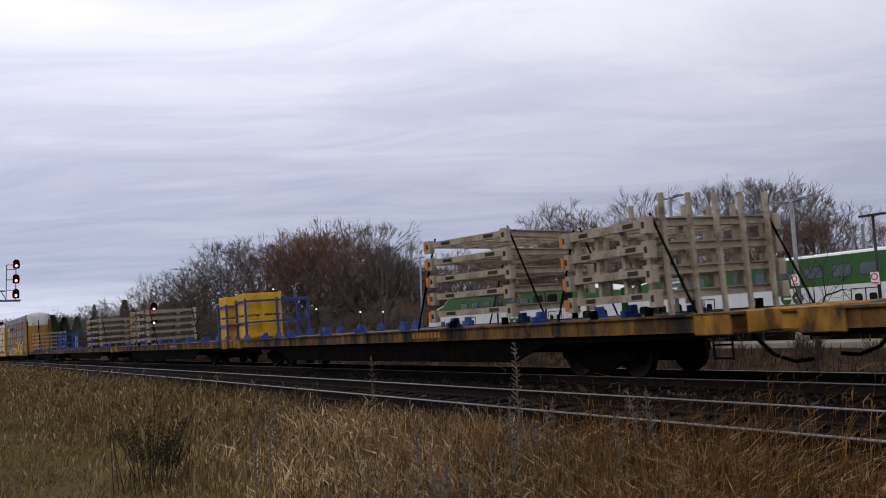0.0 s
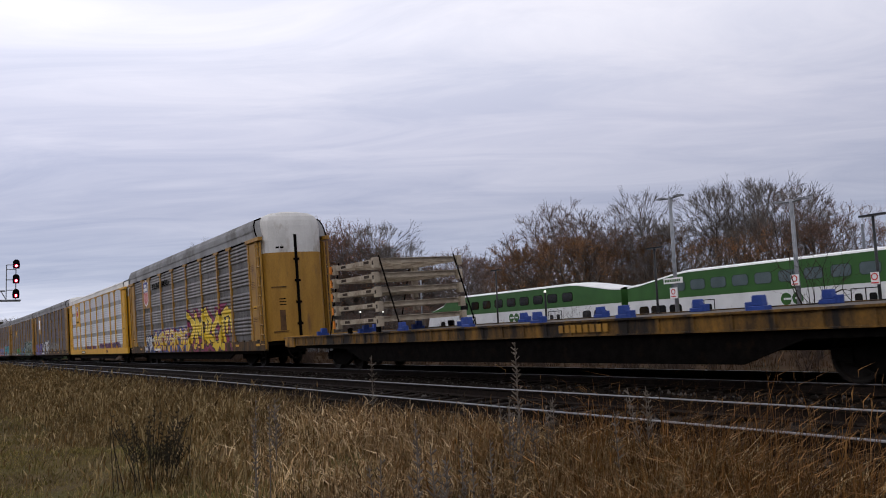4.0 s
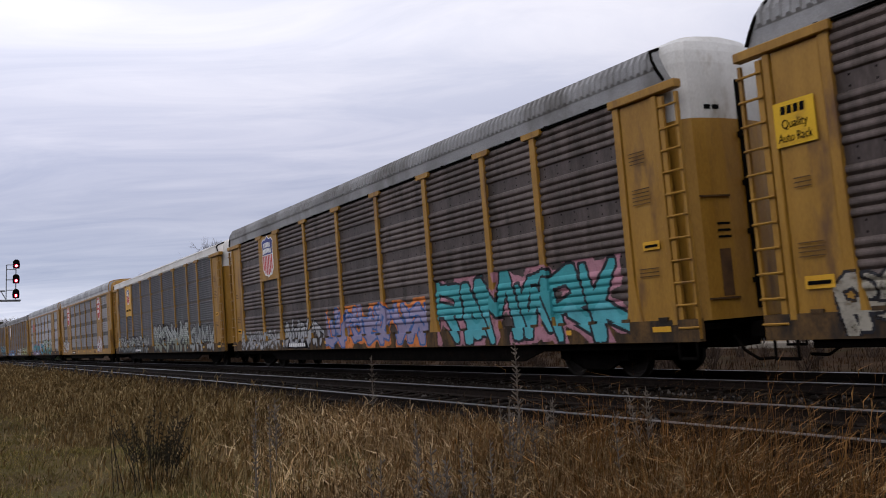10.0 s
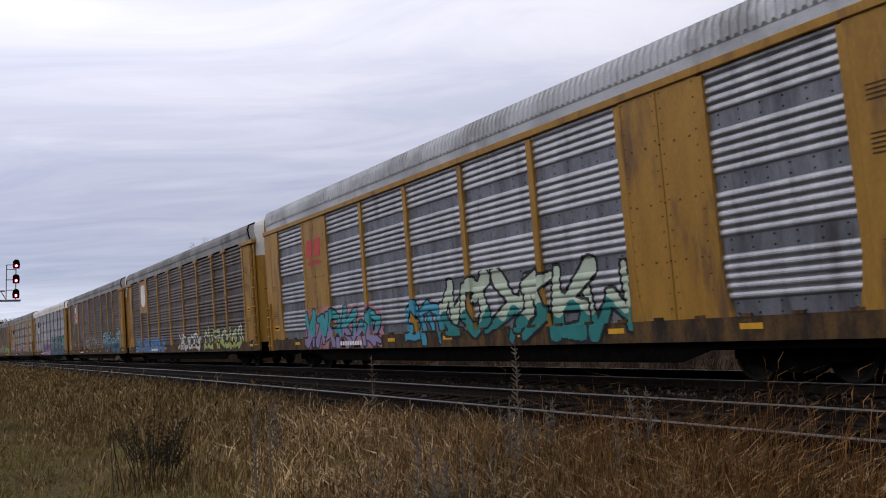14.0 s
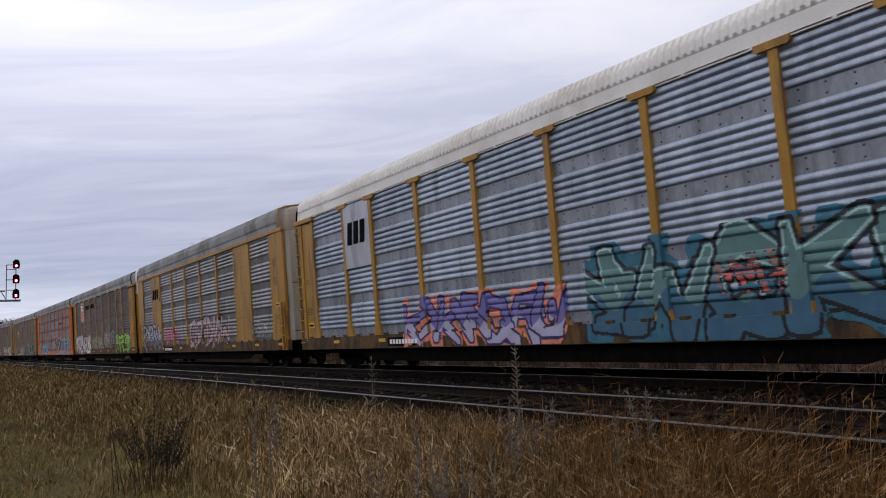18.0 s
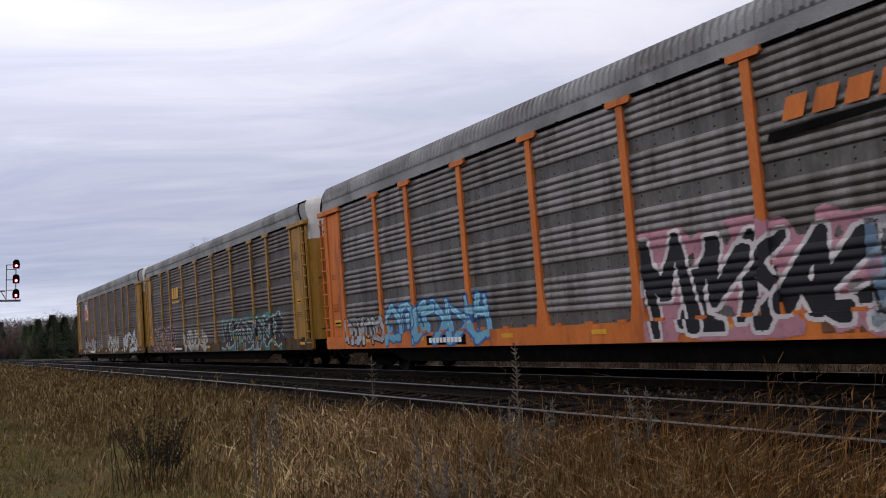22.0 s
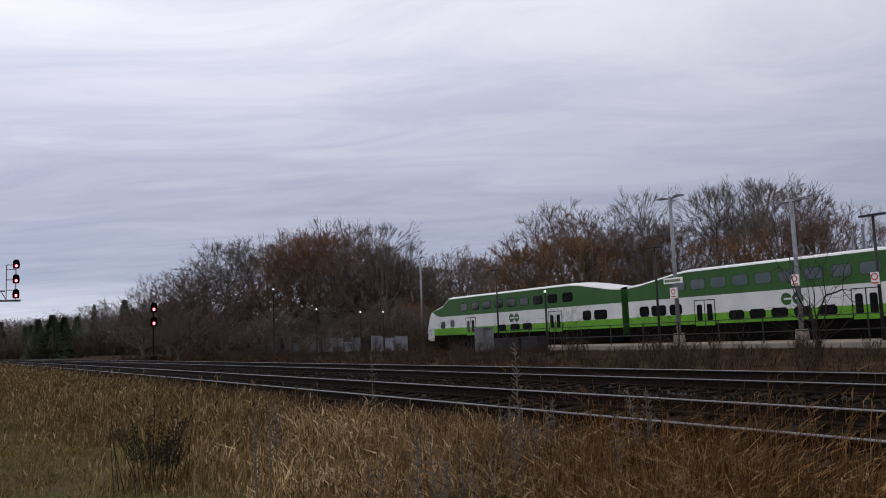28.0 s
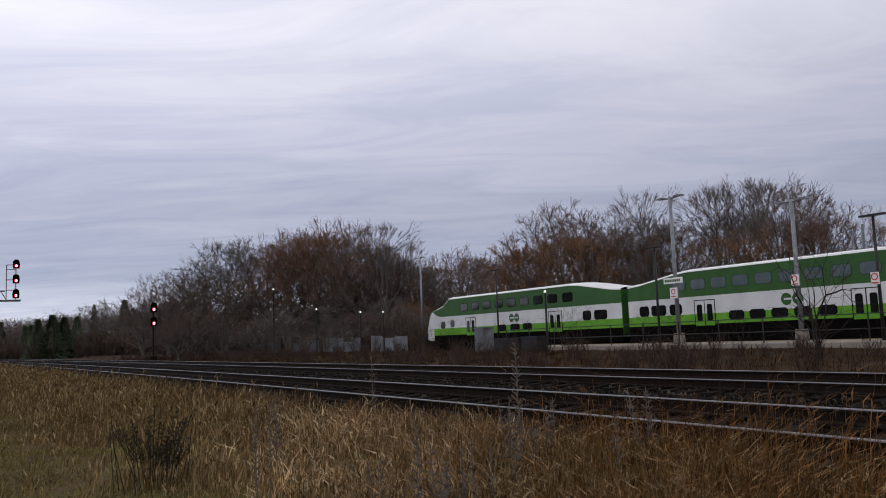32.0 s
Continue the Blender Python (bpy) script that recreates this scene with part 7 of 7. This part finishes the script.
# (kind, azimuth from the line in degrees, distance, height, width)
PLAN = [("grey", 10.8, 118, 9.0, 1.0), ("brown", 12.3, 112, 12.2, 0.9), ("grey", 14.0, 115, 13.0, 0.9), ("grey", 15.8, 112, 15.4, 1.0), ("brown", 17.0, 118, 16.4, 0.9), ("grey", 18.2, 112, 16.2, 1.0),
        ("red", 20.0, 108, 16.6, 1.0), ("red", 22.0, 106, 17.6, 1.05), ("red", 23.6, 104, 17.2, 1.0), ("oak", 25.2, 104, 15.8, 1.0), ("tall", 26.6, 98, 15.6, 0.9), ("tall", 28.2, 100, 13.6, 0.9),
        ("brown", 30.0, 106, 13.0, 1.0), ("red", 32.0, 108, 13.4, 1.1), ("brown", 34.0, 104, 12.2, 1.1), ("amber", 36.4, 84, 10.1, 1.0), ("oak", 37.4, 88, 13.8, 1.0), ("oak", 40.0, 86, 14.1, 1.1),
        ("amber", 39.0, 80, 10.7, 1.1), ("oak", 42.4, 86, 13.2, 1.0), ("tall", 44.6, 82, 13.9, 1.0), ("amber", 46.6, 78, 11.0, 1.1), ("brown", 47.8, 84, 12.4, 1.0), ("tall", 50.2, 80, 14.1, 1.0),
        ("tall", 52.0, 78, 14.3, 1.0), ("oak", 54.2, 76, 13.6, 0.9), ("red", 55.8, 78, 12.0, 1.0), ("tall", 53.2, 82, 14.1, 1.0), ("amber", 48.8, 76, 10.0, 1.1), ("brown", 35.0, 110, 12.8, 1.1)]
PLAN += [("brown", 13.2, 120, 11.5, 1.1), ("brown", 15.0, 122, 14.0, 1.1), ("brown", 19.2, 114, 14.6, 1.1), ("red", 21.0, 114, 15.6, 1.1),
         ("red", 24.4, 110, 15.0, 1.1), ("brown", 26.0, 110, 14.0, 1.1), ("red", 27.6, 106, 12.2, 1.1), ("brown", 29.0, 110, 12.2, 1.1), ("oak", 38.6, 90, 14.4, 1.0), ("brown", 41.2, 90, 13.0, 1.1),
         ("brown", 43.6, 88, 12.8, 1.0), ("tall", 49.2, 82, 15.0, 1.0), ("tall", 51.2, 82, 15.4, 1.0)]
for kind, az, dist, h, w in PLAN:
    tree(kind, -dist * math.cos(radians(az)), dist * math.sin(radians(az)), h * (1.1 if 36 < az < 46 else 1.0), -0.3, w)
# a second, lower rank that closes the wood behind and beneath
for i in range(46):
    az = 11.0 + i * 0.95 + random.uniform(-0.4, 0.4)
    dist = (124 if az < 30 else 118 if az < 36 else 96) + random.uniform(-4, 10)
    tree(random.choice(("red", "brown", "brown", "oak")), -dist * math.cos(radians(az)), dist * math.sin(radians(az)), random.uniform(7.0, 10.5) if az < 36 else random.uniform(6.5, 9.0), -0.3, 1.25)
# small scrub trees in front of the wood
for i in range(15):
    az = 13.0 + i * 1.17 + random.uniform(-0.3, 0.3)
    dist = random.uniform(84, 98)
    tree(random.choice(("brown", "red", "tall")), -dist * math.cos(radians(az)), dist * math.sin(radians(az)), random.uniform(4.0, 6.5), -0.4, 1.3)
# far belt down the line
for i in range(30):
    az = 1.0 + i * 0.42
    dist = random.uniform(230, 330)
    tree(random.choice(("brown", "grey", "red", "brown")), -dist * math.cos(radians(az)), dist * math.sin(radians(az)), random.uniform(11, 16), -1.0, 1.5)


def conifer_mesh(seed):
    rng = random.Random(seed)
    v, f = [], []
    for i in range(3600):
        z = 0.4 + 11.2 * rng.random() ** 1.25
        r = (12.0 - z) * 0.24 * rng.uniform(0.3, 1.0)
        a = rng.uniform(0, 2 * math.pi)
        p = Vector((r * math.cos(a), r * math.sin(a), z))
        d = Vector((math.cos(a) + rng.gauss(0, 0.3), math.sin(a) + rng.gauss(0, 0.3), rng.gauss(-0.25, 0.25))).normalized() * rng.uniform(0.25, 0.6)
        s = d.orthogonal().normalized() * rng.uniform(0.05, 0.12)
        b = len(v)
        v += [tuple(p - s), tuple(p + s), tuple(p + d)]
        f.append((b, b + 1, b + 2))
    bm = bmesh.new()
    tube(bm, (0, 0, -0.4), (0, 0, 11.5), 0.22, 0.03, n=6)
    return mesh_of(bm, "trunk", M["bark"]), raw("crown", v, f, M["leaf_green"])


FIR = conifer_mesh(5)


def fir(x, y, h, wide=1.0):
    root = thing("fir_tree", "dark green conifer in the distance", "tree", group="conifers", at=pose(x, y, -0.8, 0, 0, random.uniform(0, 360)))
    root.scale = (h / 12 * wide, h / 12 * wide, h / 12)
    part("trunk", FIR[0], None, root)
    part("crown", FIR[1], None, root)


for az, dist, h, w in ((4.6, 190, 9.0, 1.5), (5.4, 185, 9.6, 1.6), (6.1, 188, 9.2, 1.5), (3.9, 205, 8.0, 1.4), (4.2, 230, 9.0, 1.6), (5.8, 200, 8.6, 1.6), (7.8, 250, 15.0, 0.7), (9.6, 240, 15.6, 1.2), (10.1, 235, 13.0, 1.2), (6.8, 230, 11.0, 1.3), (2.6, 260, 11.0, 1.2)):
    fir(-dist * math.cos(radians(az)), dist * math.sin(radians(az)), h, w)


# ---- scrub and dry grass ----
M["grass_tan"] = isles("dry_grass", [(0.046, 0.027, 0.010), (0.205, 0.124, 0.045), (0.105, 0.070, 0.026), (0.50, 0.38, 0.2), (0.065, 0.043, 0.016), (0.26, 0.18, 0.078)])
M["grass_rust"] = isles("rust_grass", [(0.022, 0.0095, 0.003), (0.15, 0.068, 0.016), (0.045, 0.02, 0.005), (0.33, 0.175, 0.058), (0.075, 0.034, 0.009), (0.20, 0.092, 0.024)])
M["grass_olive"] = isles("olive_grass", [(0.052, 0.05, 0.012), (0.145, 0.122, 0.035), (0.25, 0.195, 0.07), (0.092, 0.082, 0.021), (0.35, 0.265, 0.125)])
M["grass_mid"] = isles("mid_grass", [(0.04, 0.023, 0.009), (0.31, 0.19, 0.082), (0.10, 0.058, 0.023), (0.66, 0.49, 0.29), (0.15, 0.088, 0.036), (0.40, 0.265, 0.13)])
M["grass_bank"] = isles("bank_grass", [(0.015, 0.008, 0.004), (0.046, 0.024, 0.012), (0.026, 0.0135, 0.0065), (0.07, 0.039, 0.02)])
M["weed_grey"] = isles("dead_weed", [(0.09, 0.075, 0.06), (0.17, 0.145, 0.12), (0.12, 0.095, 0.085)])
M["weed_dark"] = isles("dark_weed", [(0.018, 0.015, 0.01), (0.045, 0.038, 0.026), (0.03, 0.028, 0.017)])


def ground_z(x, y):
    """The ground's height, or the near ballast bed's where that lies over it."""
    o = line_off(x, y)
    z = level(o)
    if abs(o) > 8.2 or o > 4:
        z += 0.10 * noise.noise(Vector((x * 0.35, o * 0.35, 0))) + 0.04 * noise.noise(Vector((x * 1.3, o * 1.3, 4)))
    d = abs(o - (NEAR_Y - TRACK_Y))
    return max(z, float(np.interp(d, [0, 1.0, 1.6, 2.05, 2.6], [-0.235, -0.21, -0.225, -0.36, -0.62]))) if d < 2.6 else z


def blades(name, count, area, hmin, hmax, width, mat, seed, lean=0.28, label="", bias=1.6, heads=0.0, keep=None, tuft=5):
    """Dry grass: bent two-segment blades in tufts, some with a seed head."""
    rng = np.random.default_rng(seed)
    x0, x1, y0, y1 = area
    verts, faces = [], []
    made = 0
    while made < count:
        # denser towards the camera, down the line ever thinner
        cx = -(-x1 + (-x0 + x1) * rng.random() ** bias)
        cy = rng.uniform(y0, y1)
        if keep and not keep(cx, cy, rng):
            continue
        th = rng.uniform(hmin, hmax)
        for _ in range(tuft):
            x, y = cx + rng.normal(0, 0.09), cy + rng.normal(0, 0.09)
            d = math.hypot(x, y)
            if d < 2.2:
                continue
            z = ground_z(x, y) - 0.02
            h = th * rng.uniform(0.55, 1.1)
            a = rng.uniform(0, 2 * math.pi)
            w = width * rng.uniform(0.5, 1.15) * (1 + d * 0.03)
            ux, uy = math.cos(a) * w, math.sin(a) * w
            l = lean * h * rng.normal(1.0, 0.6)
            b = rng.normal(0.6, 0.9) if rng.random() < 0.45 else rng.uniform(0, 2 * math.pi)
            lx, ly = math.cos(b) * l, math.sin(b) * l
            curl = max(0.0, rng.normal(0.16, 0.2)) if lean > 0.3 else 0.0
            k = len(verts)
            verts += [(x - ux, y - uy, z), (x + ux, y + uy, z), (x + ux * 0.7 + lx * 0.35, y + uy * 0.7 + ly * 0.35, z + h * 0.58), (x - ux * 0.7 + lx * 0.35, y - uy * 0.7 + ly * 0.35, z + h * 0.58), (x + lx * (1 + curl), y + ly * (1 + curl), z + h * (0.97 - curl))]
            faces += [(k, k + 1, k + 2, k + 3), (k + 3, k + 2, k + 4)]
            if heads and rng.random() < heads:
                k = len(verts)
                tx, ty, tz = x + lx * (1 + curl), y + ly * (1 + curl), z + h * (0.95 - curl)
                ex, ey, ez = tx + lx * 0.35, ty + ly * 0.35, tz + 0.10 * rng.uniform(0.7, 1.3)
                q = w * 2.0 + 0.004
                verts += [(tx, ty, tz - 0.03), (tx + q, ty - q, tz + 0.04), (ex, ey, ez), (tx - q, ty + q, tz + 0.04)]
                faces.append((k, k + 1, k + 2, k + 3))
        made += tuft
    ob = new(name, raw(name, verts, faces, mat))
    tagged(ob, label, "grass", kind="stuff")
    return ob


def reaches(x, y):
    return line_off(x, y) < -7.6


def left_part(x, y, rng):
    return reaches(x, y) and math.degrees(math.atan2(y, -x)) < 26 + rng.normal(0, 5)


def clumpy(f):
    return lambda x, y, r: f(x, y, r) and noise.noise(Vector((x * 0.9, y * 0.9, 2.0))) + 0.5 * noise.noise(Vector((x * 2.7, y * 2.7, 5.0))) > r.normal(-0.12, 0.3)


def azimuth(x, y):
    return math.degrees(math.atan2(y, -x))


def turf(x, y):
    """The low mown-looking patch at the field's near corner."""
    return noise.noise(Vector((x * 0.35, y * 0.6, 9.0))) * 2.0 + (2.3 - y) * 0.8 + (x + 14.5) * 0.12 > 0.2 and azimuth(x, y) < 19


blades("tall_dry_grass", 36000, (-16, 1.5, 0.6, 5.6), 0.34, 0.68, 0.0034, M["grass_rust"], 1, 0.34, "tall rust-brown dry grass beside the ballast", 1.1, 0.25, clumpy(lambda x, y, r: reaches(x, y) and azimuth(x, y) > 38 + r.normal(0, 6)))
blades("pale_dry_grass", 7000, (-16, 1.5, 0.6, 5.6), 0.24, 0.6, 0.0038, M["grass_tan"], 2, 0.42, "pale straw grass with bent seed heads", 1.1, 0.4, clumpy(lambda x, y, r: reaches(x, y) and azimuth(x, y) > 36 + r.normal(0, 6)))
blades("middle_grass", 52000, (-26, -2.0, 0.6, 5.6), 0.16, 0.46, 0.0034, M["grass_mid"], 12, 0.55, "tan and brown dry grass with pale seed heads", 1.15, 0.35, clumpy(lambda x, y, r: reaches(x, y) and 25 + r.normal(0, 4) < azimuth(x, y) < 52 + r.normal(0, 5)))
blades("field_grass", 70000, (-60, -4.0, -4.0, 5.6), 0.12, 0.36, 0.0036, M["grass_tan"], 3, 0.6, "short tan field grass", 1.5, 0.2, clumpy(lambda x, y, r: left_part(x, y, r) and (not turf(x, y) or r.random() < 0.12)))
blades("green_field_grass", 40000, (-40, -4.0, -4.0, 4.2), 0.06, 0.17, 0.004, M["grass_olive"], 4, 0.6, "short olive green turf among the dry grass", 1.5, 0.0, left_part)
blades("verge_grass", 26000, (-110, -14.0, -2.0, 6.0), 0.34, 0.74, 0.0052, M["grass_tan"], 5, 0.35, "tan verge grass along the track", 1.3, 0.2, lambda x, y, r: -10.2 < line_off(x, y) < -7.75 + r.normal(0, 0.25))
blades("far_field_grass", 22000, (-150, -40.0, -14.0, 6.0), 0.25, 0.5, 0.008, M["grass_tan"], 6, 0.3, "tan field grass farther down the line", 1.2, 0.0, lambda x, y, r: reaches(x, y))
blades("bank_grass", 30000, (-120, 0.0, 15.8, 30.5), 0.15, 0.4, 0.007, M["grass_bank"], 7, 0.3, "dry brown grass on the bank beyond the tracks", 1.0, 0.0)


M["grass_turf"] = isles("low_turf", [(0.065, 0.064, 0.015), (0.17, 0.135, 0.042), (0.105, 0.098, 0.024), (0.28, 0.21, 0.083), (0.08, 0.055, 0.019), (0.14, 0.122, 0.033)])
blades("low_turf", 52000, (-24, -6.0, -2.2, 2.8), 0.03, 0.10, 0.0042, M["grass_turf"], 31, 0.9, "low matted olive turf with dry brown patches", 1.2, 0.0, lambda x, y, r: azimuth(x, y) < 24 and turf(x, y))
M["grass_shoulder"] = isles("shoulder_grass", [(0.03, 0.018, 0.009), (0.095, 0.058, 0.026), (0.05, 0.03, 0.014), (0.19, 0.125, 0.062), (0.07, 0.042, 0.02)])
blades("shoulder_grass", 17000, (-40, -1.5, 4.4, 6.2), 0.07, 0.30, 0.003, M["grass_shoulder"], 33, 0.7, "thin brown grass straggling over the ballast's edge", 1.2, 0.1, clumpy(lambda x, y, r: -7.9 < line_off(x, y) < -6.75 - abs(r.normal(0, 0.4)) and azimuth(x, y) > 9), 4)
blades("feather_grass", 5200, (-12, 1.5, 3.6, 5.75), 0.5, 0.86, 0.0028, M["grass_rust"], 35, 0.42, "tall feathery rust grass bending over the rail", 1.0, 0.8, clumpy(lambda x, y, r: azimuth(x, y) > 40 + r.normal(0, 3)), 4)


def scrub(name, count, area, mat, seed, hmin, hmax, label):
    rng = random.Random(seed)
    v, f = [], []
    for i in range(count):
        cx, cy = rng.uniform(area[0], area[1]), rng.uniform(area[2], area[3])
        z = ground_z(cx, cy)
        h = rng.uniform(hmin, hmax)
        for k in range(26):
            a = rng.uniform(0, 2 * math.pi)
            d = Vector((math.cos(a) * 0.45, math.sin(a) * 0.45, 1)).normalized()
            p = Vector((cx + rng.gauss(0, 0.12), cy + rng.gauss(0, 0.12), z - 0.05))
            e = p + d * h * rng.uniform(0.5, 1.0)
            s = d.orthogonal().normalized() * (0.012 if hmax < 6 else 0.07)
            b = len(v)
            v += [tuple(p - s), tuple(p + s), tuple(e)]
            f.append((b, b + 1, b + 2))
            for q in range(3):
                m = p.lerp(e, rng.uniform(0.35, 0.9))
                g = m + (d + Vector((rng.gauss(0, 0.7), rng.gauss(0, 0.7), 0.2))).normalized() * h * 0.3
                b = len(v)
                v += [tuple(m - s * 0.6), tuple(m + s * 0.6), tuple(g)]
                f.append((b, b + 1, b + 2))
    tagged(new(name, raw(name, v, f, mat)), label, "shrubs", kind="stuff")


M["grass_pale"] = isles("pale_leaves", [(0.32, 0.20, 0.086), (0.56, 0.41, 0.22), (0.72, 0.57, 0.36), (0.40, 0.25, 0.11)])
blades("pale_grass_leaves", 27000, (-18, 0.5, 0.6, 5.2), 0.22, 0.5, 0.0062, M["grass_pale"], 21, 0.95, "pale bent dead grass leaves", 1.1, 0.0, clumpy(lambda x, y, r: reaches(x, y) and azimuth(x, y) > 27 + r.normal(0, 5)), 3)


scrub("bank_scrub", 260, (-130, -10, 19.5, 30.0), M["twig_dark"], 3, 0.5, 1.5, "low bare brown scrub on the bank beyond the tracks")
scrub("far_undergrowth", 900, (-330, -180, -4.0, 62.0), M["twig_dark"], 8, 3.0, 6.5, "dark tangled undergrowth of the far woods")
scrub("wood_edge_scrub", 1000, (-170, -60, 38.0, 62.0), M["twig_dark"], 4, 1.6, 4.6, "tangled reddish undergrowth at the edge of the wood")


def bank_bush(x, y, h, kind, wide, label):
    wood, crown, hold = KINDS[kind]
    root = thing("bush", label, "bush", group="bushes on the bank", at=pose(x, y, ground_z(x, y) - 0.5 * h / 14, 0, 0, random.uniform(0, 360)))
    root.scale = (h / 14 * wide, h / 14 * wide, h / 14)
    part("trunk", wood, None, root)
    part("crown", crown, None, root)
    if hold:
        part("leaves", hold, None, root)


bank_bush(-18.6, 26.0, 3.9, "shrub", 1.0, "bare sapling on the bank before the platform")
bank_bush(-22.3, 26.5, 2.2, "shrub", 0.8, "small bare shrub on the bank")
bank_bush(-18.5, 25.9, 4.4, "sapling", 0.55, "dark bare sapling with crooked boughs on the bank")
for x, y, h in ((-33.5, 27.5, 2.6), (-36.0, 28.5, 3.0), (-40.5, 28.0, 2.4), (-27.0, 28.0, 2.0), (-15.5, 27.0, 2.6), (-30.0, 29.0, 2.2), (-45.0, 27.0, 2.6)):
    bank_bush(x, y, h, "shrub", 1.0, "bare multi-stemmed shrub on the bank")
bank_bush(-52.0, 29.0, 1.9, "leafy_shrub", 1.3, "low bush holding amber autumn leaves")
bank_bush(-54.5, 29.5, 1.7, "leafy_shrub", 1.3, "low bush holding amber autumn leaves")


def weed(name, x, y, h, seed, mat, label, stems=1, fan=0.12, nodes=9, side=0.09):
    """A dead flower stalk with short side sprays up its length."""
    rng = random.Random(seed)
    z = ground_z(x, y)
    root = thing(name, label, "weed", group="dead weeds", at=pose(x, y, z))
    for k in range(stems):
        bm = bmesh.new()
        a = rng.uniform(0, 2 * math.pi)
        tip = Vector((math.cos(a) * fan * h * (k > 0) + rng.gauss(0, 0.02), math.sin(a) * fan * h * (k > 0) + rng.gauss(0, 0.02), h * rng.uniform(0.75, 1.0) if k else h))
        tube(bm, (0.02 * math.cos(a) * k, 0.02 * math.sin(a) * k, -0.03), tip, 0.006, 0.003, n=5)
        st = part("stem", bm, mat, root)
        bm = bmesh.new()
        for i in range(nodes):
            q = 0.42 + 0.58 * i / nodes
            p = tip * q
            for sg in (0, 1, 2):
                b = rng.uniform(0, 2 * math.pi)
                e = p + Vector((math.cos(b), math.sin(b), 0.9)) * side * rng.uniform(0.6, 1.1) * (1.25 - q * 0.7)
                tube(bm, p, e, 0.0035, 0.005, n=4)
        part("side_sprays", bm, mat, st)
    return root


weed("dead_stalk", -6.0, 4.25, 1.34, 1, M["weed_grey"], "tall grey dead flower stalk standing in the grass", 1, nodes=20, side=0.065)
weed("dead_stalk", -10.4, 4.95, 1.12, 2, M["weed_grey"], "grey dead flower stalk beside the track", 1)
weed("dead_stalk", -9.0, 3.1, 0.9, 3, M["weed_grey"], "grey dead flower stalk in the grass", 2)
for i in range(16):
    az = radians(random.uniform(22, 48))
    d = random.uniform(5.2, 8.5)
    weed("dead_stalk", -d * math.cos(az), d * math.sin(az), random.uniform(0.6, 0.85), 20 + i, M["weed_grey"], "thin grey dead weed among the dry grass", random.choice((1, 2, 3)), 0.25, 7, 0.06)
for i, (az, d, h) in enumerate(((17.6, 7.5, 1.08), (18.6, 7.9, 1.0), (17.9, 7.2, 0.9), (32.1, 6.0, 0.86), (33.3, 6.1, 0.84), (31.3, 6.2, 0.78), (34.8, 6.6, 0.9))):
    weed("aster_stalk", -d * math.cos(radians(az)), d * math.sin(radians(az)), h, 70 + i, M["weed_grey"], "grey dead aster with a fluffy feathered top", 1, 0.08, 12, 0.04)
weed("dark_bush", -9.55, 1.9, 0.84, 50, M["weed_dark"], "small dark dried bush in the field grass", 22, 0.5, 9, 0.05)
weed("dark_bush", -9.75, 2.1, 0.5, 51, M["weed_dark"], "small dark dried bush in the field grass", 12, 0.5, 9, 0.045)


def motions():
    times = [1.0 * i for i in range(33)]
    for ob, back in TRAIN:
        walk(ob, [(t, line_pose(lead(t) + back)) for t in times])
    for ob, ahead, side, z, turn in LOADS:
        walk(ob, [(t, line_pose(lead(t) - ahead) @ pose(0, side, z, 0, 0, turn)) for t in times])


motions()
